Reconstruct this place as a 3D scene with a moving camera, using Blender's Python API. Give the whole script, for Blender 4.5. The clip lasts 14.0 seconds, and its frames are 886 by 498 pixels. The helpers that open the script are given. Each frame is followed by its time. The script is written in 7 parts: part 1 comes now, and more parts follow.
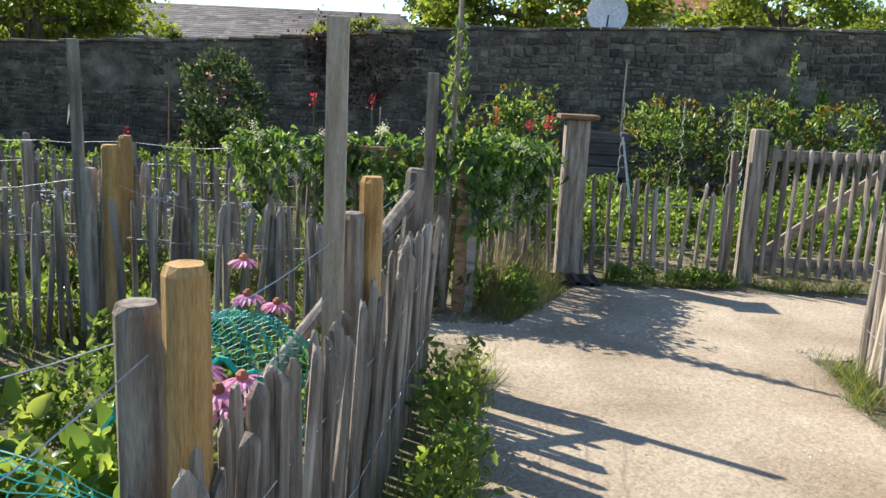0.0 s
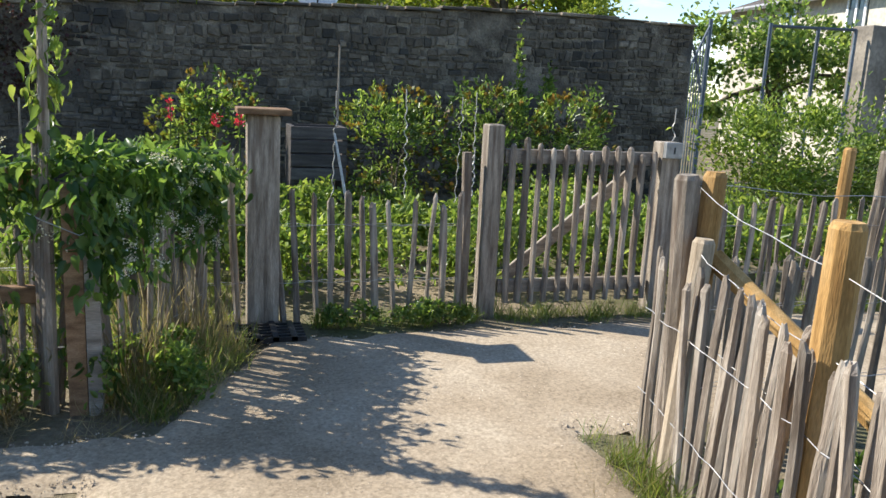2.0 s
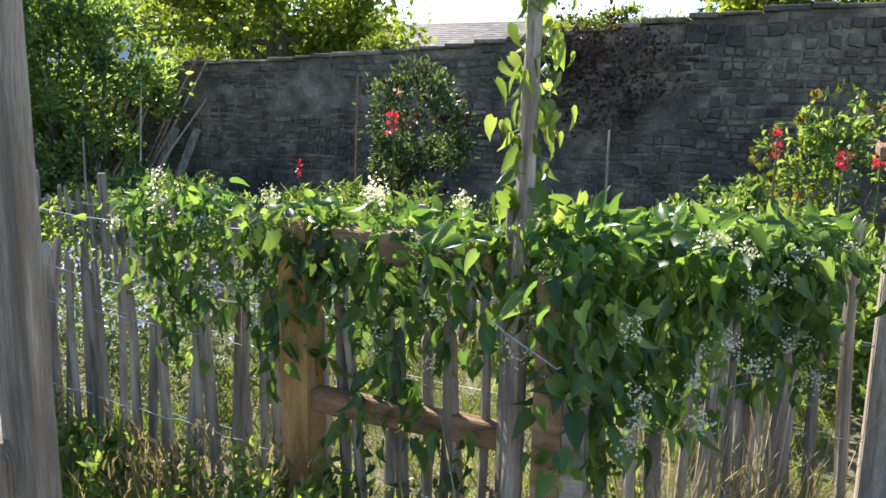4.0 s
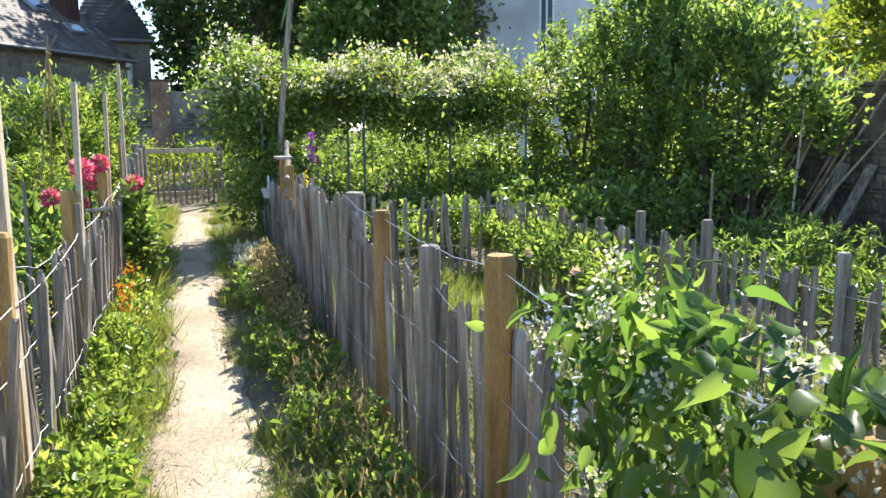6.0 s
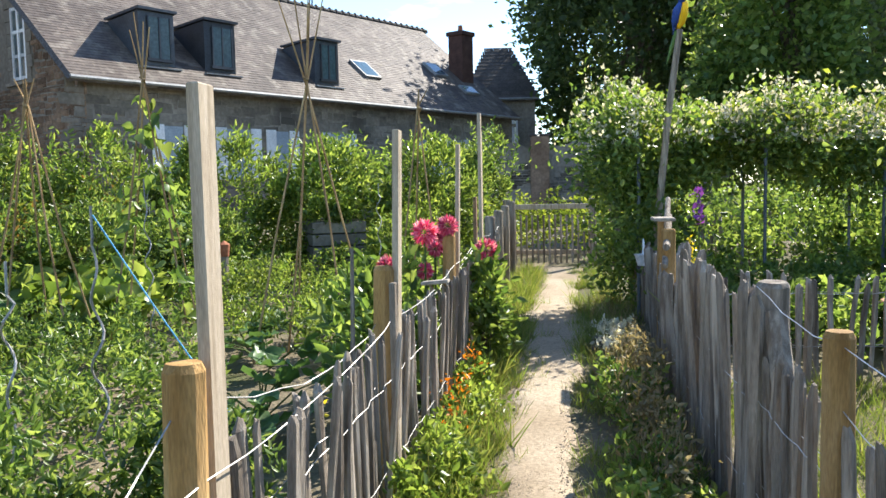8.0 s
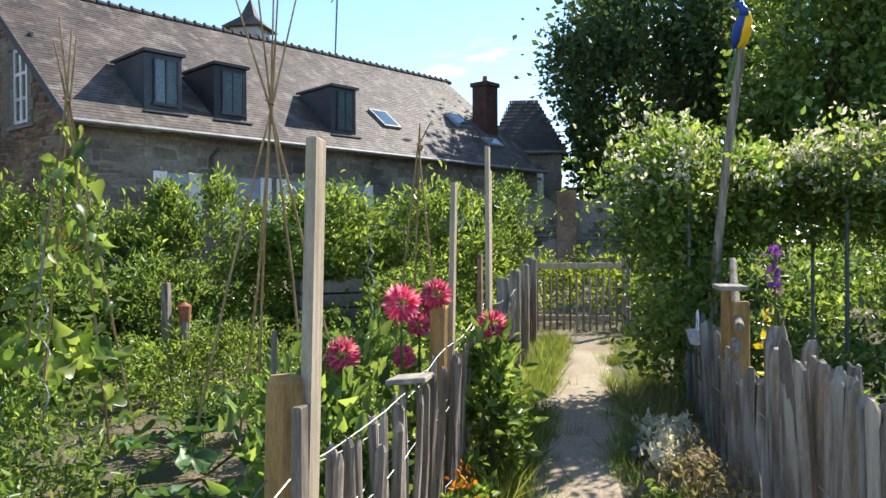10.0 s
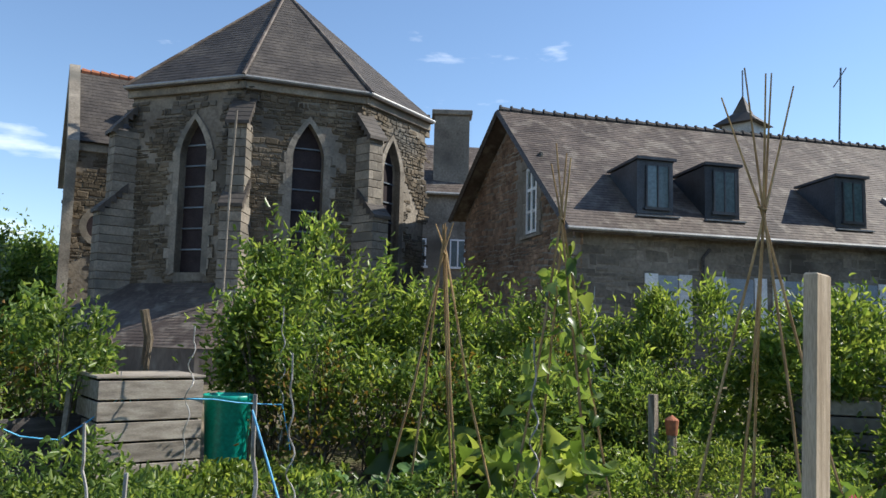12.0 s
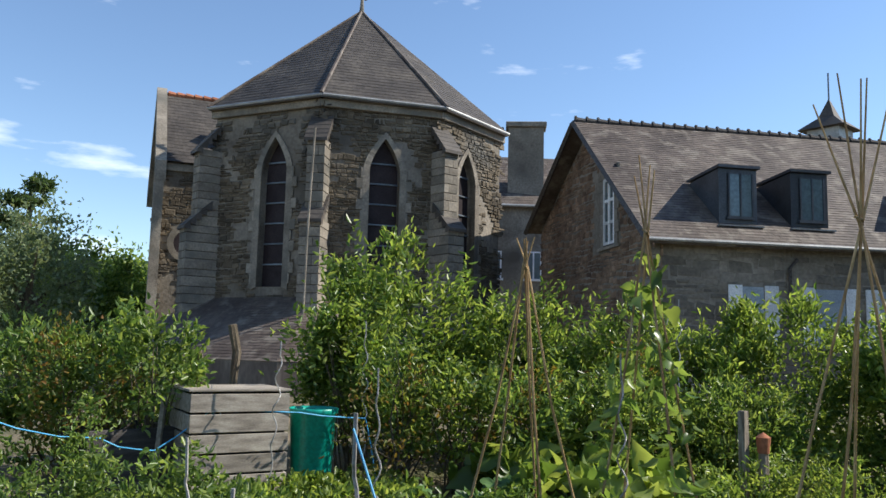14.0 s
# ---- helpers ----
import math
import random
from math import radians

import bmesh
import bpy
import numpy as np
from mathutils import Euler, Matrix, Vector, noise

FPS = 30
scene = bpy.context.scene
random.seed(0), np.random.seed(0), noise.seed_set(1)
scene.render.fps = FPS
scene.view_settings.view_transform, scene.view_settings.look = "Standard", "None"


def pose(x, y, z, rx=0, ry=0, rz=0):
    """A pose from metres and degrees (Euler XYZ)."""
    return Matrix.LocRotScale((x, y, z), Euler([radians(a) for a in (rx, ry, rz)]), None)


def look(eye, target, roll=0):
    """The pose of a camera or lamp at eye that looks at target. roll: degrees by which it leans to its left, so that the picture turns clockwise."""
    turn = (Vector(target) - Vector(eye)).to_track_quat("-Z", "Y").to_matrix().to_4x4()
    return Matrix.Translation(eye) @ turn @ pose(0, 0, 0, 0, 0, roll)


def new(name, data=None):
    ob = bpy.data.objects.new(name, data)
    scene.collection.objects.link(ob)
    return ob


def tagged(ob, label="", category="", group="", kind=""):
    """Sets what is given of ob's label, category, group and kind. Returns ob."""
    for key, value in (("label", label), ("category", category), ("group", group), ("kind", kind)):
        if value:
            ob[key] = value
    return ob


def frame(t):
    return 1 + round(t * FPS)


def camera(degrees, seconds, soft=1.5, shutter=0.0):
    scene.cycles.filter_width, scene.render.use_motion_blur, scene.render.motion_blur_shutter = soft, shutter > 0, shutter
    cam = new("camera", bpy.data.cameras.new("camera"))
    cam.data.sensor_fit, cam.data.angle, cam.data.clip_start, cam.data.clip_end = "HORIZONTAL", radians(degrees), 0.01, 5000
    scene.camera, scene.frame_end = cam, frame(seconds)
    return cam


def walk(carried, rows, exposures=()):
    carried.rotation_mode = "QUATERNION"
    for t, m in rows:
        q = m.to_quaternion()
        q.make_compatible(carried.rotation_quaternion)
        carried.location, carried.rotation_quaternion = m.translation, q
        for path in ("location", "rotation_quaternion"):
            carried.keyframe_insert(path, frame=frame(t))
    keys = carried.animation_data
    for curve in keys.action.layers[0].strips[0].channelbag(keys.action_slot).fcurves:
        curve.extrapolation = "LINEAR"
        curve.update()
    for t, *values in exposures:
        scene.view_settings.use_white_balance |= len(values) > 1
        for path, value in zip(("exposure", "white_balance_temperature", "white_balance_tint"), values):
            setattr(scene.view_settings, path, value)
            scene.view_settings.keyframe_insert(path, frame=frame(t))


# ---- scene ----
cam = camera(57.9, 14.0)
PATH = [
    (0, (0.323, 0.126, 1.752), (0.289, 2.085, 1.352), 2.8),
    (0.5, (0.544, 0.613, 1.761), (0.852, 2.549, 1.366), 3.3),
    (1, (0.652, 1.122, 1.733), (1.152, 3.019, 1.34), 3.3),
    (1.5, (0.752, 1.576, 1.732), (1.343, 3.446, 1.341), 3.3),
    (2, (0.944, 2.061, 1.756), (1.534, 3.93, 1.357), 2.9),
    (2.5, (1.062, 2.558, 1.726), (1.425, 4.485, 1.333), 2.3),
    (2.7, (1.098, 2.71, 1.726), (1.317, 4.66, 1.339), 2.1),
    (4.8, (0.824, 4.985, 1.675), (-0.551, 6.393, 1.317), 0.1),
    (5, (0.68, 5.132, 1.654), (-0.798, 6.433, 1.302), -0.1),
    (5.5, (0.301, 5.475, 1.649), (-1.407, 6.462, 1.319), -0.3),
    (6, (0.062, 5.712, 1.657), (-1.82, 6.319, 1.355), -0.6),
    (6.5, (-0.284, 5.837, 1.665), (-2.247, 6.1, 1.387), -0.6),
    (7, (-0.708, 5.875, 1.664), (-2.694, 5.825, 1.436), -1.0),
    (7.5, (-1.134, 5.914, 1.671), (-3.11, 5.677, 1.478), -1.0),
    (7.7, (-1.327, 5.912, 1.677), (-3.299, 5.634, 1.493), -1.2),
    (10, (-3.384, 5.862, 1.658), (-5.351, 5.5, 1.638), -0.4),
    (10.5, (-3.604, 5.852, 1.73), (-5.474, 5.147, 1.808), -0.1),
    (11, (-3.652, 5.798, 1.781), (-5.352, 4.757, 1.943), 1.0),
    (11.5, (-3.673, 5.782, 1.791), (-5.235, 4.549, 1.988), 1.3),
    (12, (-3.65, 5.773, 1.796), (-5.065, 4.376, 2.008), 1.4),
    (12.5, (-3.607, 5.776, 1.801), (-4.928, 4.291, 2.019), 1.3),
    (13, (-3.591, 5.781, 1.804), (-4.873, 4.262, 2.021), 1.5),
    (13.5, (-3.583, 5.771, 1.806), (-4.849, 4.239, 2.027), 1.4),
    (14, (-3.595, 5.741, 1.814), (-4.872, 4.22, 2.052), 1.4),
]
EXPOSURES = [(0.0, 0.93), (1.5, 0.84), (2.5, 0.82), (4.8, 1.68), (5.5, 1.54), (6.5, 1.44), (7.5, 1.27), (9.8, 1.06), (10.5, 0.62), (11.0, 0.46), (12.0, 0.44), (14.0, 0.44)]
walk(cam, [(t, look(eye, target, roll)) for t, eye, target, roll in PATH], EXPOSURES)

# ---------------------------------------------------------------- light
SUN_TO = Vector((-0.84, 0.54, 0.86)).normalized()
world = bpy.data.worlds.new("sky_world")
scene.world = world
world.use_nodes = True
wn, wl = world.node_tree.nodes, world.node_tree.links
wn.clear()
sky = wn.new("ShaderNodeTexSky")
sky.sky_type = "NISHITA"
sky.sun_disc = False
sky.sun_elevation = math.asin(SUN_TO.z)
sky.sun_rotation = math.atan2(SUN_TO.x, SUN_TO.y)
sky.air_density, sky.dust_density, sky.ozone_density = 1.0, 0.0, 3.6
tc = wn.new("ShaderNodeTexCoord")
cl_map = wn.new("ShaderNodeMapping")
cl_map.inputs["Scale"].default_value = (1.6, 1.6, 6.5)
cl_noise = wn.new("ShaderNodeTexNoise")
cl_noise.inputs["Scale"].default_value = 2.6
cl_noise.inputs["Detail"].default_value = 7.0
cl_noise.inputs["Roughness"].default_value = 0.55
cl_ramp = wn.new("ShaderNodeValToRGB")
cl_ramp.color_ramp.elements[0].position = 0.63
cl_ramp.color_ramp.elements[0].color = (0, 0, 0, 1)
cl_ramp.color_ramp.elements[1].position = 0.86
cl_ramp.color_ramp.elements[1].color = (1, 1, 1, 1)
cl_mix = wn.new("ShaderNodeMixRGB")
cl_mix.inputs["Color2"].default_value = (9.0, 9.3, 9.8, 1)
bg = wn.new("ShaderNodeBackground")
bg.inputs["Strength"].default_value = 0.14
w_out = wn.new("ShaderNodeOutputWorld")
wl.new(tc.outputs["Generated"], cl_map.inputs["Vector"])
wl.new(cl_map.outputs["Vector"], cl_noise.inputs["Vector"])
sep = wn.new("ShaderNodeSeparateXYZ")
low_ = wn.new("ShaderNodeMapRange")
low_.inputs["From Min"].default_value, low_.inputs["From Max"].default_value = 0.02, 0.32
low_.inputs["To Min"].default_value, low_.inputs["To Max"].default_value = 0.13, -0.02
add_ = wn.new("ShaderNodeMath")
add_.operation = "ADD"
wl.new(tc.outputs["Generated"], sep.inputs["Vector"])
wl.new(sep.outputs["Z"], low_.inputs["Value"])
wl.new(cl_noise.outputs["Fac"], add_.inputs[0])
wl.new(low_.outputs["Result"], add_.inputs[1])
wl.new(add_.outputs[0], cl_ramp.inputs["Fac"])
wl.new(cl_ramp.outputs["Color"], cl_mix.inputs["Fac"])
wl.new(sky.outputs["Color"], cl_mix.inputs["Color1"])
wl.new(cl_mix.outputs["Color"], bg.inputs["Color"])
wl.new(bg.outputs["Background"], w_out.inputs["Surface"])

sun = new("sun", bpy.data.lights.new("sun", "SUN"))
sun.data.energy = 5.0
sun.data.angle = radians(0.53)
sun.data.color = (1.0, 0.95, 0.86)
sun.matrix_world = look(SUN_TO * 60, (0, 0, 0))

# ---------------------------------------------------------------- materials
def shader(name, rough=0.85, spec=0.3):
    m = bpy.data.materials.new(name)
    m.use_nodes = True
    nodes, links = m.node_tree.nodes, m.node_tree.links
    b = nodes["Principled BSDF"]
    b.inputs["Roughness"].default_value = rough
    b.inputs["Specular IOR Level"].default_value = spec
    return m, nodes, links, b


def ramp(nodes, cols, pos=None):
    r = nodes.new("ShaderNodeValToRGB")
    e = r.color_ramp.elements
    pos = pos or [0.3 + 0.4 * i / (len(cols) - 1) for i in range(len(cols))]
    while len(e) < len(cols):
        e.new(0.5)
    for el, c, p in zip(e, cols, pos):
        el.position, el.color = p, (*c, 1)
    return r


def mixed(nodes, links, a, b, fac, how="MIX"):
    x = nodes.new("ShaderNodeMixRGB")
    x.blend_type = how
    for sock, v in ((x.inputs["Fac"], fac), (x.inputs["Color1"], a), (x.inputs["Color2"], b)):
        if isinstance(v, (int, float)):
            sock.default_value = v
        elif isinstance(v, tuple):
            sock.default_value = (*v, 1)
        else:
            links.new(v, sock)
    return x.outputs["Color"]


def rough_stuff(name, cols, scale=6.0, fine=60.0, stretch=(1, 1, 1), rough=0.88, bump=0.4, stain=None, stain_scale=1.2,
                per_object=0.25, per_island=0.0, metal=0.0, spec=0.3, dist=0.01, coords="Object"):
    """Noise-varied surface: large patches, fine grain, stains, bump and a shade that differs from piece to piece."""
    m, nodes, links, b = shader(name, rough, spec)
    b.inputs["Metallic"].default_value = metal
    t = nodes.new("ShaderNodeTexCoord")
    mp = nodes.new("ShaderNodeMapping")
    mp.inputs["Scale"].default_value = stretch
    links.new(t.outputs[coords], mp.inputs["Vector"])
    info = nodes.new("ShaderNodeObjectInfo")
    shift = nodes.new("ShaderNodeVectorMath")
    shift.operation = "ADD"
    mul = nodes.new("ShaderNodeMath")
    mul.operation = "MULTIPLY"
    mul.inputs[1].default_value = 37.0
    links.new(info.outputs["Random"], mul.inputs[0])
    links.new(mp.outputs["Vector"], shift.inputs[0])
    links.new(mul.outputs[0], shift.inputs[1])
    big = nodes.new("ShaderNodeTexNoise")
    big.inputs["Scale"].default_value = scale
    big.inputs["Detail"].default_value = 5
    small = nodes.new("ShaderNodeTexNoise")
    small.inputs["Scale"].default_value = fine
    small.inputs["Detail"].default_value = 4
    for n in (big, small):
        links.new(shift.outputs[0], n.inputs["Vector"])
    r = ramp(nodes, cols)
    links.new(big.outputs["Fac"], r.inputs["Fac"])
    gr = nodes.new("ShaderNodeMapRange")
    gr.inputs["From Min"].default_value, gr.inputs["From Max"].default_value = 0.3, 0.7
    gr.inputs["To Min"].default_value, gr.inputs["To Max"].default_value = 0.7, 1.25
    links.new(small.outputs["Fac"], gr.inputs["Value"])
    col = mixed(nodes, links, r.outputs["Color"], gr.outputs["Result"], 0.8, "MULTIPLY")
    if stain:
        sn = nodes.new("ShaderNodeTexNoise")
        sn.inputs["Scale"].default_value = stain_scale
        sn.inputs["Detail"].default_value = 6
        links.new(shift.outputs[0], sn.inputs["Vector"])
        sr = ramp(nodes, [(0, 0, 0), (1, 1, 1)], [0.52, 0.66])
        links.new(sn.outputs["Fac"], sr.inputs["Fac"])
        col = mixed(nodes, links, col, stain, sr.outputs["Color"])
    if per_object:
        v = nodes.new("ShaderNodeMapRange")
        v.inputs["To Min"].default_value, v.inputs["To Max"].default_value = 1 - per_object, 1 + per_object
        links.new(info.outputs["Random"], v.inputs["Value"])
        col = mixed(nodes, links, col, v.outputs["Result"], 1.0, "MULTIPLY")
    if per_island:
        g = nodes.new("ShaderNodeNewGeometry")
        v = nodes.new("ShaderNodeMapRange")
        v.inputs["To Min"].default_value, v.inputs["To Max"].default_value = 1 - per_island, 1 + per_island
        links.new(g.outputs["Random Per Island"], v.inputs["Value"])
        col = mixed(nodes, links, col, v.outputs["Result"], 1.0, "MULTIPLY")
    links.new(col, b.inputs["Base Color"])
    bp = nodes.new("ShaderNodeBump")
    bp.inputs["Strength"].default_value = bump
    bp.inputs["Distance"].default_value = dist
    links.new(small.outputs["Fac"], bp.inputs["Height"])
    links.new(bp.outputs["Normal"], b.inputs["Normal"])
    return m


def leafy(name, cols, trans=0.4, rough=0.5, spec=0.4):
    """Leaves: colour differs leaf by leaf, part of the light passes through."""
    m, nodes, links, b = shader(name, rough, spec)
    g = nodes.new("ShaderNodeNewGeometry")
    r = ramp(nodes, cols, [i / (len(cols) - 1) for i in range(len(cols))])
    links.new(g.outputs["Random Per Island"], r.inputs["Fac"])
    t = nodes.new("ShaderNodeTexCoord")
    n = nodes.new("ShaderNodeTexNoise")
    n.inputs["Scale"].default_value = 2.2
    links.new(t.outputs["Object"], n.inputs["Vector"])
    v = nodes.new("ShaderNodeMapRange")
    v.inputs["From Min"].default_value, v.inputs["From Max"].default_value = 0.3, 0.7
    v.inputs["To Min"].default_value, v.inputs["To Max"].default_value = 0.65, 1.3
    links.new(n.outputs["Fac"], v.inputs["Value"])
    col = mixed(nodes, links, r.outputs["Color"], v.outputs["Result"], 1.0, "MULTIPLY")
    links.new(col, b.inputs["Base Color"])
    tr = nodes.new("ShaderNodeBsdfTranslucent")
    warm = mixed(nodes, links, col, (1.36, 1.25, 0.8), 1.0, "MULTIPLY")
    links.new(warm, tr.inputs["Color"])
    mx = nodes.new("ShaderNodeMixShader")
    mx.inputs["Fac"].default_value = trans
    links.new(b.outputs["BSDF"], mx.inputs[1])
    links.new(tr.outputs["BSDF"], mx.inputs[2])
    links.new(mx.outputs["Shader"], nodes["Material Output"].inputs["Surface"])
    return m


M_PICKET = rough_stuff("weathered_chestnut", [(0.115, 0.088, 0.066), (0.235, 0.192, 0.15), (0.365, 0.31, 0.25)], 5, 55, (6, 6, 0.5), per_object=0.35, bump=0.6, stain=(0.40, 0.35, 0.29), stain_scale=3.5)
M_POST = rough_stuff("weathered_post", [(0.14, 0.112, 0.086), (0.28, 0.235, 0.185), (0.42, 0.36, 0.29)], 6, 60, (5, 5, 0.5), per_object=0.2, bump=0.6, stain=(0.16, 0.12, 0.09), stain_scale=4.0)
M_OCHRE = rough_stuff("treated_ochre_post", [(0.25, 0.135, 0.042), (0.375, 0.22, 0.078), (0.47, 0.30, 0.13)], 4, 50, (4, 4, 0.6), per_object=0.2, bump=0.4)
M_BATTEN = rough_stuff("sawn_batten", [(0.30, 0.235, 0.16), (0.42, 0.34, 0.245), (0.50, 0.42, 0.32)], 5, 60, (8, 8, 0.6), per_object=0.2, bump=0.35)
M_BROWN = rough_stuff("brown_timber", [(0.15, 0.085, 0.045), (0.25, 0.15, 0.08), (0.33, 0.21, 0.12)], 5, 50, (2, 6, 6), per_object=0.2, bump=0.35)
M_GREYBOARD = rough_stuff("grey_board", [(0.19, 0.162, 0.13), (0.31, 0.268, 0.22), (0.42, 0.375, 0.31)], 4, 50, (0.6, 5, 5), per_object=0.2, bump=0.4)
M_DARKBOARD = rough_stuff("dark_board", [(0.045, 0.04, 0.038), (0.08, 0.07, 0.065), (0.12, 0.11, 0.1)], 4, 50, (0.6, 5, 5), per_object=0.2)
M_WIRE = rough_stuff("galvanised_wire", [(0.35, 0.34, 0.32), (0.5, 0.49, 0.47)], 20, 90, rough=0.45, metal=0.7, bump=0.1)
M_STEEL = rough_stuff("spiral_steel", [(0.30, 0.28, 0.25), (0.48, 0.46, 0.43)], 10, 90, rough=0.5, metal=0.2, bump=0.1)
M_BAMBOO = rough_stuff("bamboo_cane", [(0.22, 0.13, 0.055), (0.34, 0.22, 0.10), (0.42, 0.30, 0.16)], 4, 40, (4, 4, 1), per_object=0.3, bump=0.2)
def gravelly(name):
    """Dry sand with packed grit: pale and dark grains, faint trodden patches."""
    m, nodes, links, b = shader(name, 0.97, 0.2)
    t = nodes.new("ShaderNodeTexCoord")
    big = nodes.new("ShaderNodeTexNoise")
    big.inputs["Scale"].default_value, big.inputs["Detail"].default_value = 1.1, 8
    grain = nodes.new("ShaderNodeTexVoronoi")
    grain.inputs["Scale"].default_value = 75
    fine = nodes.new("ShaderNodeTexNoise")
    fine.inputs["Scale"].default_value, fine.inputs["Detail"].default_value, fine.inputs["Roughness"].default_value = 38, 8, 0.75
    for n in (big, grain, fine):
        links.new(t.outputs["Object"], n.inputs["Vector"])
    r = ramp(nodes, [(0.285, 0.222, 0.15), (0.365, 0.29, 0.203), (0.44, 0.362, 0.265)], [0.36, 0.5, 0.66])
    links.new(big.outputs["Fac"], r.inputs["Fac"])
    bw = nodes.new("ShaderNodeRGBToBW")
    links.new(grain.outputs["Color"], bw.inputs["Color"])
    g = ramp(nodes, [(0.62, 0.6, 0.57), (0.98, 0.98, 0.98), (1.3, 1.3, 1.3)], [0.2, 0.5, 0.8])
    links.new(bw.outputs["Val"], g.inputs["Fac"])
    f = ramp(nodes, [(0.68, 0.67, 0.65), (1.0, 1.0, 1.0), (1.22, 1.22, 1.22)], [0.34, 0.5, 0.68])
    links.new(fine.outputs["Fac"], f.inputs["Fac"])
    col = mixed(nodes, links, r.outputs["Color"], g.outputs["Color"], 0.4, "MULTIPLY")
    col = mixed(nodes, links, col, f.outputs["Color"], 0.9, "MULTIPLY")
    links.new(col, b.inputs["Base Color"])
    bp = nodes.new("ShaderNodeBump")
    bp.inputs["Strength"].default_value, bp.inputs["Distance"].default_value = 0.55, 0.012
    links.new(fine.outputs["Fac"], bp.inputs["Height"])
    links.new(bp.outputs["Normal"], b.inputs["Normal"])
    return m


M_GRAVEL = gravelly("sandy_gravel")
M_GRIT = rough_stuff("loose_grit", [(0.30, 0.245, 0.175), (0.45, 0.38, 0.29), (0.60, 0.53, 0.43)], 3, 60, rough=0.95, bump=0.4, per_object=0, per_island=0.5)
M_SOIL = rough_stuff("garden_soil", [(0.085, 0.095, 0.035), (0.16, 0.13, 0.08), (0.27, 0.21, 0.14)], 1.1, 28, rough=0.97, bump=1.0, stain=(0.105, 0.098, 0.05), stain_scale=0.6, per_object=0, dist=0.03)
M_STONE_DARK = rough_stuff("shaded_schist", [(0.085, 0.068, 0.051), (0.165, 0.134, 0.10), (0.285, 0.236, 0.18)], 2.6, 22, rough=0.95, bump=0.8, stain=(0.066, 0.06, 0.052), stain_scale=0.9, per_object=0.22, per_island=0.36, dist=0.02)
M_MORTAR = rough_stuff("lime_mortar", [(0.075, 0.06, 0.046), (0.165, 0.134, 0.10), (0.30, 0.25, 0.19)], 3.2, 30, rough=0.97, bump=1.0, stain=(0.08, 0.075, 0.068), stain_scale=0.7, per_object=0, dist=0.03)
M_SCHIST = rough_stuff("church_schist", [(0.062, 0.05, 0.036), (0.115, 0.092, 0.064), (0.20, 0.16, 0.112)], 0.9, 12, rough=0.95, bump=0.6, stain=(0.105, 0.098, 0.085), stain_scale=0.35, per_object=0, per_island=0.34, dist=0.03)
M_BROWNSTONE = rough_stuff("gable_schist", [(0.12, 0.076, 0.05), (0.205, 0.132, 0.086), (0.30, 0.205, 0.138)], 1.0, 12, rough=0.95, bump=0.6, per_object=0, per_island=0.35, dist=0.03)
M_RENDERED = rough_stuff("old_render", [(0.135, 0.115, 0.092), (0.215, 0.188, 0.152), (0.30, 0.265, 0.22)], 0.8, 9, rough=0.95, bump=0.5, stain=(0.10, 0.088, 0.072), stain_scale=0.4, per_object=0, per_island=0.25, dist=0.03)
M_ASHLAR = rough_stuff("pale_tuffeau", [(0.145, 0.125, 0.10), (0.22, 0.192, 0.155), (0.30, 0.265, 0.215)], 1.2, 14, rough=0.92, bump=0.5, stain=(0.135, 0.125, 0.105), stain_scale=0.7, per_object=0.15, per_island=0.2, dist=0.02)
M_SLATE = rough_stuff("weathered_slate", [(0.06, 0.045, 0.037), (0.10, 0.077, 0.063), (0.15, 0.118, 0.096)], 0.9, 9, (1, 1, 0.4), rough=0.66, spec=0.32, bump=0.4, stain=(0.19, 0.16, 0.13), stain_scale=2.2, per_object=0, per_island=0.17, dist=0.02)
M_SLATE_DARK = rough_stuff("church_slate", [(0.05, 0.043, 0.038), (0.072, 0.062, 0.054), (0.10, 0.086, 0.072)], 0.8, 9, rough=0.68, spec=0.28, bump=0.3, per_object=0, per_island=0.17, dist=0.01)
M_ZINC = rough_stuff("anthracite_zinc", [(0.045, 0.05, 0.058), (0.07, 0.078, 0.09)], 2, 20, rough=0.4, metal=0.3, bump=0.1)
M_GUTTER = rough_stuff("zinc_gutter", [(0.24, 0.24, 0.235), (0.36, 0.36, 0.35)], 2, 20, rough=0.5, metal=0.3, bump=0.1)
M_TERRA = rough_stuff("terracotta", [(0.30, 0.10, 0.05), (0.42, 0.17, 0.09)], 3, 30, bump=0.3)
M_BRICK = rough_stuff("old_brick", [(0.05, 0.026, 0.02), (0.085, 0.045, 0.035)], 3, 30, bump=0.4)
M_WHITE = rough_stuff("white_paint", [(0.66, 0.67, 0.68), (0.78, 0.78, 0.78)], 3, 30, rough=0.6, bump=0.1)
M_SHUTTER = rough_stuff("pale_blue_blind", [(0.24, 0.29, 0.34), (0.32, 0.37, 0.42)], 3, 30, rough=0.4, spec=0.5, bump=0.05)
M_PALEWALL = rough_stuff("pale_grey_render", [(0.60, 0.62, 0.64), (0.66, 0.675, 0.69)], 0.12, 0.6, rough=0.9, bump=0.0, stain=(0.58, 0.59, 0.6), stain_scale=0.15, per_object=0)
M_CREAM = rough_stuff("cream_render", [(0.50, 0.45, 0.36), (0.60, 0.55, 0.45)], 0.5, 8, rough=0.9, bump=0.2)
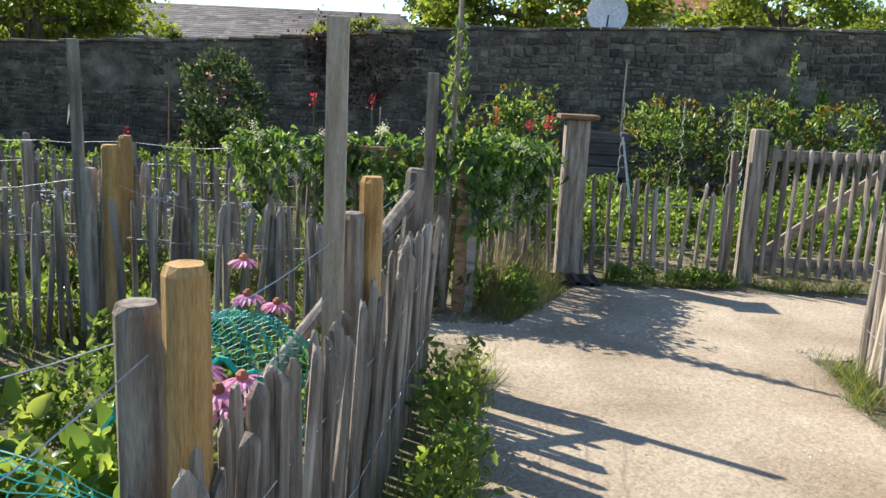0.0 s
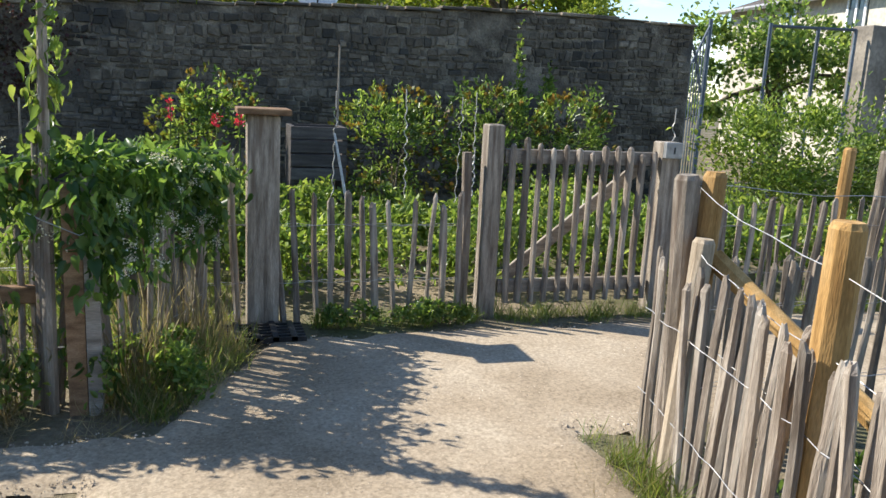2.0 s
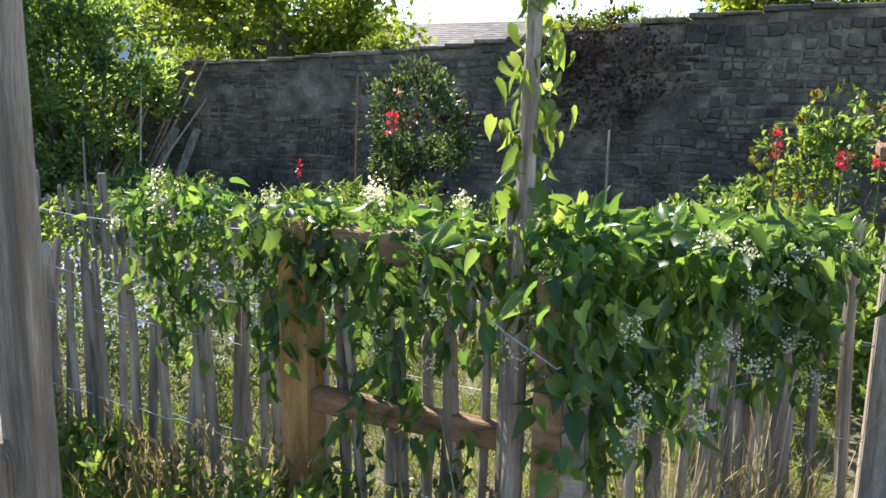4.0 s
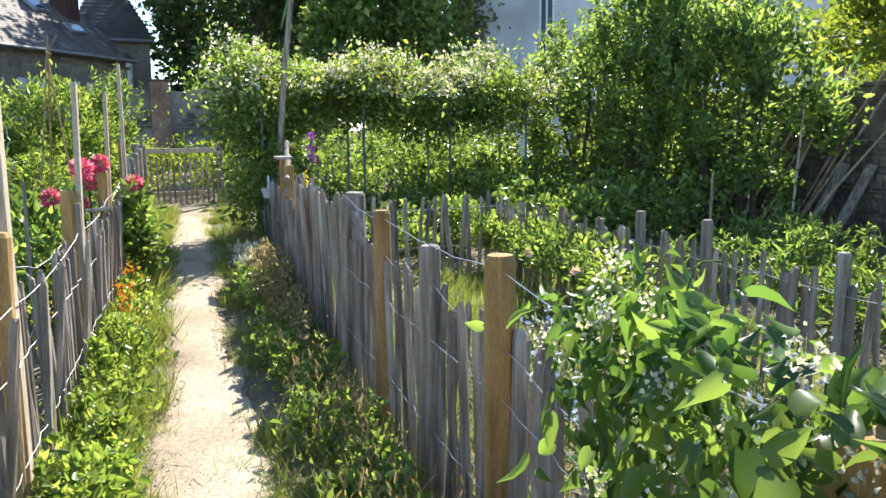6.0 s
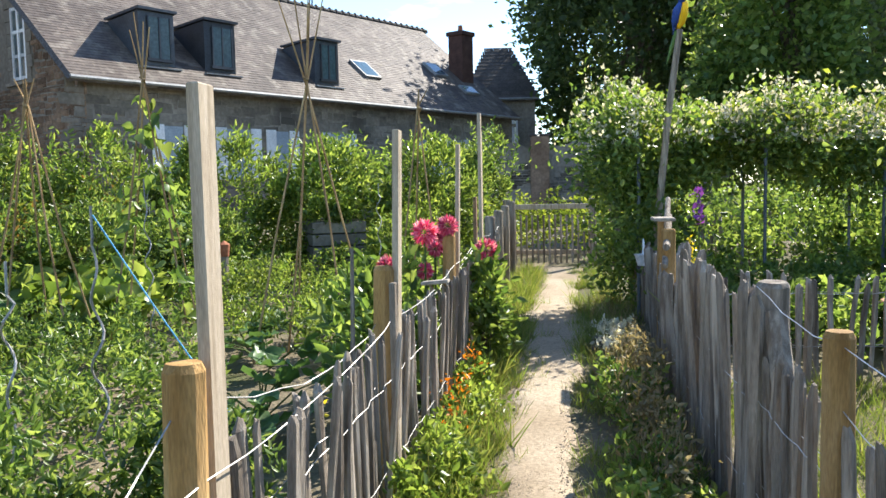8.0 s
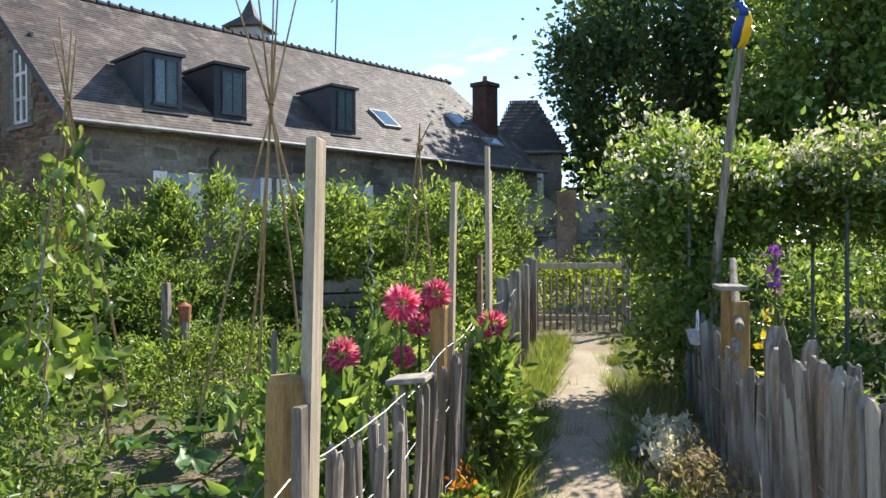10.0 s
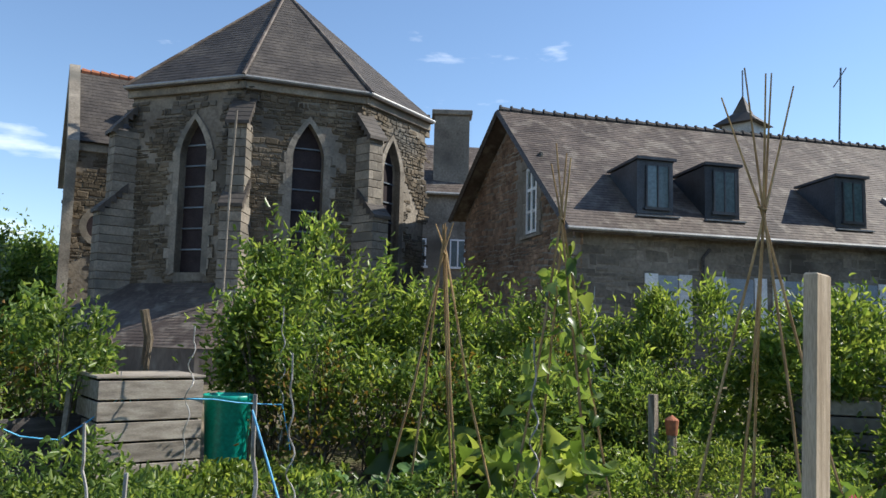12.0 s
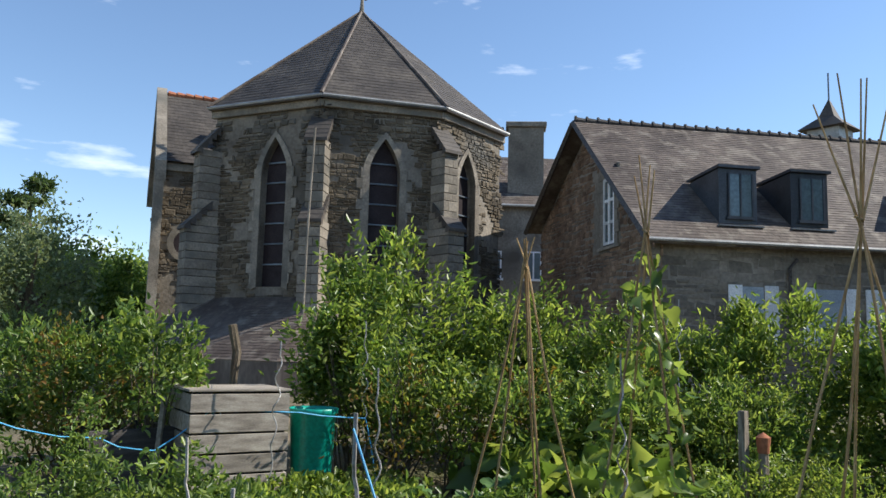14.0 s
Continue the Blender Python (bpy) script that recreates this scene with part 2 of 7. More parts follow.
M_TEAL = rough_stuff("teal_plastic", [(0.0, 0.26, 0.20), (0.01, 0.36, 0.27)], 3, 30, rough=0.35, spec=0.5, bump=0.05)
M_NET = rough_stuff("green_netting", [(0.01, 0.30, 0.22), (0.03, 0.42, 0.32)], 5, 60, rough=0.5, bump=0.1)
M_BLUEROPE = rough_stuff("blue_cord", [(0.05, 0.32, 0.58), (0.14, 0.48, 0.72)], 8, 90, rough=0.6, bump=0.2)
M_BIRDBLUE = rough_stuff("blue_paint", [(0.02, 0.05, 0.22), (0.03, 0.08, 0.30)], 8, 40, rough=0.5, bump=0.1)
M_BIRDGREEN = rough_stuff("green_paint", [(0.08, 0.18, 0.04), (0.16, 0.28, 0.06)], 8, 40, rough=0.5, bump=0.1)
M_BLACK = rough_stuff("black_plastic", [(0.015, 0.015, 0.016), (0.03, 0.03, 0.03)], 5, 50, rough=0.5)
M_IRON = rough_stuff("painted_iron", [(0.10, 0.12, 0.14), (0.17, 0.20, 0.23)], 5, 50, rough=0.5, metal=0.3)
M_BARK = rough_stuff("bark", [(0.06, 0.045, 0.03), (0.12, 0.095, 0.065), (0.18, 0.15, 0.11)], 5, 40, (3, 3, 0.7), bump=0.8)
M_STEM = rough_stuff("green_stem", [(0.06, 0.09, 0.02), (0.11, 0.14, 0.04)], 6, 40, bump=0.2)
M_SCREEN = rough_stuff("dark_glazing", [(0.025, 0.018, 0.02), (0.045, 0.034, 0.036)], 2, 20, rough=0.6, spec=0.15, bump=0.1)
M_GLASS = rough_stuff("window_glass", [(0.06, 0.10, 0.115), (0.09, 0.14, 0.155)], 1, 10, rough=0.06, spec=0.8, bump=0.0)

L_VINE = leafy("vine_leaf", [(0.042, 0.095, 0.024), (0.095, 0.18, 0.04), (0.21, 0.31, 0.075)], 0.58, 0.36, 0.5)
L_FRESH = leafy("fresh_leaf", [(0.082, 0.15, 0.03), (0.18, 0.268, 0.054), (0.33, 0.41, 0.105)], 0.6, 0.34, 0.5)
L_MID = leafy("garden_leaf", [(0.062, 0.122, 0.028), (0.152, 0.24, 0.054), (0.295, 0.38, 0.105)], 0.56, 0.34, 0.5)
L_BRIGHT = leafy("sunlit_shrub_leaf", [(0.07, 0.135, 0.04), (0.15, 0.24, 0.065), (0.30, 0.38, 0.11)], 0.66, 0.4)
L_DARK = leafy("dark_leaf", [(0.045, 0.08, 0.03), (0.072, 0.12, 0.042), (0.12, 0.17, 0.06)], 0.5)
L_GOLD = leafy("yellow_green_leaf", [(0.10, 0.16, 0.022), (0.18, 0.25, 0.035), (0.29, 0.33, 0.06)], 0.62)
L_RUST = leafy("turning_leaf", [(0.085, 0.13, 0.025), (0.15, 0.17, 0.03), (0.21, 0.16, 0.035), (0.22, 0.12, 0.04)], 0.5)
L_GRASS = leafy("grass_blade", [(0.10, 0.17, 0.03), (0.18, 0.25, 0.05), (0.30, 0.30, 0.11)], 0.5)
L_DRY = leafy("dry_grass", [(0.24, 0.19, 0.11), (0.36, 0.30, 0.18), (0.15, 0.15, 0.06)], 0.35, 0.8)
L_STRAW = leafy("straw_blade", [(0.34, 0.28, 0.15), (0.46, 0.39, 0.23), (0.22, 0.22, 0.08)], 0.45, 0.8)
L_GREYGREEN = leafy("silvery_leaf", [(0.12, 0.17, 0.08), (0.17, 0.225, 0.11), (0.23, 0.28, 0.16)], 0.45)
L_CREAM = leafy("cream_blossom", [(0.52, 0.51, 0.42), (0.66, 0.645, 0.56), (0.76, 0.745, 0.67)], 0.4, 0.7)
L_SQUASH = leafy("squash_leaf", [(0.05, 0.115, 0.03), (0.08, 0.16, 0.045), (0.12, 0.21, 0.07)], 0.35, 0.45)
L_PINK = leafy("pink_petal", [(0.60, 0.20, 0.42), (0.72, 0.32, 0.56), (0.55, 0.14, 0.36)], 0.4)
L_DAHLIA = leafy("dahlia_petal", [(0.52, 0.04, 0.15), (0.66, 0.13, 0.28), (0.80, 0.33, 0.46)], 0.35)
L_RED = leafy("scarlet_petal", [(0.60, 0.02, 0.06), (0.72, 0.06, 0.12)], 0.4)
L_ORANGE = leafy("orange_petal", [(0.75, 0.20, 0.01), (0.80, 0.32, 0.02)], 0.3)
L_YELLOW = leafy("yellow_petal", [(0.75, 0.58, 0.02), (0.80, 0.66, 0.06)], 0.35)
L_PURPLE = leafy("purple_petal", [(0.22, 0.05, 0.45), (0.36, 0.12, 0.58)], 0.4)
L_BLUE = leafy("blue_petal", [(0.32, 0.40, 0.70), (0.42, 0.50, 0.78)], 0.3)
L_CREEPER = leafy("red_creeper", [(0.05, 0.022, 0.02), (0.09, 0.03, 0.028), (0.06, 0.05, 0.02)], 0.3)
L_ROSE = leafy("pale_rose", [(0.75, 0.48, 0.45), (0.80, 0.60, 0.55)], 0.3)

# ---------------------------------------------------------------- building tools
rng = np.random.default_rng(7)


def gz(x, y):
    """Height of the ground: nearly level, rising a little towards the far end of the path and the compost corner."""
    a = 0.022 * max(0.0, -x - 6.0) if x > -17 else 0.242
    b = 0.070 * min(6.0, max(0.0, 3.0 - y)) * min(1.0, max(0.0, (-x - 2.5) / 3.0))
    return a + b


class MB:
    """Gathers vertices and faces of one mesh."""

    def __init__(self):
        self.v, self.f = [], []

    def add(self, vs, fs):
        n = len(self.v)
        self.v.extend(tuple(p) for p in vs)
        self.f.extend(tuple(i + n for i in q) for q in fs)

    def box(self, lo, hi, m=None, ch=0.0):
        x0, y0, z0 = lo
        x1, y1, z1 = hi
        if ch:
            c = ch
            vs = []
            for z, d in ((z0, c), (z0 + c, 0), (z1 - c, 0), (z1, c)):
                vs += [(x0 + d, y0 + d, z), (x1 - d, y0 + d, z), (x1 - d, y1 - d, z), (x0 + d, y1 - d, z)]
            fs = [(3, 2, 1, 0), (12, 13, 14, 15)]
            for r in range(3):
                fs += [(4 * r + i, 4 * r + (i + 1) % 4, 4 * r + 4 + (i + 1) % 4, 4 * r + 4 + i) for i in range(4)]
        else:
            vs = [(x0, y0, z0), (x1, y0, z0), (x1, y1, z0), (x0, y1, z0), (x0, y0, z1), (x1, y0, z1), (x1, y1, z1), (x0, y1, z1)]
            fs = [(3, 2, 1, 0), (4, 5, 6, 7), (0, 1, 5, 4), (1, 2, 6, 5), (2, 3, 7, 6), (3, 0, 4, 7)]
        if m is not None:
            vs = [m @ Vector(p) for p in vs]
        self.add(vs, fs)
        return self

    def tube(self, pts, r, n=6, caps=True, wob=0.0):
        pts = [Vector(p) for p in pts]
        rs = r if isinstance(r, (list, tuple)) else [r] * len(pts)
        vs = []
        for i, p in enumerate(pts):
            d = (pts[min(i + 1, len(pts) - 1)] - pts[max(i - 1, 0)]).normalized()
            a = d.cross(Vector((0, 0, 1)) if abs(d.z) < 0.9 else Vector((1, 0, 0))).normalized()
            b = d.cross(a)
            for k in range(n):
                t = 2 * math.pi * k / n
                q = rs[i] * (1 + (wob * math.sin(3 * k + 1.7 * i + 5 * p.x)))
                vs.append(p + a * (math.cos(t) * q) + b * (math.sin(t) * q))
        fs = []
        for i in range(len(pts) - 1):
            for k in range(n):
                fs.append((i * n + k, i * n + (k + 1) % n, (i + 1) * n + (k + 1) % n, (i + 1) * n + k))
        if caps:
            fs.append(tuple(range(n - 1, -1, -1)))
            fs.append(tuple(range((len(pts) - 1) * n, len(pts) * n)))
        self.add(vs, fs)
        return self

    def mesh(self, name, smooth=False):
        me = bpy.data.meshes.new(name)
        me.from_pydata(self.v, [], self.f)
        me.validate()
        if smooth:
            me.shade_smooth()
        me.update()
        return me


def thing(name, at, label, category, group="", kind=""):
    ob = new(name)
    ob.location = at
    ob.empty_display_size = 0.1
    tagged(ob, label, category, group, kind)
    return ob


def part(name, mb, material, parent=None, label="", smooth=False, kind=""):
    """Links a mesh (in world coordinates) under a thing or a part."""
    me = mb.mesh(name, smooth) if isinstance(mb, MB) else mb
    if not me.materials:
        me.materials.append(material)
    ob = new(name, me)
    if parent is not None:
        ob.parent = parent
        top = parent
        off = Vector(parent.location)
        while top.parent:
            top = top.parent
            off += Vector(top.location)
        ob.location = -off
    return tagged(ob, label, kind=kind)


def solo(name, mb, material, label, category, group="", kind="", smooth=False):
    """A thing that is one mesh."""
    return tagged(part(name, mb, material, None, "", smooth), label, category, group, kind)


def leaf_mesh(name, pts, size, up=0.35, jitter=0.35, aspect=0.55, out=None, shape="diamond", fold=0.18):
    """Many small leaves: base points, sizes, and a bias of their direction up or outwards."""
    pts = np.asarray(pts, float)
    n = len(pts)
    d = rng.normal(size=(n, 3))
    d /= np.linalg.norm(d, axis=1)[:, None] + 1e-9
    if out is not None:
        d = d * 0.7 + np.asarray(out)
    d[:, 2] += up
    d /= np.linalg.norm(d, axis=1)[:, None] + 1e-9
    ref = rng.normal(size=(n, 3))
    s = np.cross(d, ref)
    s /= np.linalg.norm(s, axis=1)[:, None] + 1e-9
    w = np.cross(s, d)
    L = (size * (1 + jitter * rng.uniform(-1, 1, n)))[:, None]
    if shape == "diamond":
        t = [(0, 0, 0), (0.5, 0.5, 1), (1, 0, 0), (0.5, -0.5, 1)]
        faces = [(0, 1, 2, 3)]
    elif shape == "blade":
        t = [(0, 0.5, 0), (0, -0.5, 0), (0.6, -0.35, 0.6), (0.6, 0.35, 0.6), (1, 0, 2.2)]
        faces = [(0, 1, 2, 3), (3, 2, 4)]
    elif shape == "leaf":
        t = [(0, 0, 0), (0.28, 0.44, 0.75), (0.66, 0.38, 0.55), (1, 0, -0.7), (0.66, -0.38, 0.55), (0.28, -0.44, 0.75)]
        faces = [(0, 1, 2, 3), (0, 3, 4, 5)]
    else:  # heart
        t = [(0, 0, 0), (-0.13, 0.24, 0.5), (0.02, 0.46, 0.9), (0.3, 0.48, 1), (0.66, 0.27, 0.6), (1.05, 0, -0.9), (0.66, -0.27, 0.6), (0.3, -0.48, 1), (0.02, -0.46, 0.9), (-0.13, -0.24, 0.5), (0.25, 0, 0.1), (0.62, 0, -0.15)]
        faces = [(0, 1, 2, 10), (2, 3, 11, 10), (3, 4, 11), (4, 5, 11), (5, 6, 11), (6, 7, 11), (7, 8, 10, 11), (8, 9, 0, 10)]
    k = len(t)
    vs = np.empty((n, k, 3))
    curl = np.abs(rng.normal(size=(n, 1))) * (0.14 if shape == "heart" else 0.0)
    wide = 1 + (rng.uniform(-0.25, 0.2, (n, 1)) if shape == "heart" else 0.0)
    for i, (a, b, c) in enumerate(t):
        vs[:, i] = pts + d * L * a + s * L * wide * (aspect * b) + w * L * (fold * c - curl * a * a)
    loops = np.concatenate([np.array(q) for q in faces])
    starts = np.cumsum([0] + [len(q) for q in faces[:-1]])
    per = len(loops)
    me = bpy.data.meshes.new(name)
    me.vertices.add(n * k)
    me.vertices.foreach_set("co", vs.ravel())
    me.loops.add(n * per)
    me.loops.foreach_set("vertex_index", (np.arange(n)[:, None] * k + loops).ravel())
    me.polygons.add(n * len(faces))
    me.polygons.foreach_set("loop_start", (np.arange(n)[:, None] * per + starts).ravel())
    me.update(calc_edges=True)
    if shape == "heart":
        me.shade_smooth()
    return me


def clumped(center, radii, n, clumps, spread=0.22, hollow=0.55, floor=None):
    """Points in uneven clumps through an ellipsoid, denser near its outside. Returns points and outward directions."""
    c, r = np.asarray(center, float), np.asarray(radii, float)
    u = rng.normal(size=(clumps, 3))
    u /= np.linalg.norm(u, axis=1)[:, None]
    rad = hollow + (1.02 - hollow) * rng.random(clumps) ** 0.6
    heads = u * rad[:, None]
    pick = rng.integers(0, clumps, n)
    p = heads[pick] + rng.normal(size=(n, 3)) * spread * (0.6 + 0.8 * rng.random(clumps))[pick][:, None]
    o = p / (np.linalg.norm(p, axis=1)[:, None] + 1e-6)
    q = c + p * r
    if floor is not None:
        keep = q[:, 2] > floor
        q, o = q[keep], o[keep]
    return q, o


def bush(name, label, category, center, radii, n, size, mat, clumps=40, spread=0.2, stems=7, group="", shape="leaf", aspect=0.5,
         blossoms=(), trunk=0.012, hollow=0.45, up=0.3, shoots=0):
    """A shrub or tree crown with stems from the ground, leaves in clumps, and blossoms."""
    x, y, z = center
    g = gz(x, y)
    root = thing(name, (x, y, g), label, category, group)
    pts, out = clumped(center, radii, n, clumps, spread, hollow, g + 0.02)
    if shoots:
        sp, so = [], []
        for _ in range(shoots):
            a = rng.uniform(0, 6.283)
            q = rng.random() ** 0.5
            b = Vector((x + radii[0] * q * math.cos(a), y + radii[1] * q * math.sin(a), z + radii[2] * (1 - q * q) ** 0.5 * 0.7))
            h = rng.uniform(0.25, 0.6) * radii[2]
            lx, ly = rng.normal() * 0.15, rng.normal() * 0.15
            k = int(h / size * 3.5)
            for i in range(k):
                t = i / k
                an = i * 2.4
                w = size * 0.35 * (1 - t * 0.6)
                sp.append((b.x + lx * t + w * math.cos(an), b.y + ly * t + w * math.sin(an), b.z + h * t))
                so.append((math.cos(an), math.sin(an), 0.4))
        pts, out = np.concatenate([pts, sp]), np.concatenate([out, so])
    part("foliage", leaf_mesh("foliage", pts, size, up, 0.4, aspect, out * 0.5, shape), mat, root, kind="stuff")
    if stems:
        mb = MB()
        for i in range(stems):
            tip = Vector(pts[rng.integers(0, len(pts))])
            base = Vector((x + rng.normal() * radii[0] * 0.15, y + rng.normal() * radii[1] * 0.15, g - 0.03))
            mid = base.lerp(tip, 0.5) + Vector((rng.normal() * 0.06, rng.normal() * 0.06, 0.1))
            mb.tube([base, base.lerp(mid, 0.5), mid, tip], [trunk, trunk * 0.85, trunk * 0.65, trunk * 0.25], 5)
        part("stem", mb, M_BARK, root)
    for kind, m, count, bs in blossoms:
        bp, bo = clumped(center, [v * 1.04 for v in radii], count * 9, count, 0.03 if bs < 0.2 else 0.06, 0.9, g + 0.05)
        part(kind, leaf_mesh(kind, bp, bs, 0.2, 0.3, 0.8, bo), m, root, kind="stuff")
    return root


def bed(name, label, category, rect, n, size, mat, top=0.4, low=0.0, shape="leaf", up=0.5, aspect=0.55, skip=None, rough=0.5, mats=(), yaw=0.0):
    """Low planting over a patch of ground, with an uneven top."""
    x0, x1, y0, y1 = rect
    area = (x1 - x0) * (y1 - y0)
    pr = min(0.34, max(0.12, top * 0.42), (y1 - y0) * 0.45)
    k = int(max(6, area * 0.62 / (pr * pr)))
    px, py = rng.uniform(x0 + pr * 0.5, x1 - pr * 0.5, k), rng.uniform(y0 + pr * 0.5, y1 - pr * 0.5, k)
    f = np.array([0.5 + 0.6 * noise.noise(Vector((a * 0.9, b * 0.9, x0 + y1))) for a, b in zip(px, py)])
    ph = low + (top - low) * np.clip(1 - rough + rough * 1.3 * f + rng.normal(size=k) * 0.16, 0.15, 1.3)
    pick = rng.integers(0, k, n)
    r, a = np.abs(rng.normal(size=n)) * 0.55, rng.uniform(0, 6.283, n)
    r = np.minimum(r, 1.25)
    wide = pr * (0.7 + 0.6 * rng.random(k))[pick]
    xs, ys = px[pick] + r * wide * np.cos(a), py[pick] + r * wide * np.sin(a)
    gs = np.array([gz(u, v) for u, v in zip(xs, ys)])
    zs = gs + low * 0.3 + ph[pick] * np.sqrt(np.clip(1.05 - (r / 1.3) ** 2, 0.02, 1)) * rng.random(n) ** 0.5
    keep = np.ones(n, bool)
    if skip is not None:
        keep &= np.array([not skip(u, v) for u, v in zip(xs, ys)])
    pts = np.stack([xs, ys, zs], 1)[keep]
    me = leaf_mesh(name, pts, size, up, 0.45, aspect, None, shape)
    me.materials.append(mat)
    return solo(name, me, mat, label, category, kind="stuff")


def blades(name, label, pts, size, mat, aspect=0.03, lean=1.5):
    """Grass in tufts: the fourth number of a point scales its blade."""
    q = np.asarray(pts, float)
    sc = q[:, 3] if q.shape[1] > 3 else 1.0
    me = leaf_mesh(name, q[:, :3], size * sc, lean, 0.5, aspect, None, "blade", 0.12)
    me.materials.append(mat)
    return solo(name, me, mat, label, "grass", kind="stuff")

# ---------------------------------------------------------------- ground and paths
def ground():
    xs = [-400, -150, -60, -40] + [-30 + i * 0.5 for i in range(91)] + [20, 40, 90, 400]
    ys = [-400, -150, -60, -30] + [-14 + i * 0.5 for i in range(61)] + [22, 40, 90, 400]
    mb = MB()
    for y in ys:
        for x in xs:
            far = max(0.0, -y - 8) * 0.05 if y > -60 else 2.6
            bump = 0.008 * noise.noise(Vector((x * 0.9, y * 0.9, 0))) if -30 < x < 15.5 and -14 < y < 16 else 0.0
            mb.v.append((x, y, gz(x, y) - 0.02 + min(0, bump) - far))
    w = len(xs)
    for j in range(len(ys) - 1):
        for i in range(w - 1):
            mb.f.append((j * w + i, j * w + i + 1, (j + 1) * w + i + 1, (j + 1) * w + i))
    return solo("ground", mb, M_SOIL, "brown garden soil with patches of low green weeds", "ground", kind="structure", smooth=True)


ground()


def on_path(x, y):
    """How far inside the trodden gravel a place lies (negative: outside)."""
    w = 0.10 * noise.noise(Vector((x * 2.3, y * 2.3, 7))) + 0.05 * noise.noise(Vector((x * 7, y * 7, 2)))
    main = min(x - 0.42 - 0.06 * max(0, 3 - y), 2.75 - x + 0.06 * max(0, y - 3), 7.45 - y)
    if y > 5.2:
        open_part = min(x - 0.45 - 0.55 * (y - 5.6), 9.0 - x, 7.45 - y, y - 5.58)
        main = max(open_part, min(x - 0.45 - 0.55 * max(0.0, y - 5.6), main))
    far = 0.16 * min(1.0, max(0.0, (-x - 8.0) / 3.0))
    side = far + min(6.02 + 0.05 * math.sin(x * 1.1) - y, y - 5.46 - 0.05 * math.sin(x * 0.8), 1.2 - x, x + 15.6)
    right = min(7.1 - y, y - 5.75, x - 2.0, 14 - x)
    w2 = 0.06 * noise.noise(Vector((x * 2.1, y * 2.1, 4))) if x < 0.3 else 0.0
    return max(main, side, right) + w + w2


def path():
    mb, st, idx = MB(), 0.09, {}
    def vert(i, j):
        if (i, j) not in idx:
            x, y = i * st, j * st
            idx[(i, j)] = len(mb.v)
            for _ in range(3):
                k = on_path(x, y)
                if k < 0:
                    gx, gy = on_path(x + 0.03, y) - on_path(x - 0.03, y), on_path(x, y + 0.03) - on_path(x, y - 0.03)
                    q = max(0.02, math.hypot(gx, gy))
                    x, y = x - k * gx / q * 0.9, y - k * gy / q * 0.9
            k = min(0.008, -0.035 + max(0.0, on_path(x, y)) * 0.6)
            mb.v.append((x, y, gz(x, y) + k + 0.004 * noise.noise(Vector((x * 2.2, y * 2.2, 1)))))
        return idx[(i, j)]
    for i in range(int(-16 / st), int(14 / st)):
        for j in range(int(-7 / st), int(7.6 / st)):
            if on_path((i + 0.5) * st, (j + 0.5) * st) > 0:
                mb.f.append((vert(i, j), vert(i + 1, j), vert(i + 1, j + 1), vert(i, j + 1)))
    solo("path", mb, M_GRAVEL, "pale sandy gravel footpath, trodden and dry", "path", kind="structure", smooth=True)


path()


def gravel_stones():
    mb = MB()
    for _ in range(34000):
        x, y = (rng.uniform(-9, 0.5), rng.uniform(5.2, 6.2)) if rng.random() < 0.35 else (rng.uniform(0.4, 4.3), rng.uniform(2, 7.5))
        if on_path(x, y) < 0.03:
            continue
        r = rng.uniform(0.0025, 0.006) if rng.random() < 0.9 else rng.uniform(0.006, 0.013)
        z = gz(x, y) + 0.009
        a = rng.uniform(0, 6.3)
        vs = [(x + r * math.cos(a + k * 2.1) * rng.uniform(0.7, 1.3), y + r * math.sin(a + k * 2.1) * rng.uniform(0.7, 1.3), z - 0.006) for k in range(3)] + [(x, y, z + r * 0.25)]
        mb.add(vs, [(0, 1, 3), (1, 2, 3), (2, 0, 3)])
    solo("gravel", mb, M_GRIT, "loose grit and small stones on the footpath", "gravel", kind="stuff")


gravel_stones()

# ---------------------------------------------------------------- stone wall behind the gardens
WALL_Y, WALL_X0, WALL_X1, WALL_Z = 14.4, -17.0, 9.15, 2.95


def stone_blocks(width, height, inside, sw=0.27, sh=0.105, proud=0.03, seed=1):
    """Rough coursed stones on the plane u, v: a list of corner lists, each u, v, w."""
    r = random.Random(seed)
    out, v = [], 0.0
    while v < height:
        h = sh * r.choice((0.5, 0.75, 1.0, 1.3, 1.7)) * r.uniform(0.85, 1.15)
        u = -r.random() * sw
        while u < width:
            w = sw * r.uniform(0.35, 1.5)
            cu, cv = u + w / 2, v + h / 2 + 0.3 * h * math.sin(u * 2.1 + v * 5) + 0.02 * math.sin(u * 0.9 + v)
            if inside(cu, cv):
                g = 0.010
                d = proud * r.uniform(0.35, 1.3)
                j = lambda: r.uniform(-0.17, 0.17) * h
                vv = cv - h / 2
                lo = [(u + g + j(), vv + g + j()), (u + w - g + j(), vv + g + j()), (u + w - g + j(), vv + h - g + j()), (u + g + j(), vv + h - g + j())]
                hi = [(a + (cu - a) * r.uniform(0.08, 0.3), b + (cv - b) * r.uniform(0.12, 0.4)) for a, b in lo]
                out.append(([(a, b, 0.0) for a, b in lo] + [(a, b, d + r.uniform(-0.2, 0.2) * d) for a, b in hi]))
            u += w
        v += h
    return out


BLOCK_F = [(4, 5, 6, 7), (0, 1, 5, 4), (1, 2, 6, 5), (2, 3, 7, 6), (3, 0, 4, 7)]


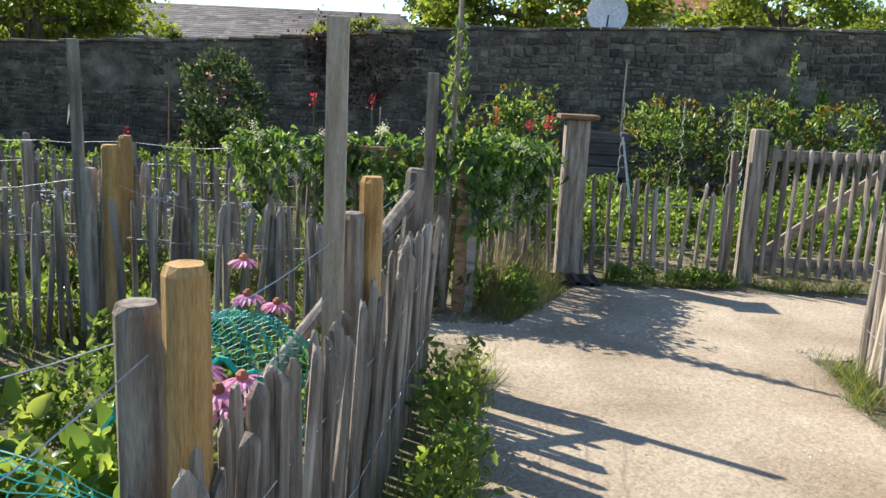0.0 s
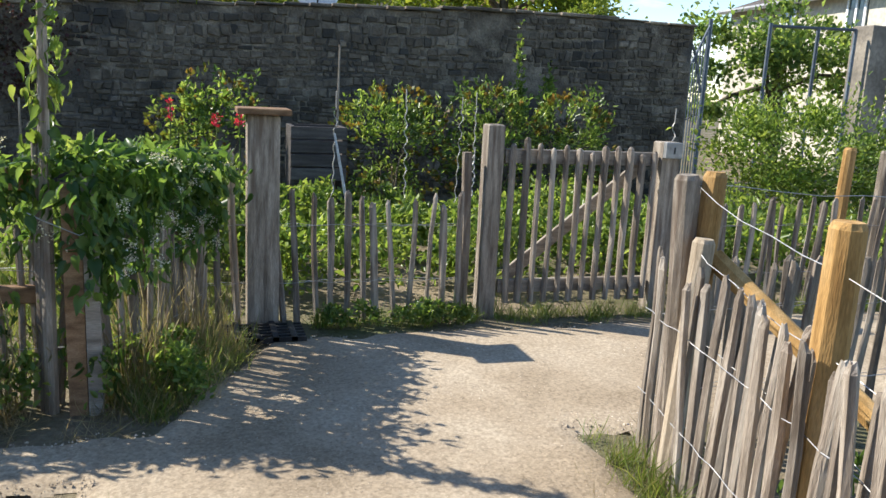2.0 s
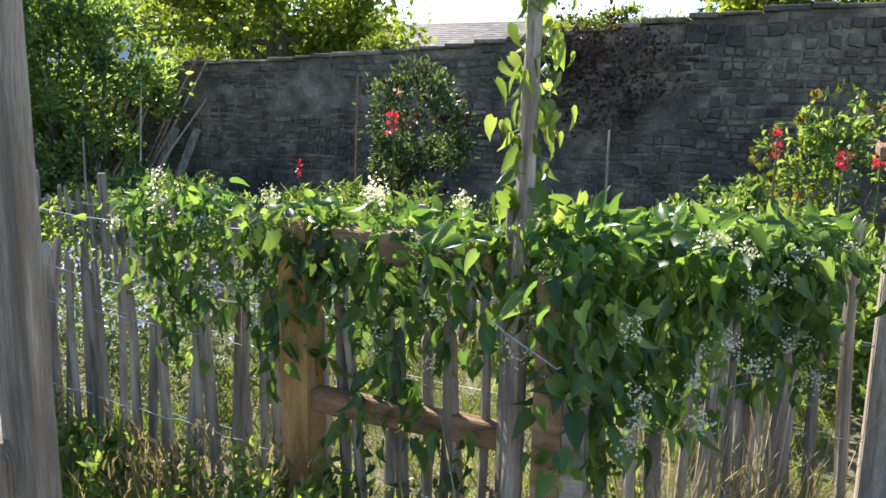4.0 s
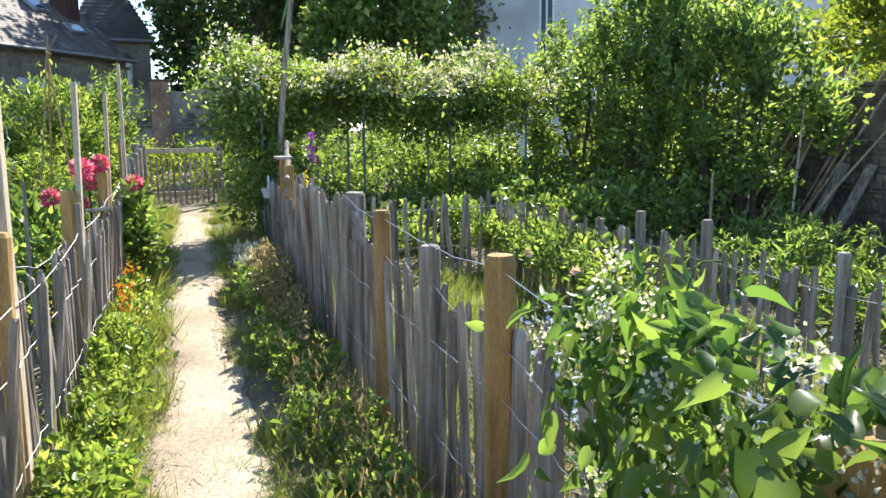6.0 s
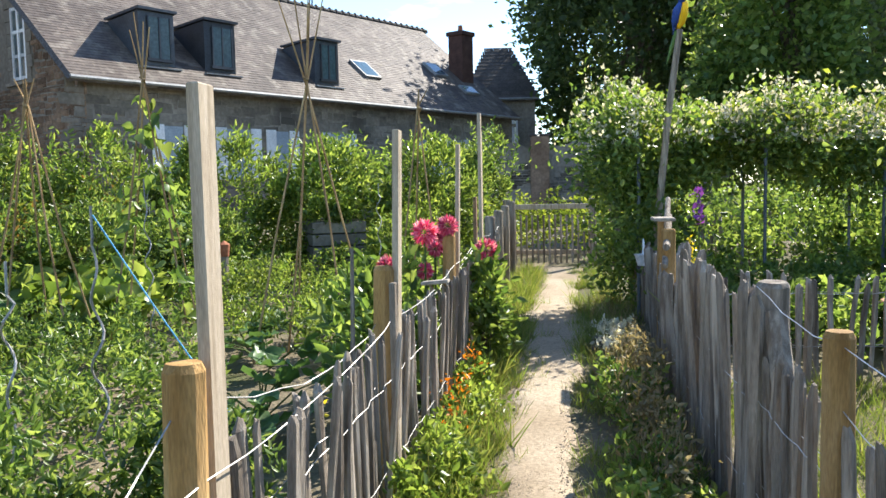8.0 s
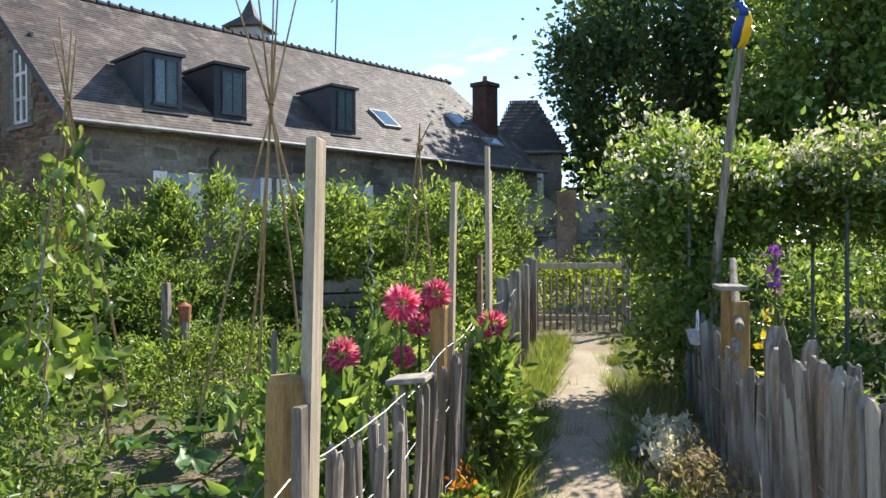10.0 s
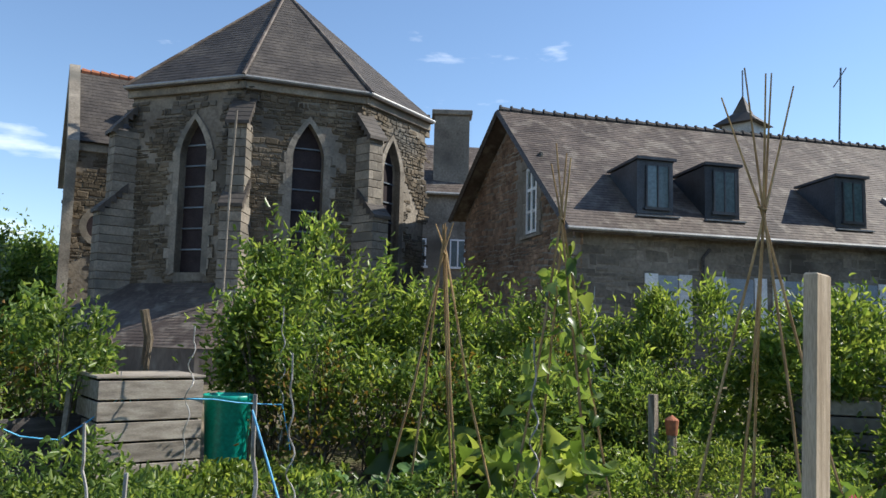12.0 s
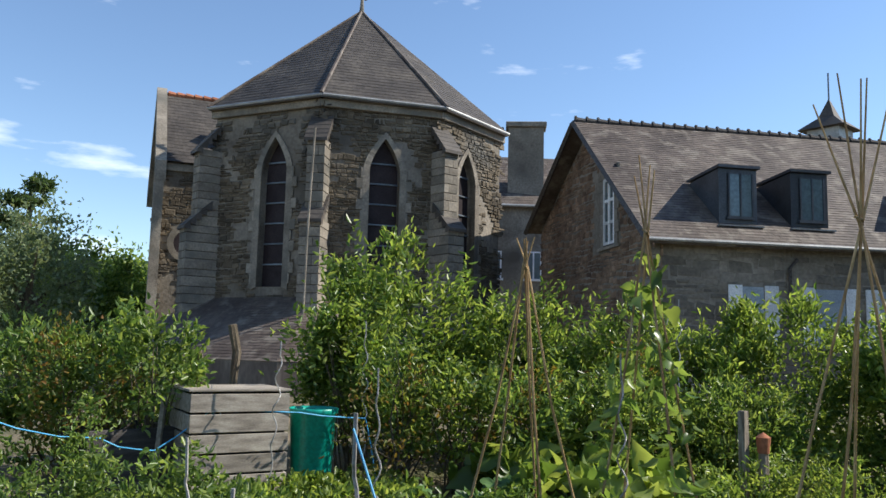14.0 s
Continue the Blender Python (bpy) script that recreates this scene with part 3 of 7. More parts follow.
def wall_top(x):
    return WALL_Z + 0.045 * min(0.0, x - 6.0) * (1.0 if x > -8 else 14.0 / (6.0 - x)) - 0.05 * min(4.0, max(0.0, -x)) + 0.045 * noise.noise(Vector((x * 1.1, 4, 0)))


def garden_wall():
    mb = MB()
    n = 130
    for i in range(n + 1):
        x = WALL_X0 + (WALL_X1 - WALL_X0) * i / n
        t = wall_top(x)
        mb.v += [(x, WALL_Y, -0.3), (x, WALL_Y, t), (x, WALL_Y + 0.55, t), (x, WALL_Y + 0.55, -0.3)]
    for i in range(n):
        for k in range(3):
            mb.f.append((4 * i + k, 4 * i + 4 + k, 4 * i + 5 + k, 4 * i + 1 + k))
    mb.f += [(0, 1, 2, 3), (4 * n + 3, 4 * n + 2, 4 * n + 1, 4 * n)]
    wall = solo("wall_north", mb, M_MORTAR, "tall old stone garden wall in shade, dark and weathered", "wall", kind="structure")
    rest, mes = MB(), 0
    for vs in stone_blocks(WALL_X1 - WALL_X0, 3.1, lambda u, v: v < wall_top(WALL_X0 + u) - 0.06 and u < WALL_X1 - WALL_X0 - 0.12 and noise.noise(Vector((u * 0.55, v * 0.9, 8))) + 0.25 * noise.noise(Vector((u * 2.5, v * 3, 1))) < 0.28, sw=0.16, sh=0.095, proud=0.024, seed=3):
        pts = [(WALL_X0 + a, WALL_Y - c, b) for a, b, c in vs]
        x, z = pts[0][0], pts[0][2]
        if 0.2 < x < 5.2 and 1.55 < z and mes < 300:
            mes += 1
            one = MB()
            one.add(pts, BLOCK_F)
            part("stone", one, M_STONE_DARK, wall)
        else:
            rest.add(pts, BLOCK_F)
    part("stonework", rest, M_STONE_DARK, wall, kind="stuff")
    cop = MB()
    x = WALL_X0
    while x < WALL_X1 - 0.3:
        w = rng.uniform(0.25, 0.6)
        t = wall_top(x + w / 2)
        cop.box((x + 0.01, WALL_Y - rng.uniform(0.02, 0.07), t + 0.004), (x + w - 0.01, WALL_Y + 0.58, t + rng.uniform(0.035, 0.075)), None, 0.012)
        x += w
    part("coping", cop, M_STONE_DARK, wall, kind="stuff")


garden_wall()
# weeds growing from the wall's top
for wx, wn_, wr in ((-4.9, 700, 0.35), (-1.3, 900, 0.6), (-2.1, 500, 0.35), (7.2, 350, 0.3), (-8.5, 700, 0.7)):
    bush("wall_weed", "yellow-green weeds rooted in the top of the stone wall", "weeds", (wx, WALL_Y + 0.25, wall_top(wx) + 0.12), (wr, 0.22, 0.16), wn_, 0.06, L_GOLD, 14, stems=0, group="weeds on the wall")

# ---------------------------------------------------------------- fences
def picket_mesh(i, h, w):
    r = random.Random(i)
    mb = MB()
    k = 6
    zs = [0, h * 0.33, h * 0.66, h - r.uniform(0.02, 0.05), h]
    ox = oy = 0.0
    vs = []
    for s, z in enumerate(zs):
        if s:
            ox += r.uniform(-0.011, 0.011)
            oy += r.uniform(-0.007, 0.007)
        q = 0.5 if s == 4 else 1.0
        for a in range(k):
            t = 2 * math.pi * a / k + 0.3
            rr = (1 + r.uniform(-0.2, 0.2)) * q
            vs.append((ox + math.cos(t) * w * 0.5 * rr, oy + math.sin(t) * w * 0.36 * rr, z + (r.uniform(-0.012, 0.012) if s == 4 else 0)))
    fs = [(s * k + a, s * k + (a + 1) % k, (s + 1) * k + (a + 1) % k, (s + 1) * k + a) for s in range(4) for a in range(k)]
    fs.append(tuple(range(4 * k, 5 * k)))
    mb.add(vs, fs)
    me = mb.mesh("picket")
    me.materials.append(M_PICKET)
    return me


PICKETS = [picket_mesh(i, 1.05, 0.040 + 0.004 * (i % 4)) for i in range(10)]
RP = random.Random(5)


def wire_between(mb, a, b, sag=0.02, r=0.0022, step=0.25, wob=0.012):
    a, b = Vector(a), Vector(b)
    n = max(3, int((b - a).length / step))
    pts = []
    for i in range(n + 1):
        t = i / n
        p = a.lerp(b, t) - Vector((0, 0, 4 * sag * t * (1 - t)))
        if 0 < i < n:
            p += Vector((RP.uniform(-wob, wob), RP.uniform(-wob, wob), RP.uniform(-wob, wob)))
        pts.append(p)
    mb.tube(pts, r, 4, False)


def fence(label, line, spacing=0.085, h=0.95, vary=0.06, width=1.0, lean=(0, 0), wires=(0.3, 0.72), group="paling fences", sink=0.0):
    """Chestnut paling along a line of ground points: each pale and the twisted wires that hold them."""
    x0, y0 = line[0]
    fe = thing("paling_fence", (x0, y0, gz(x0, y0)), label, "fence", group)
    for (ax, ay), (bx, by) in zip(line, line[1:]):
        L = math.hypot(bx - ax, by - ay)
        yaw = math.atan2(by - ay, bx - ax)
        s = spacing * 0.5
        while s < L:
            t = s / L
            x, y = ax + (bx - ax) * t, ay + (by - ay) * t
            ob = new("picket", PICKETS[RP.randrange(len(PICKETS))])
            ob.parent = fe
            g = gz(x, y)
            m = Matrix.LocRotScale((x + RP.uniform(-0.008, 0.008), y + RP.uniform(-0.012, 0.012), g - 0.03 - sink),
                                   Euler((radians(RP.gauss(0, 1.6)) + lean[0], radians(RP.gauss(0, 2.4)) + lean[1], yaw + RP.uniform(-0.35, 0.35))),
                                   (width * RP.uniform(0.8, 1.2), width * RP.uniform(0.8, 1.15), (h + RP.uniform(-vary, vary) + 0.03) / 1.05))
            ob.matrix_basis = Matrix.Translation(-Vector(fe.location)) @ m
            s += spacing * RP.uniform(0.78, 1.22)
        for wz in wires:
            for side in (-0.024, 0.024):
                mb = MB()
                nx, ny = -math.sin(yaw) * side, math.cos(yaw) * side
                wire_between(mb, (ax + nx, ay + ny, gz(ax, ay) + wz), (bx + nx, by + ny, gz(bx, by) + wz), 0.0, 0.0022, 0.09, 0.008)
                part("tie_wire", mb, M_WIRE, fe)
    return fe


def post(fe, x, y, h, r=0.05, mat=None, tilt=(0.0, 0.0), label="", n=10, name="post", low=-0.1):
    mb = MB()
    g = gz(x, y)
    p0 = Vector((x - tilt[0] * h, y - tilt[1] * h, g + low))
    p1 = Vector((x, y, g + h))
    pts = [p0, p0.lerp(p1, 0.35), p0.lerp(p1, 0.7), p0.lerp(p1, 0.985), p1]
    mb.tube(pts, [r * 1.04, r, r * 1.02, r, r * 0.82], n, True, 0.05)
    return part(name, mb, mat or M_POST, fe, label)


def batten(fe, x, y, z0, z1, w=0.07, d=0.03, mat=None, yaw=0.0, tilt=(0.0, 0.0), label=""):
    mb = MB()
    g = gz(x, y)
    L = z1 - z0
    m = Matrix.Translation((x - tilt[0] * L, y - tilt[1] * L, g + z0)) @ Euler((-tilt[1], tilt[0], yaw)).to_matrix().to_4x4()
    mb.box((-w / 2, -d / 2, 0), (w / 2, d / 2, L), m, 0.004)
    return part("batten", mb, mat or M_BATTEN, fe, label)


def beam(fe, a, b, r, mat, name="brace", label="", n=8):
    mb = MB()
    a, b = Vector(a), Vector(b)
    mb.tube([a, a.lerp(b, 0.33), a.lerp(b, 0.66), b], [r, r * 0.96, r * 1.03, r], n, True, 0.05)
    return part(name, mb, mat, fe, label)


def wires(fe, pts, r=0.0022, sag=0.03, mat=None, name="line_wire"):
    mb = MB()
    for a, b in zip(pts, pts[1:]):
        wire_between(mb, a, b, sag, r, 0.22, 0.010)
    return part(name, mb, mat or M_WIRE, fe)


# fence along the main path (near garden)
fa = fence("grey split-chestnut paling fence with wire ties beside the gravel path", [(-0.55, -3.0), (-0.25, 1.2), (0.0, 3.0), (0.16, 4.85)], 0.066, 0.97, 0.06, 1.25)
post(fa, -0.215, 1.67, 1.38, 0.047, M_OCHRE, label="round ochre treated post")
post(fa, -0.335, 1.72, 1.28, 0.05, M_POST, label="round grey weathered post")
post(fa, -0.01, 3.15, 1.40, 0.045, M_OCHRE)
post(fa, -0.075, 3.08, 1.27, 0.05, M_POST)
post(fa, 0.07, 4.79, 1.27, 0.062, M_POST, (0.06, 0.0))
batten(fa, -0.125, 2.98, 0.1, 1.97, 0.075, 0.03)
batten(fa, 0.14, 4.8, 0.9, 1.82, 0.065, 0.03, M_POST)
beam(fa, (0.05, 4.74, 1.12), (-0.75, 3.35, 0.08), 0.04, M_POST)
post(fa, -0.45, 0.2, 1.3, 0.05, M_POST)
wires(fa, [(-0.6, -1.5, 1.22), (-0.4, 0.2, 1.2), (-0.3, 1.72, 1.18), (-0.1, 3.1, 1.2), (0.07, 4.79, 1.2)])
wires(fa, [(-0.3, 1.72, 0.9), (-0.1, 3.1, 1.0), (0.07, 4.79, 1.05)])
wires(fa, [(-0.3, 1.72, 1.22), (-2.6, 1.2, 0.6)])

# fence along the side path (garden with the dahlias)
fb = fence("grey chestnut paling fence along the narrow side path", [(0.14, 4.88), (-1.9, 5.0), (-5.5, 5.03), (-9.3, 5.12), (-16.0, 4.95)], 0.082, 0.95, 0.06, 1.1)
post(fb, -1.83, 5.0, 1.30, 0.055, M_OCHRE)
post(fb, -1.97, 5.0, 1.15, 0.05, M_POST)
batten(fb, -2.03, 4.99, 0.1, 1.92, 0.065, 0.03, M_POST, tilt=(-0.01, 0))
for px, h in ((-3.39, 1.27), (-5.53, 1.28), (-7.87, 1.25)):
    post(fb, px, 5.01, h, 0.052, M_OCHRE, (-0.03, 0.02), "square-cut ochre post")
batten(fb, -3.52, 5.02, 0.2, 1.94, 0.085, 0.032)
batten(fb, -5.61, 5.08, 0.2, 1.96, 0.085, 0.032, tilt=(-0.03, 0.02))
batten(fb, -8.12, 5.06, 0.2, 1.96, 0.08, 0.03, tilt=(-0.02, 0.02))
batten(fb, -9.25, 5.12, 0.2, 2.28, 0.09, 0.03)
batten(fb, -9.5, 5.1, 0.2, 2.12, 0.08, 0.03)
batten(fb, -8.95, 5.1, 0.2, 1.5, 0.08, 0.03, M_BROWN)
for px in (-10.6, -11.8, -13.0, -14.4):
    post(fb, px, 5.08, 1.22, 0.06, M_POST)
batten(fb, -5.53, 5.06, 0.5, 1.2, 0.10, 0.03, M_POST)
wires(fb, [(-0.4, 4.93, 0.75), (-1.9, 5.0, 1.1), (-3.4, 5.05, 0.98), (-5.53, 5.05, 1.02), (-7.87, 5.05, 1.05), (-9.25, 5.1, 1.2), (-11.8, 5.1, 1.15)], 0.0026, 0.05, M_WIRE)
wires(fb, [(-1.9, 5.0, 0.8), (-3.4, 5.0, 1.18), (-5.53, 4.97, 1.0), (-7.87, 5.0, 1.0), (-9.25, 5.1, 1.25)], 0.0026, 0.12)
pl = MB().box((-0.2, -0.09, 0), (0.2, 0.09, 0.025), Matrix.Translation((-7.05, 5.03, 1.0)) @ Euler((0.08, -0.1, 0.1)).to_matrix().to_4x4(), 0.004)
part("plank", pl, M_GREYBOARD, fb, "small grey plank nailed across the fence top")

# fence of the vine garden
fc = fence("grey chestnut paling fence of the garden with the white-flowered vine", [(0.45, 6.5), (-2.4, 6.74), (-5.3, 6.75)], 0.083, 0.95, 0.06, 1.1)
post(fc, -2.46, 6.73, 1.22, 0.055, M_OCHRE, label="square tan post")
post(fc, -3.29, 6.73, 1.14, 0.048, M_POST)
post(fc, -4.18, 6.73, 1.21, 0.048, M_OCHRE)
wires(fc, [(-0.7, 6.6, 1.2), (-2.46, 6.73, 1.17), (-4.18, 6.73, 1.17), (-5.33, 6.75, 1.2)])
wires(fc, [(-0.7, 6.6, 0.9), (-2.46, 6.73, 0.9), (-3.29, 6.73, 0.98), (-4.18, 6.73, 0.98)])
fd = fence("tall close-set grey pale fence further along the side path", [(-5.25, 6.72), (-6.6, 6.72), (-7.75, 6.74)], 0.066, 1.17, 0.05, 1.7, group="tall fences")
post(fd, -5.33, 6.82, 1.22, 0.075, M_POST, (0.05, 0.0))
beam(fd, (-5.2, 6.8, 1.1), (-4.8, 6.8, 0.3), 0.05, M_POST)
fd2 = fence("ragged fence of grey boards beside the pergola", [(-7.85, 6.74), (-10.6, 6.85), (-12.4, 6.75)], 0.11, 0.78, 0.14, 1.9, group="tall fences")
post(fd2, -8.75, 6.8, 1.2, 0.06, M_OCHRE)
post(fd2, -9.3, 6.82, 1.25, 0.055, M_OCHRE)
beam(fd2, (-8.5, 6.75, 1.12), (-9.9, 6.95, 1.32), 0.03, M_POST, "rail")
beam(fd2, (-8.6, 6.75, 0.95), (-9.6, 6.9, 1.5), 0.025, M_POST, "rail")
sh = MB().box((-0.17, -0.09, 0), (0.17, 0.09, 0.03), Matrix.Translation((-9.0, 6.78, 1.32)), 0.005)
part("plank", sh, M_GREYBOARD, fd2, "short grey board on two posts")

# diagonal piece with the vine, then the gate fence
fdg = fence("paling fence overgrown with vine at the path corner", [(0.45, 6.5), (0.85, 7.1), (1.0, 7.75)], 0.085, 1.0, 0.08, 1.1)
fe_ = fence("paling fence beside the garden gate", [(0.55, 7.78), (1.3, 7.8)], 0.10, 1.2, 0.08, 1.2)
fe2 = fence("sparse grey paling fence between the heavy post and the gate", [(1.5, 7.8), (2.9, 7.8)], 0.122, 0.93, 0.05, 1.15)

bp_ = thing("gate_pier", (1.4, 7.8, 0), "heavy square grey timber post with a flat cap board", "post")
part("shaft", MB().box((1.29, 7.70, -0.1), (1.51, 7.91, 1.5), None, 0.012), M_POST, bp_)
part("cap", MB().box((1.22, 7.63, 1.502), (1.58, 7.98, 1.545), None, 0.006), M_BROWN, bp_)

gate = thing("garden_gate", (3.9, 7.8, 0), "closed wooden picket gate with a diagonal brace, weathered grey", "gate")
for zz in (0.17, 1.20):
    part("rail", MB().box((3.22, 7.79, zz), (4.53, 7.83, zz + 0.11), None, 0.006), M_GREYBOARD, gate)
i = 0
while i < 12:
    x = 3.27 + i * 0.112
    h = 1.33 + RP.uniform(-0.03, 0.03) + 0.05 * (i < 2)
    mb = MB()
    w = 0.022 + RP.uniform(0, 0.008)
    mb.tube([(x + RP.uniform(-0.01, 0.01), 7.765, 0.1), (x + RP.uniform(-0.012, 0.012), 7.765, 0.6), (x, 7.765, h - 0.06), (x, 7.765, h - 0.02), (x, 7.765, h)], [w, w * 0.95, w * 1.05, w * 0.9, w * 0.35], 7, True, 0.1)
    part("picket", mb, M_PICKET, gate)
    i += 1
br = Vector((3.3, 7.845, 0.3)), Vector((4.4, 7.845, 1.18))
mb = MB()
d = (br[1] - br[0])
mb.box((0, -0.015, -0.05), (d.length, 0.015, 0.05), Matrix.Translation(br[0]) @ Euler((0, -math.atan2(d.z, d.x), 0)).to_matrix().to_4x4(), 0.005)
part("brace", mb, M_GREYBOARD, gate)
gp = thing("gate_post", (3.12, 7.82, 0), "square grey gate post with a thin round stake beside it", "post")
part("shaft", MB().box((3.06, 7.76, -0.1), (3.19, 7.90, 1.49), None, 0.01), M_POST, gp)
part("stake", MB().tube([(2.94, 7.85, -0.1), (2.95, 7.85, 0.6), (2.93, 7.86, 1.27)], 0.04, 8, True, 0.08), M_POST, gp)
gp2 = thing("gate_post", (4.63, 7.82, 0), "square grey gate post with a small pale number plate", "post")
part("shaft", MB().box((4.56, 7.75, -0.1), (4.72, 7.9, 1.40), None, 0.01), M_POST, gp2)
lb = part("label_box", MB().box((4.56, 7.70, 1.27), (4.71, 7.745, 1.40), None, 0.006), M_GUTTER, gp2, "pale grey plate with one dark stroke")
part("stroke", MB().box((4.63, 7.694, 1.31), (4.64, 7.698, 1.36)), M_BLACK, lb)

# fence on the other side of the main path, and the fence beyond it
fr = fence("grey paling fence leaning beside the gravel path, silvery and wire-tied", [(3.12, 5.45), (2.93, 4.5), (2.72, 3.6), (2.55, 2.4), (2.45, -2.5)], 0.078, 1.02, 0.05, 1.2, lean=(0.0, 0.05))
post(fr, 3.06, 5.17, 1.42, 0.058, M_POST, (-0.05, 0.0))
post(fr, 3.17, 5.12, 1.44, 0.052, M_OCHRE, (0.03, 0.0), "round tan post")
post(fr, 3.10, 5.05, 1.15, 0.05, M_BATTEN, (0.06, 0.0))
post(fr, 2.86, 4.01, 1.41, 0.058, M_OCHRE)
beam(fr, (3.2, 5.1, 1.05), (3.7, 3.6, 0.1), 0.05, M_OCHRE)
wires(fr, [(3.1, 5.15, 1.38), (2.85, 4.01, 1.25), (2.65, 2.6, 1.2)])
wires(fr, [(3.1, 5.15, 1.12), (2.85, 4.01, 0.98), (2.65, 2.6, 0.95)])
wires(fr, [(3.1, 5.15, 1.38), (6.46, 5.0, 1.3)])
ff = fence("grey paling fence of the garden beyond the side track", [(4.75, 7.75), (7.0, 7.75), (12.5, 7.6)], 0.11, 0.93, 0.05, 1.1)
post(ff, 6.46, 7.78, 1.4, 0.055, M_OCHRE, (0.03, 0))
post(ff, 6.87, 7.78, 1.38, 0.055, M_POST)
fr2 = fence("grey paling fence bounding the plot by the track", [(3.2, 5.4), (6.5, 5.45), (11.0, 5.5)], 0.10, 0.95, 0.05, 1.1)

# inner fence across the vine garden
fm = fence("low grey paling fence dividing the vine garden", [(-0.6, 9.15), (-4.8, 9.15), (-8.4, 9.05)], 0.105, 0.82, 0.06, 1.15)
for px, h in ((-4.62, 1.0), (-5.47, 0.98), (-6.13, 0.85), (-3.4, 0.95), (-1.5, 0.95)):
    post(fm, px, 9.15, h, 0.04, M_POST)
fm2 = fence("low grey paling fence between two plots", [(-8.2, 6.9), (-8.3, 9.0)], 0.105, 0.85, 0.06, 1.15)

# ---------------------------------------------------------------- buildings
def V2(p, z):
    return Vector((p[0], p[1], z))


def frame_of(origin, u, w):
    """Matrix whose x runs along the wall, y points out of it, z up."""
    u, w = Vector((*u, 0)).normalized(), Vector((*w, 0)).normalized()
    return Matrix(((u.x, w.x, 0, origin[0]), (u.y, w.y, 0, origin[1]), (0, 0, 1, 0), (0, 0, 0, 1)))


def mapped(m, vs):
    return [m @ Vector(v) for v in vs]


def cladding(m, width, z0, z1, inside, sw, sh, proud, seed):
    mb = MB()
    for vs in stone_blocks(width, z1 - z0, lambda u, v: inside(u, v + z0), sw, sh, proud, seed):
        mb.add(mapped(m, [(a, c, b + z0) for a, b, c in vs]), BLOCK_F)
    return mb


def slates(p0, u, s, nrm, width, length, inside=None, sw=0.22, sh=0.16, seed=1, taper=None):
    """Lapped slates on a roof plane from its eave corner p0, along u, up s."""
    r = random.Random(seed)
    mb = MB()
    v, row = 0.0, 0
    while v < length:
        a0, a1 = (0.0, width) if taper is None else taper(v)
        a = a0 - (sw * 0.5 if row % 2 else 0)
        while a < a1:
            x0, x1 = max(a + 0.004, a0), min(a + sw - 0.004, a1)
            if x1 - x0 > 0.02 and (inside is None or inside((x0 + x1) / 2, v + sh / 2)):
                lift = 0.011 + r.uniform(0, 0.007)
                q = [p0 + u * x0 + s * (v - 0.015) + nrm * lift, p0 + u * x1 + s * (v - 0.015) + nrm * lift,
                     p0 + u * x1 + s * (v + sh + 0.02) + nrm * 0.004, p0 + u * x0 + s * (v + sh + 0.02) + nrm * 0.004,
                     p0 + u * x0 + s * (v - 0.015), p0 + u * x1 + s * (v - 0.015)]
                mb.add(q, [(0, 1, 2, 3), (4, 5, 1, 0)])
            a += sw
        v += sh
        row += 1
    return mb


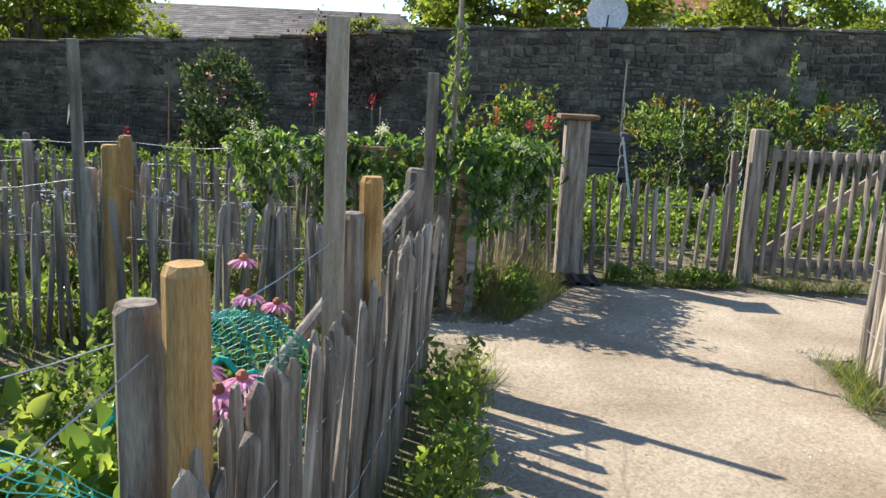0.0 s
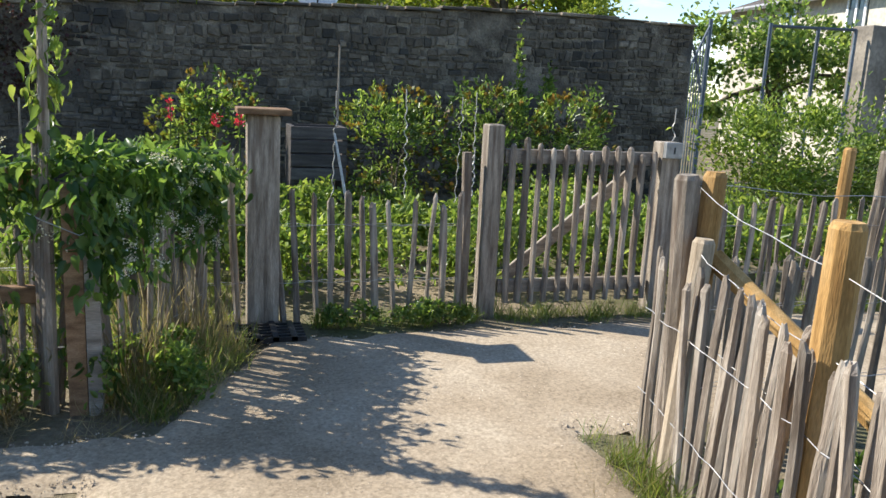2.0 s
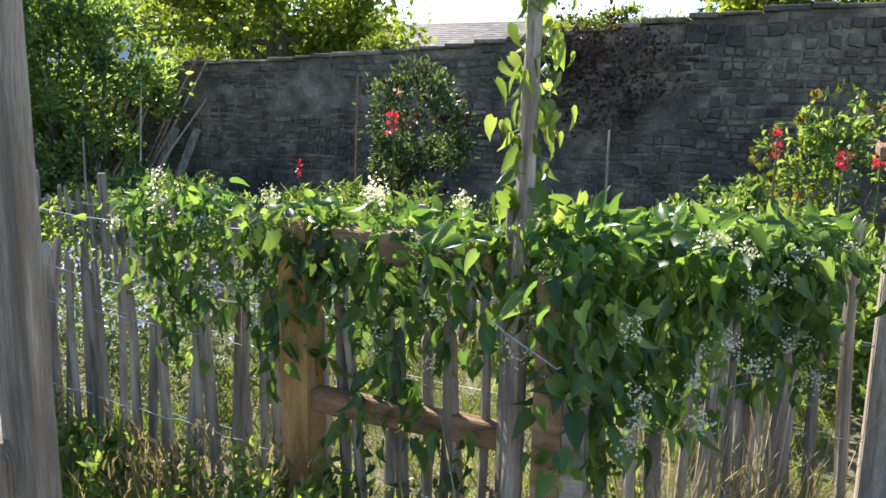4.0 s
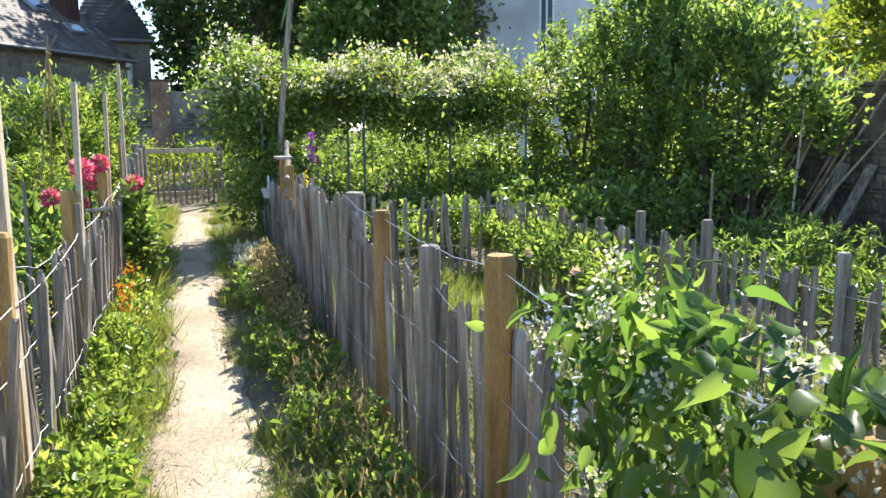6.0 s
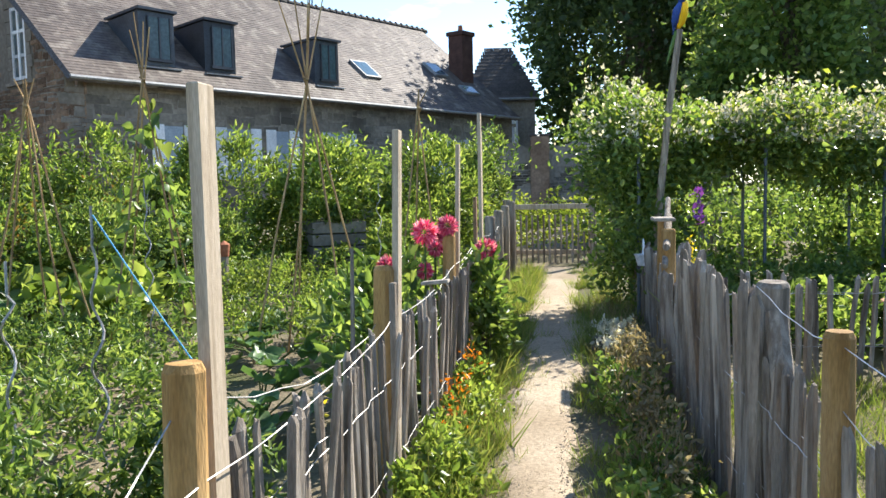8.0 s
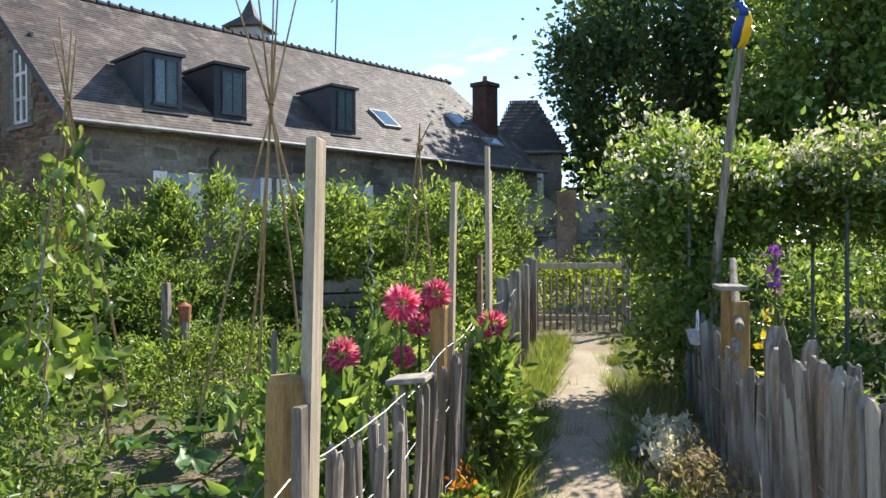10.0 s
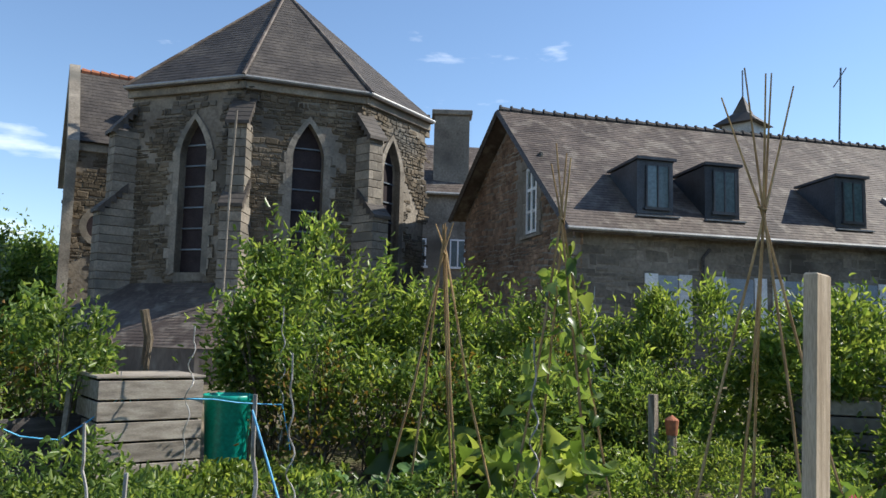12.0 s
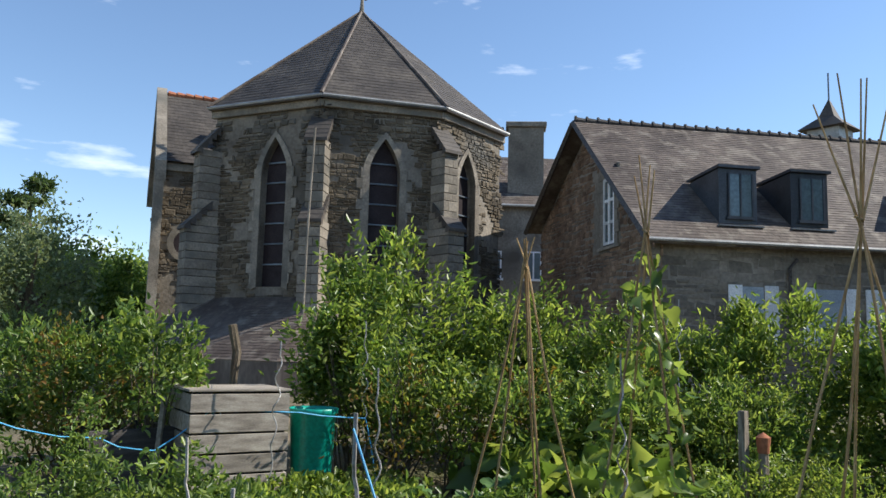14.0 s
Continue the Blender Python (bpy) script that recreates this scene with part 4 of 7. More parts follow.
def long_house():
    C, u, n = Vector((-21.22, -6.56, 0)), Vector((-0.865, 0.502, 0)), Vector((-0.502, -0.865, 0))
    L, ze, zr, wr = 21.0, 4.72, 9.5, 5.9
    bB, zB = 11.6, 6.5
    h = thing("long_house", C, "long old stone house with a slate roof, dormers and pale shutters", "house")
    m = frame_of(C + n * 0.4, (u.x, u.y), (-n.x, -n.y))
    P = lambda a, b, z: C + u * a + n * b + Vector((0, 0, z))
    # wall shell
    mb = MB()
    a1 = L - 0.2
    vs = [P(0.3, 0.4, -0.5), P(a1, 0.4, -0.5), P(a1, 0.4, ze + 0.15), P(0.3, 0.4, ze + 0.15),
          P(0.3, bB - 0.4, -0.5), P(a1, bB - 0.4, -0.5), P(a1, bB - 0.4, zB), P(0.3, bB - 0.4, zB), P(0.3, wr, zr - 0.25), P(a1, wr, zr - 0.25)]
    mb.add(vs, [(0, 1, 2, 3), (5, 4, 7, 6), (0, 3, 8, 7, 4), (1, 5, 6, 9, 2)])
    part("wall", mb, M_RENDERED, h)
    # facade stones, gable stones
    openings = [(2.62, 3.25), (4.8, 5.7), (6.75, 7.3), (9.22, 10.05), (14.3, 15.1), (16.15, 17.0), (18.3, 19.1)]
    part("facade_stone", cladding(m, L - 0.4, 0.0, ze + 0.1, lambda a, z: not any(o0 - 0.1 < a < o1 + 0.1 and 1.3 < z < 3.8 for o0, o1 in openings), 0.5, 0.2, 0.018, 11), M_RENDERED, h, kind="stuff")
    mg = frame_of(P(0.3, 0.4, 0), (n.x, n.y), (-u.x, -u.y))
    def gable(b, z):
        bb = b + 0.4
        lim = ze + (zr - ze) * bb / wr if bb < wr else zr - (zr - zB) * (bb - wr) / (bB - wr)
        return z < lim - 0.3 and not (3.2 < bb < 5.45 and 4.9 < z < 7.6)
    part("gable_stone", cladding(mg, bB - 0.8, 0.0, zr, gable, 0.3, 0.115, 0.025, 12), M_BROWNSTONE, h, kind="stuff")
    # gable window
    win = part("gable_window", MB().box((3.2 - 0.4, 0.0, 7.18), (4.85 - 0.4, 0.055, 7.5), mg, 0.008), M_ASHLAR, h, "pale cut-stone surround with a white casement")
    part("sill", MB().box((3.1 - 0.4, 0.0, 4.9), (4.9 - 0.4, 0.09, 5.0), mg, 0.008), M_ASHLAR, win)
    for q in range(6):
        e = 0.12 if q % 2 else 0.0
        z = 5.005 + q * 0.36
        part("quoin", MB().box((3.3 - 0.4 - e, 0.0, z), (3.55 - 0.4, 0.05, z + 0.35), mg, 0.008), M_ASHLAR, win)
        part("quoin", MB().box((4.45 - 0.4, 0.0, z), (4.7 - 0.4 + e, 0.05, z + 0.35), mg, 0.008), M_ASHLAR, win)
    part("pane", MB().box((3.55 - 0.4, 0.0, 5.05), (4.45 - 0.4, 0.012, 7.18), mg), M_GLASS, win)
    for x in (3.55, 3.95, 4.35):
        part("stile", MB().box((x - 0.4, 0.012, 5.05), (x - 0.3, 0.05, 7.18), mg), M_WHITE, win)
    for z in (5.05, 5.7, 6.4, 7.08):
        part("glazing_bar", MB().box((3.56 - 0.4, 0.014, z), (4.44 - 0.4, 0.045, z + 0.09), mg), M_WHITE, win)
    # roof
    s = (P(0, wr, zr) - P(0, 0, ze)).normalized()
    nr = u.cross(s)
    nr = nr if nr.z > 0 else -nr
    slope = (P(0, wr, zr) - P(0, 0, ze)).length
    rb = MB()
    e0, e1, r0, r1 = P(-0.25, 0, ze), P(L, 0, ze), P(-0.25, wr, zr), P(L, wr, zr)
    k0, k1 = P(-0.25, bB, zB), P(L, bB, zB)
    dn = Vector((0, 0, 0.12))
    rb.add([e0, e1, r1, r0, k0, k1] + [p - dn for p in (e0, e1, r1, r0, k0, k1)],
           [(0, 1, 2, 3), (3, 2, 5, 4), (7, 6, 9, 8), (8, 9, 10, 11), (0, 3, 9, 6), (3, 4, 10, 9), (1, 7, 8, 2), (2, 8, 11, 5), (0, 6, 7, 1)])
    roof = part("roof", rb, M_SLATE, h, "weathered grey-brown slate roof with pale lichen")
    part("slating", slates(e0, u, s, nr, L + 0.25, slope - 0.1, None, 0.22, 0.15, 5), M_SLATE, roof, kind="stuff")
    a = -0.2
    while a < L:
        rt = MB()
        rt.tube([P(a, wr, zr + 0.02), P(a + 0.36, wr, zr + 0.0)], [0.12, 0.10], 8)
        rt.tube([P(a, wr, zr + 0.1), P(a + 0.06, wr, zr + 0.1)], [0.08, 0.08], 6)
        part("ridge_tile", rt, M_DARKBOARD, roof)
        a += 0.4
    part("gutter", MB().tube([P(-0.3, -0.06, ze - 0.02), P(L, -0.06, ze - 0.02)], 0.055, 8), M_GUTTER, roof)
    part("verge_board", MB().tube([P(-0.27, -0.05, ze - 0.1), P(-0.27, wr, zr - 0.09), P(-0.27, bB, zB - 0.12)], 0.1, 4), M_DARKBOARD, roof)
    part("downpipe", MB().tube([P(4.0, 0.3, 2.2), P(4.0, 0.3, ze - 0.6), P(4.25, 0.33, ze - 0.35)], 0.05, 6), M_DARKBOARD, h)
    # string of shutters and blinds
    for o0, o1 in openings:
        w = part("window", MB().box((o0, -0.01, 2.0), (o1, 0.03, 3.58), m), M_SHUTTER, h, "tall window with its pale blind down")
        lw = 0.42
        for q in (o0 - lw, o1 + 0.02):
            sb = MB().box((q, 0.035, 2.0), (q + lw - 0.02, 0.075, 3.62), m, 0.006)
            for j in range(9):
                sb.box((q + 0.05, 0.076, 2.1 + j * 0.165), (q + lw - 0.07, 0.09, 2.21 + j * 0.165), m)
            part("shutter", sb, M_WHITE, w)
    # dormers
    for a0 in (2.2, 4.4, 8.95):
        base = P(a0, 0, ze) + s * 1.0
        width, front = 1.15, 1.55
        out = -n
        zz = Vector((0, 0, 1))
        top = base + zz * front
        back = (front - 0.0) / math.tan(math.asin((zr - ze) / slope))
        tb = top - out * back * 0.92 + zz * -0.12
        db = MB()
        c = [base, base + u * width, top + u * width, top, tb, tb + u * width]
        db.add([q for q in c] + [top + out * 0.12 - u * 0.06 + zz * 0.02, top + out * 0.12 + u * (width + 0.06) + zz * 0.02, tb + u * (width + 0.06) + zz * 0.05, tb - u * 0.06 + zz * 0.05,
                                 top + out * 0.12 - u * 0.06 + zz * 0.1, top + out * 0.12 + u * (width + 0.06) + zz * 0.1, tb + u * (width + 0.06) + zz * 0.12, tb - u * 0.06 + zz * 0.12],
               [(0, 1, 2, 3), (0, 3, 4), (1, 5, 2), (6, 7, 11, 10), (7, 8, 12, 11), (9, 6, 10, 13), (10, 11, 12, 13), (6, 9, 8, 7)])
        d = part("dormer", db, M_ZINC, h, "anthracite zinc dormer with a narrow window")
        md = frame_of(base + u * 0.0, (u.x, u.y), (out.x, out.y))
        zb = base.z
        part("pane", MB().box((0.3, 0.012, zb + 0.22), (1.0, 0.03, zb + 1.4), md), M_GLASS, d)
        fb_ = MB()
        for x in (0.26, 0.62, 0.98):
            fb_.box((x, 0.03, zb + 0.2), (x + 0.05, 0.06, zb + 1.42), md)
        fb_.box((0.2, 0.0, zb + 0.12), (1.05, 0.1, zb + 0.2), md)
        part("window_frame", fb_, M_ZINC, d)
        part("sill", MB().box((-0.1, 0.02, zb - 0.1), (width + 0.1, 0.22, zb - 0.06), md), M_GUTTER, d)
    # roof windows
    for a0, s0, ww, hh in ((12.2, 1.9, 0.9, 1.15), (17.5, 2.9, 0.9, 1.0), (18.4, 1.6, 1.0, 0.6)):
        b0 = P(a0, 0, ze) + s * s0
        wb = MB()
        wb.add([b0 + nr * 0.02, b0 + u * ww + nr * 0.02, b0 + u * ww + s * hh + nr * 0.02, b0 + s * hh + nr * 0.02, b0 + nr * 0.12, b0 + u * ww + nr * 0.12, b0 + u * ww + s * hh + nr * 0.12, b0 + s * hh + nr * 0.12],
               [(4, 5, 6, 7), (0, 1, 5, 4), (1, 2, 6, 5), (2, 3, 7, 6), (3, 0, 4, 7)])
        sw_ = part("roof_window", wb, M_GUTTER, roof)
        pn = MB()
        pn.add([b0 + u * 0.08 + s * 0.08 + nr * 0.126, b0 + u * (ww - 0.08) + s * 0.08 + nr * 0.126, b0 + u * (ww - 0.08) + s * (hh - 0.08) + nr * 0.126, b0 + u * 0.08 + s * (hh - 0.08) + nr * 0.126], [(0, 1, 2, 3)])
        part("roof_pane", pn, M_GLASS, roof)
    # brick chimney
    cb = P(19.75, 2.5, 0)
    mc = frame_of(cb, (u.x, u.y), (-n.x, -n.y))
    ch = part("chimney", MB().box((-0.42, -0.4, 5.5), (0.42, 0.4, 8.75), mc, 0.02), M_BRICK, h, "dark red brick chimney")
    part("chimney_cap", MB().box((-0.5, -0.47, 8.6), (0.5, 0.47, 8.8), mc, 0.02), M_BRICK, ch)
    part("chimney_pot", MB().tube([cb + Vector((0, 0, 8.8)), cb + Vector((0, 0, 9.12))], [0.13, 0.1], 8), M_TERRA, ch)
    return h


long_house()


def church():
    V = [Vector((-15.2, -20.76, 0)), Vector((-17.1, -16.73, 0)), Vector((-20.87, -15.11, 0)), Vector((-24.6, -16.0, 0))]
    O = Vector((-20.9, -20.36, 0))
    ZE, TIP = 9.9, 15.15
    ch = thing("church", O, "gothic stone church apse with lancet windows and a steep slate roof", "church")
    for i in range(3):
        a, b = V[i], V[i + 1]
        d = (b - a).normalized()
        w = (b - a).length
        out = Vector((-d.y, d.x, 0))
        out = out if out.dot((a + b) / 2 - O) > 0 else -out
        m = frame_of(a, (d.x, d.y), (out.x, out.y))
        c = (2.62, 2.17, 1.62)[i]
        z0, spring, apex, hw = 3.6, 7.55, 8.7, 0.52
        def arch(x, z, grow=0.0):
            """Whether a place lies in the pointed opening."""
            g = hw + grow
            if z < z0 - grow or abs(x - c) > g:
                return False
            if z < spring:
                return True
            t = min(1.0, (z - spring) / (apex - spring + grow))
            return abs(x - c) < g * (1 - t ** 1.7)
        n = 12
        outline = lambda g: [(c - hw - g, z0 - g * 0.5)] + [(c - (hw + g) * (1 - (k / n) ** 1.7), spring + (apex - spring + g) * k / n) for k in range(n + 1)] + \
            [(c + (hw + g) * (1 - (k / n) ** 1.7), spring + (apex - spring + g) * k / n) for k in range(n - 1, -1, -1)] + [(c + hw + g, z0 - g * 0.5)]
        # backing wall with the opening through it
        hole = outline(0.0)
        wb = MB()
        ring = [(0, -1.5), (0, ZE), (w, ZE), (w, -1.5)]
        vs = mapped(m, [(x, -0.02, z) for x, z in ring]) + mapped(m, [(x, -0.02, z) for x, z in hole]) + mapped(m, [(x, -0.45, z) for x, z in hole])
        k = len(hole)
        top = 4 + n + 1
        left = [0, 1] + [4 + q for q in range(n + 1, -1, -1)]
        right = [2, 3] + [4 + q for q in range(k - 1, n, -1)]
        fs = [tuple(left), tuple(right), (1, 2, top), (0, 4, 4 + k - 1, 3)]
        fs += [(4 + q, 4 + (q + 1) % k, 4 + k + (q + 1) % k, 4 + k + q) for q in range(k)]
        wb.add(vs, fs)
        wall = part("apse_wall", wb, M_RENDERED, ch)
        part("stonework", cladding(m, w, -1.0, ZE - 0.05, lambda x, z: not arch(x, z, 0.24) and noise.noise(Vector((x * 0.8 + i * 9, z * 0.8, 2))) + 0.35 * noise.noise(Vector((x * 3, z * 3, i))) < 0.2, 0.3, 0.115, 0.03, 30 + i), M_SCHIST, wall, kind="stuff")
        # cut-stone surround
        sb = MB()
        inn, ou = outline(0.0), outline(0.23)
        vs = mapped(m, [(x, 0.045, z) for x, z in inn]) + mapped(m, [(x, 0.045, z) for x, z in ou]) + mapped(m, [(x, -0.2, z) for x, z in inn]) + mapped(m, [(x, -0.01, z) for x, z in ou])
        for q in range(k - 1):
            sb.add([vs[q], vs[q + 1], vs[k + q + 1], vs[k + q]], [(0, 1, 2, 3)])
            sb.add([vs[q], vs[q + 1], vs[2 * k + q + 1], vs[2 * k + q]], [(3, 2, 1, 0)])
            sb.add([vs[k + q], vs[k + q + 1], vs[3 * k + q + 1], vs[3 * k + q]], [(0, 1, 2, 3)])
        win = part("lancet_window", sb, M_ASHLAR, ch, "tall pointed window with a pale stone surround")
        for j in range(14):
            z = 3.7 + j * 0.36
            for sx in (-1, 1):
                if z < spring:
                    e = 0.14 * (j % 2)
                    x = c + sx * (hw + 0.23 + e / 2)
                    part("quoin", MB().box((x - e / 2 - 0.06, 0.0, z), (x + e / 2 + 0.06, 0.042, z + 0.34), m, 0.006), M_ASHLAR, win)
        gl = MB()
        gl.add(mapped(m, [(x, -0.3, z) for x, z in hole]), [tuple(range(k))])
        part("glazing", gl, M_SCREEN, win)
        for z in (4.35, 5.05, 5.75, 6.45, 7.15, 7.85):
            hwz = hw if z < spring else hw * (1 - ((z - spring) / (apex - spring)) ** 1.7)
            part("glazing_bar", MB().box((c - hwz, -0.29, z), (c + hwz, -0.24, z + 0.05), m), M_IRON, win)
        # cornice and gutter
        part("cornice", MB().box((-0.12, 0.0, ZE - 0.32), (w + 0.12, 0.14, ZE - 0.06), m, 0.02), M_ASHLAR, ch)
        part("soffit", MB().box((-0.13, -0.3, ZE - 0.058), (w + 0.13, 0.27, ZE + 0.03), m), M_RENDERED, ch)
        part("gutter", MB().tube([m @ Vector((-0.15, 0.3, ZE + 0.02)), m @ Vector((w + 0.15, 0.3, ZE + 0.02))], 0.06, 8), M_GUTTER, ch)
        # roof facet with slates
        e0, e1 = m @ Vector((-0.12, 0.32, ZE + 0.03)), m @ Vector((w + 0.12, 0.32, ZE + 0.03))
        tip = O + Vector((0, 0, TIP))
        rb = MB()
        rb.add([e0, e1, tip, e0 - Vector((0, 0, 0.1)), e1 - Vector((0, 0, 0.1))], [(0, 1, 2), (3, 4, 1, 0)])
        roof = part("roof", rb, M_SLATE_DARK, ch, "steep dark slate roof facet")
        uu = (e1 - e0).normalized()
        mid = (e0 + e1) / 2
        ss = (tip - mid).normalized()
        nn = uu.cross(ss)
        nn = nn if nn.z > 0 else -nn
        W, H = (e1 - e0).length, (tip - mid).length
        part("slating", slates(e0, uu, ss, nn, W, H - 0.1, None, 0.3, 0.22, 40 + i, lambda v: (W / 2 * v / H, W - W / 2 * v / H)), M_SLATE_DARK, roof, kind="stuff")
        part("hip", MB().tube([e0 + nn * 0.03, tip + nn * 0.02], [0.07, 0.05], 6), M_SLATE, roof)
    tip = O + Vector((0, 0, TIP))
    fin = part("finial", MB().tube([tip - Vector((0, 0, 0.2)), tip + Vector((0, 0, 0.35)), tip + Vector((0, 0, 0.9))], [0.12, 0.07, 0.05], 8), M_ASHLAR, ch)
    part("cross_arm", MB().box((tip.x - 0.22, tip.y - 0.05, TIP + 0.55), (tip.x + 0.22, tip.y + 0.05, TIP + 0.65)), M_ASHLAR, fin)
    # buttresses
    for k, vtx in enumerate(V[:3]):
        out = (vtx - O).normalized()
        sd = Vector((-out.y, out.x, 0))
        m = frame_of(vtx, (sd.x, sd.y), (out.x, out.y))
        b = part("buttress", MB().box((-0.26, -0.3, -1.5), (0.26, 0.56, 8.2), m), M_MORTAR, ch, "stepped weathered stone buttress")
        zc, q = -1.5, 0
        while zc < 8.25:
            hz = 0.3 + 0.06 * math.sin(q * 2.7)
            wide, deep = (0.34, 0.95) if zc < 5.6 else (0.29, 0.62)
            cut = wide * 0.3 * (1 if q % 2 else -1)
            part("block", MB().box((-wide, -0.3, zc + 0.008), (cut - 0.006, deep, zc + hz - 0.008), m, 0.012), M_ASHLAR, b)
            part("block", MB().box((cut + 0.006, -0.3, zc + 0.008), (wide, deep - 0.004, zc + hz - 0.008), m, 0.012), M_ASHLAR, b)
            zc += hz
            q += 1
        for (y0, y1, za, zb) in ((0.1, 1.0, 6.5, 5.6), (-0.05, 0.7, 9.2, 8.3)):
            st = 5
            for q in range(st):
                ya, yb = y0 + (y1 - y0) * q / st, y0 + (y1 - y0) * (q + 1) / st
                z1, z2 = za + (zb - za) * q / st, za + (zb - za) * (q + 1) / st
                sl = MB()
                sl.add(mapped(m, [(-0.38, ya, z1 + 0.08), (0.38, ya, z1 + 0.08), (0.38, yb + 0.04, z2 + 0.06), (-0.38, yb + 0.04, z2 + 0.06),
                                  (-0.38, ya, z2 - 0.1), (0.38, ya, z2 - 0.1), (0.38, yb + 0.04, z2 - 0.05), (-0.38, yb + 0.04, z2 - 0.05)]),
                       [(0, 1, 2, 3), (3, 2, 6, 7), (0, 3, 7, 4), (1, 5, 6, 2)])
                part("weathering_slab", sl, M_SLATE_DARK, b)
    part("downpipe", MB().tube([V[1] + Vector((0.95, 0.9, 0.5)), V[1] + Vector((0.85, 0.8, 5)), V[1] + Vector((0.7, 0.75, 8.6))], 0.035, 6), M_ASHLAR, ch)
    # low slated aisle around the foot of the apse
    for i in range(3):
        a, b = V[i], V[i + 1]
        oa, ob = (a - O).normalized(), (b - O).normalized()
        lb_ = MB()
        p = [V2(a + oa * 0.0, 3.25), V2(b + ob * 0.0, 3.25), V2(b + ob * 3.6, 1.25), V2(a + oa * 3.6, 1.25)]
        lb_.add([*p, *[q - Vector((0, 0, 0.12)) for q in p], V2(p[2], -1.5), V2(p[3], -1.5)], [(0, 3, 2, 1), (7, 6, 2, 3), (6, 7, 9, 8)])
        ai = part("aisle_roof", lb_, M_SLATE, ch, "low lean-to slate roof round the apse")
        uu = (p[2] - p[3]).normalized()
        H = ((p[0] + p[1]) / 2 - (p[2] + p[3]) / 2).length
        ss = ((p[0] + p[1]) / 2 - (p[2] + p[3]) / 2).normalized()
        nn = uu.cross(ss)
        nn = nn if nn.z > 0 else -nn
        W0, W1 = (p[2] - p[3]).length, (p[1] - p[0]).length
        part("slating", slates(p[3], uu, ss, nn, W0, H - 0.05, None, 0.26, 0.16, 50 + i, lambda v: ((W0 - W1) / 2 * v / H, W0 - (W0 - W1) / 2 * v / H)), M_SLATE, ai, kind="stuff")
    # transept
    P0, P1 = Vector((-14.65, -24.3, 0)), Vector((-18.75, -23.0, 0))
    d = (P1 - P0).normalized()
    out = Vector((-d.y, d.x, 0))
    out = out if out.dot(Vector((-3.6, 5.7, 0)) - P0) > 0 else -out
    m = frame_of(P0, (d.x, d.y), (out.x, out.y))
    w = (P1 - P0).length
    tb = MB().box((0, -6.0, -2.0), (w, -0.02, 8.6), m)
    tr = part("transept", tb, M_RENDERED, ch, "stone transept with a slate roof and red ridge tiles")
    part("stonework", cladding(m, w, -1.0, 8.3, lambda x, z: math.hypot(x - 1.1, z - 5.45) > 0.75 and noise.noise(Vector((x, z, 5))) < 0.25, 0.3, 0.115, 0.03, 61), M_SCHIST, tr, kind="stuff")
    part("string_course", MB().box((0, 0, 8.2), (w, 0.12, 8.5), m, 0.02), M_ASHLAR, tr)
    rg = MB()
    for k in range(24):
        t0, t1 = 2 * math.pi * k / 24, 2 * math.pi * (k + 1) / 24
        for ra, rb_, ya, yb in ((0.5, 0.74, 0.05, 0.05), (0.5, 0.5, 0.05, -0.2)):
            rg.add(mapped(m, [(1.1 + ra * math.cos(t0), ya, 5.45 + ra * math.sin(t0)), (1.1 + ra * math.cos(t1), ya, 5.45 + ra * math.sin(t1)),
                              (1.1 + rb_ * math.cos(t1), yb, 5.45 + rb_ * math.sin(t1)), (1.1 + rb_ * math.cos(t0), yb, 5.45 + rb_ * math.sin(t0))]), [(0, 1, 2, 3)])
    oc = part("oculus", rg, M_ASHLAR, tr, "round window in a pale stone ring")
    gl = MB()
    gl.add(mapped(m, [(1.1 + 0.5 * math.cos(2 * math.pi * k / 24), 0.004, 5.45 + 0.5 * math.sin(2 * math.pi * k / 24)) for k in range(24)]), [tuple(range(24))])
    part("glazing", gl, M_SCREEN, oc)
    rb = MB()
    rp = [m @ Vector(p) for p in ((0.15, 0.25, 8.55), (w, 0.25, 8.55), (w, -2.9, 12.05), (0.15, -2.9, 12.05), (w, -6.2, 8.55), (0.15, -6.2, 8.55))]
    rb.add(rp, [(0, 1, 2, 3), (3, 2, 4, 5), (0, 3, 5)])
    rr = part("transept_roof", rb, M_SLATE_DARK, ch)
    uu, ss = (rp[1] - rp[0]).normalized(), (rp[3] - rp[0]).normalized()
    nn = uu.cross(ss)
    nn = nn if nn.z > 0 else -nn
    part("slating", slates(rp[0], uu, ss, nn, (rp[1] - rp[0]).length, (rp[3] - rp[0]).length - 0.05, None, 0.3, 0.22, 71), M_SLATE_DARK, rr, kind="stuff")
    x = 0.2
    while x < w:
        rt = MB()
        rt.tube([m @ Vector((x, -2.9, 12.07)), m @ Vector((x + 0.34, -2.9, 12.05))], [0.14, 0.11], 8)
        part("ridge_tile", rt, M_TERRA, rr)
        x += 0.36
    cp = MB()
    for y0, z0, y1, z1 in ((0.45, 8.5, -2.9, 12.3), (-2.9, 12.3, -6.3, 8.5)):
        cp.add(mapped(m, [(-0.25, y0, z0), (0.15, y0, z0), (0.15, y1, z1), (-0.25, y1, z1), (-0.25, y0, z0 - 0.8), (0.15, y0, z0 - 0.8), (0.15, y1, z1 - 0.8), (-0.25, y1, z1 - 0.8)]),
               [(0, 1, 2, 3), (4, 5, 1, 0), (1, 5, 6, 2), (0, 3, 7, 4), (5, 4, 7, 6)])
    cp.box((-0.25, -0.1, -1.5), (0.1, 0.42, 8.4), m, 0.02)
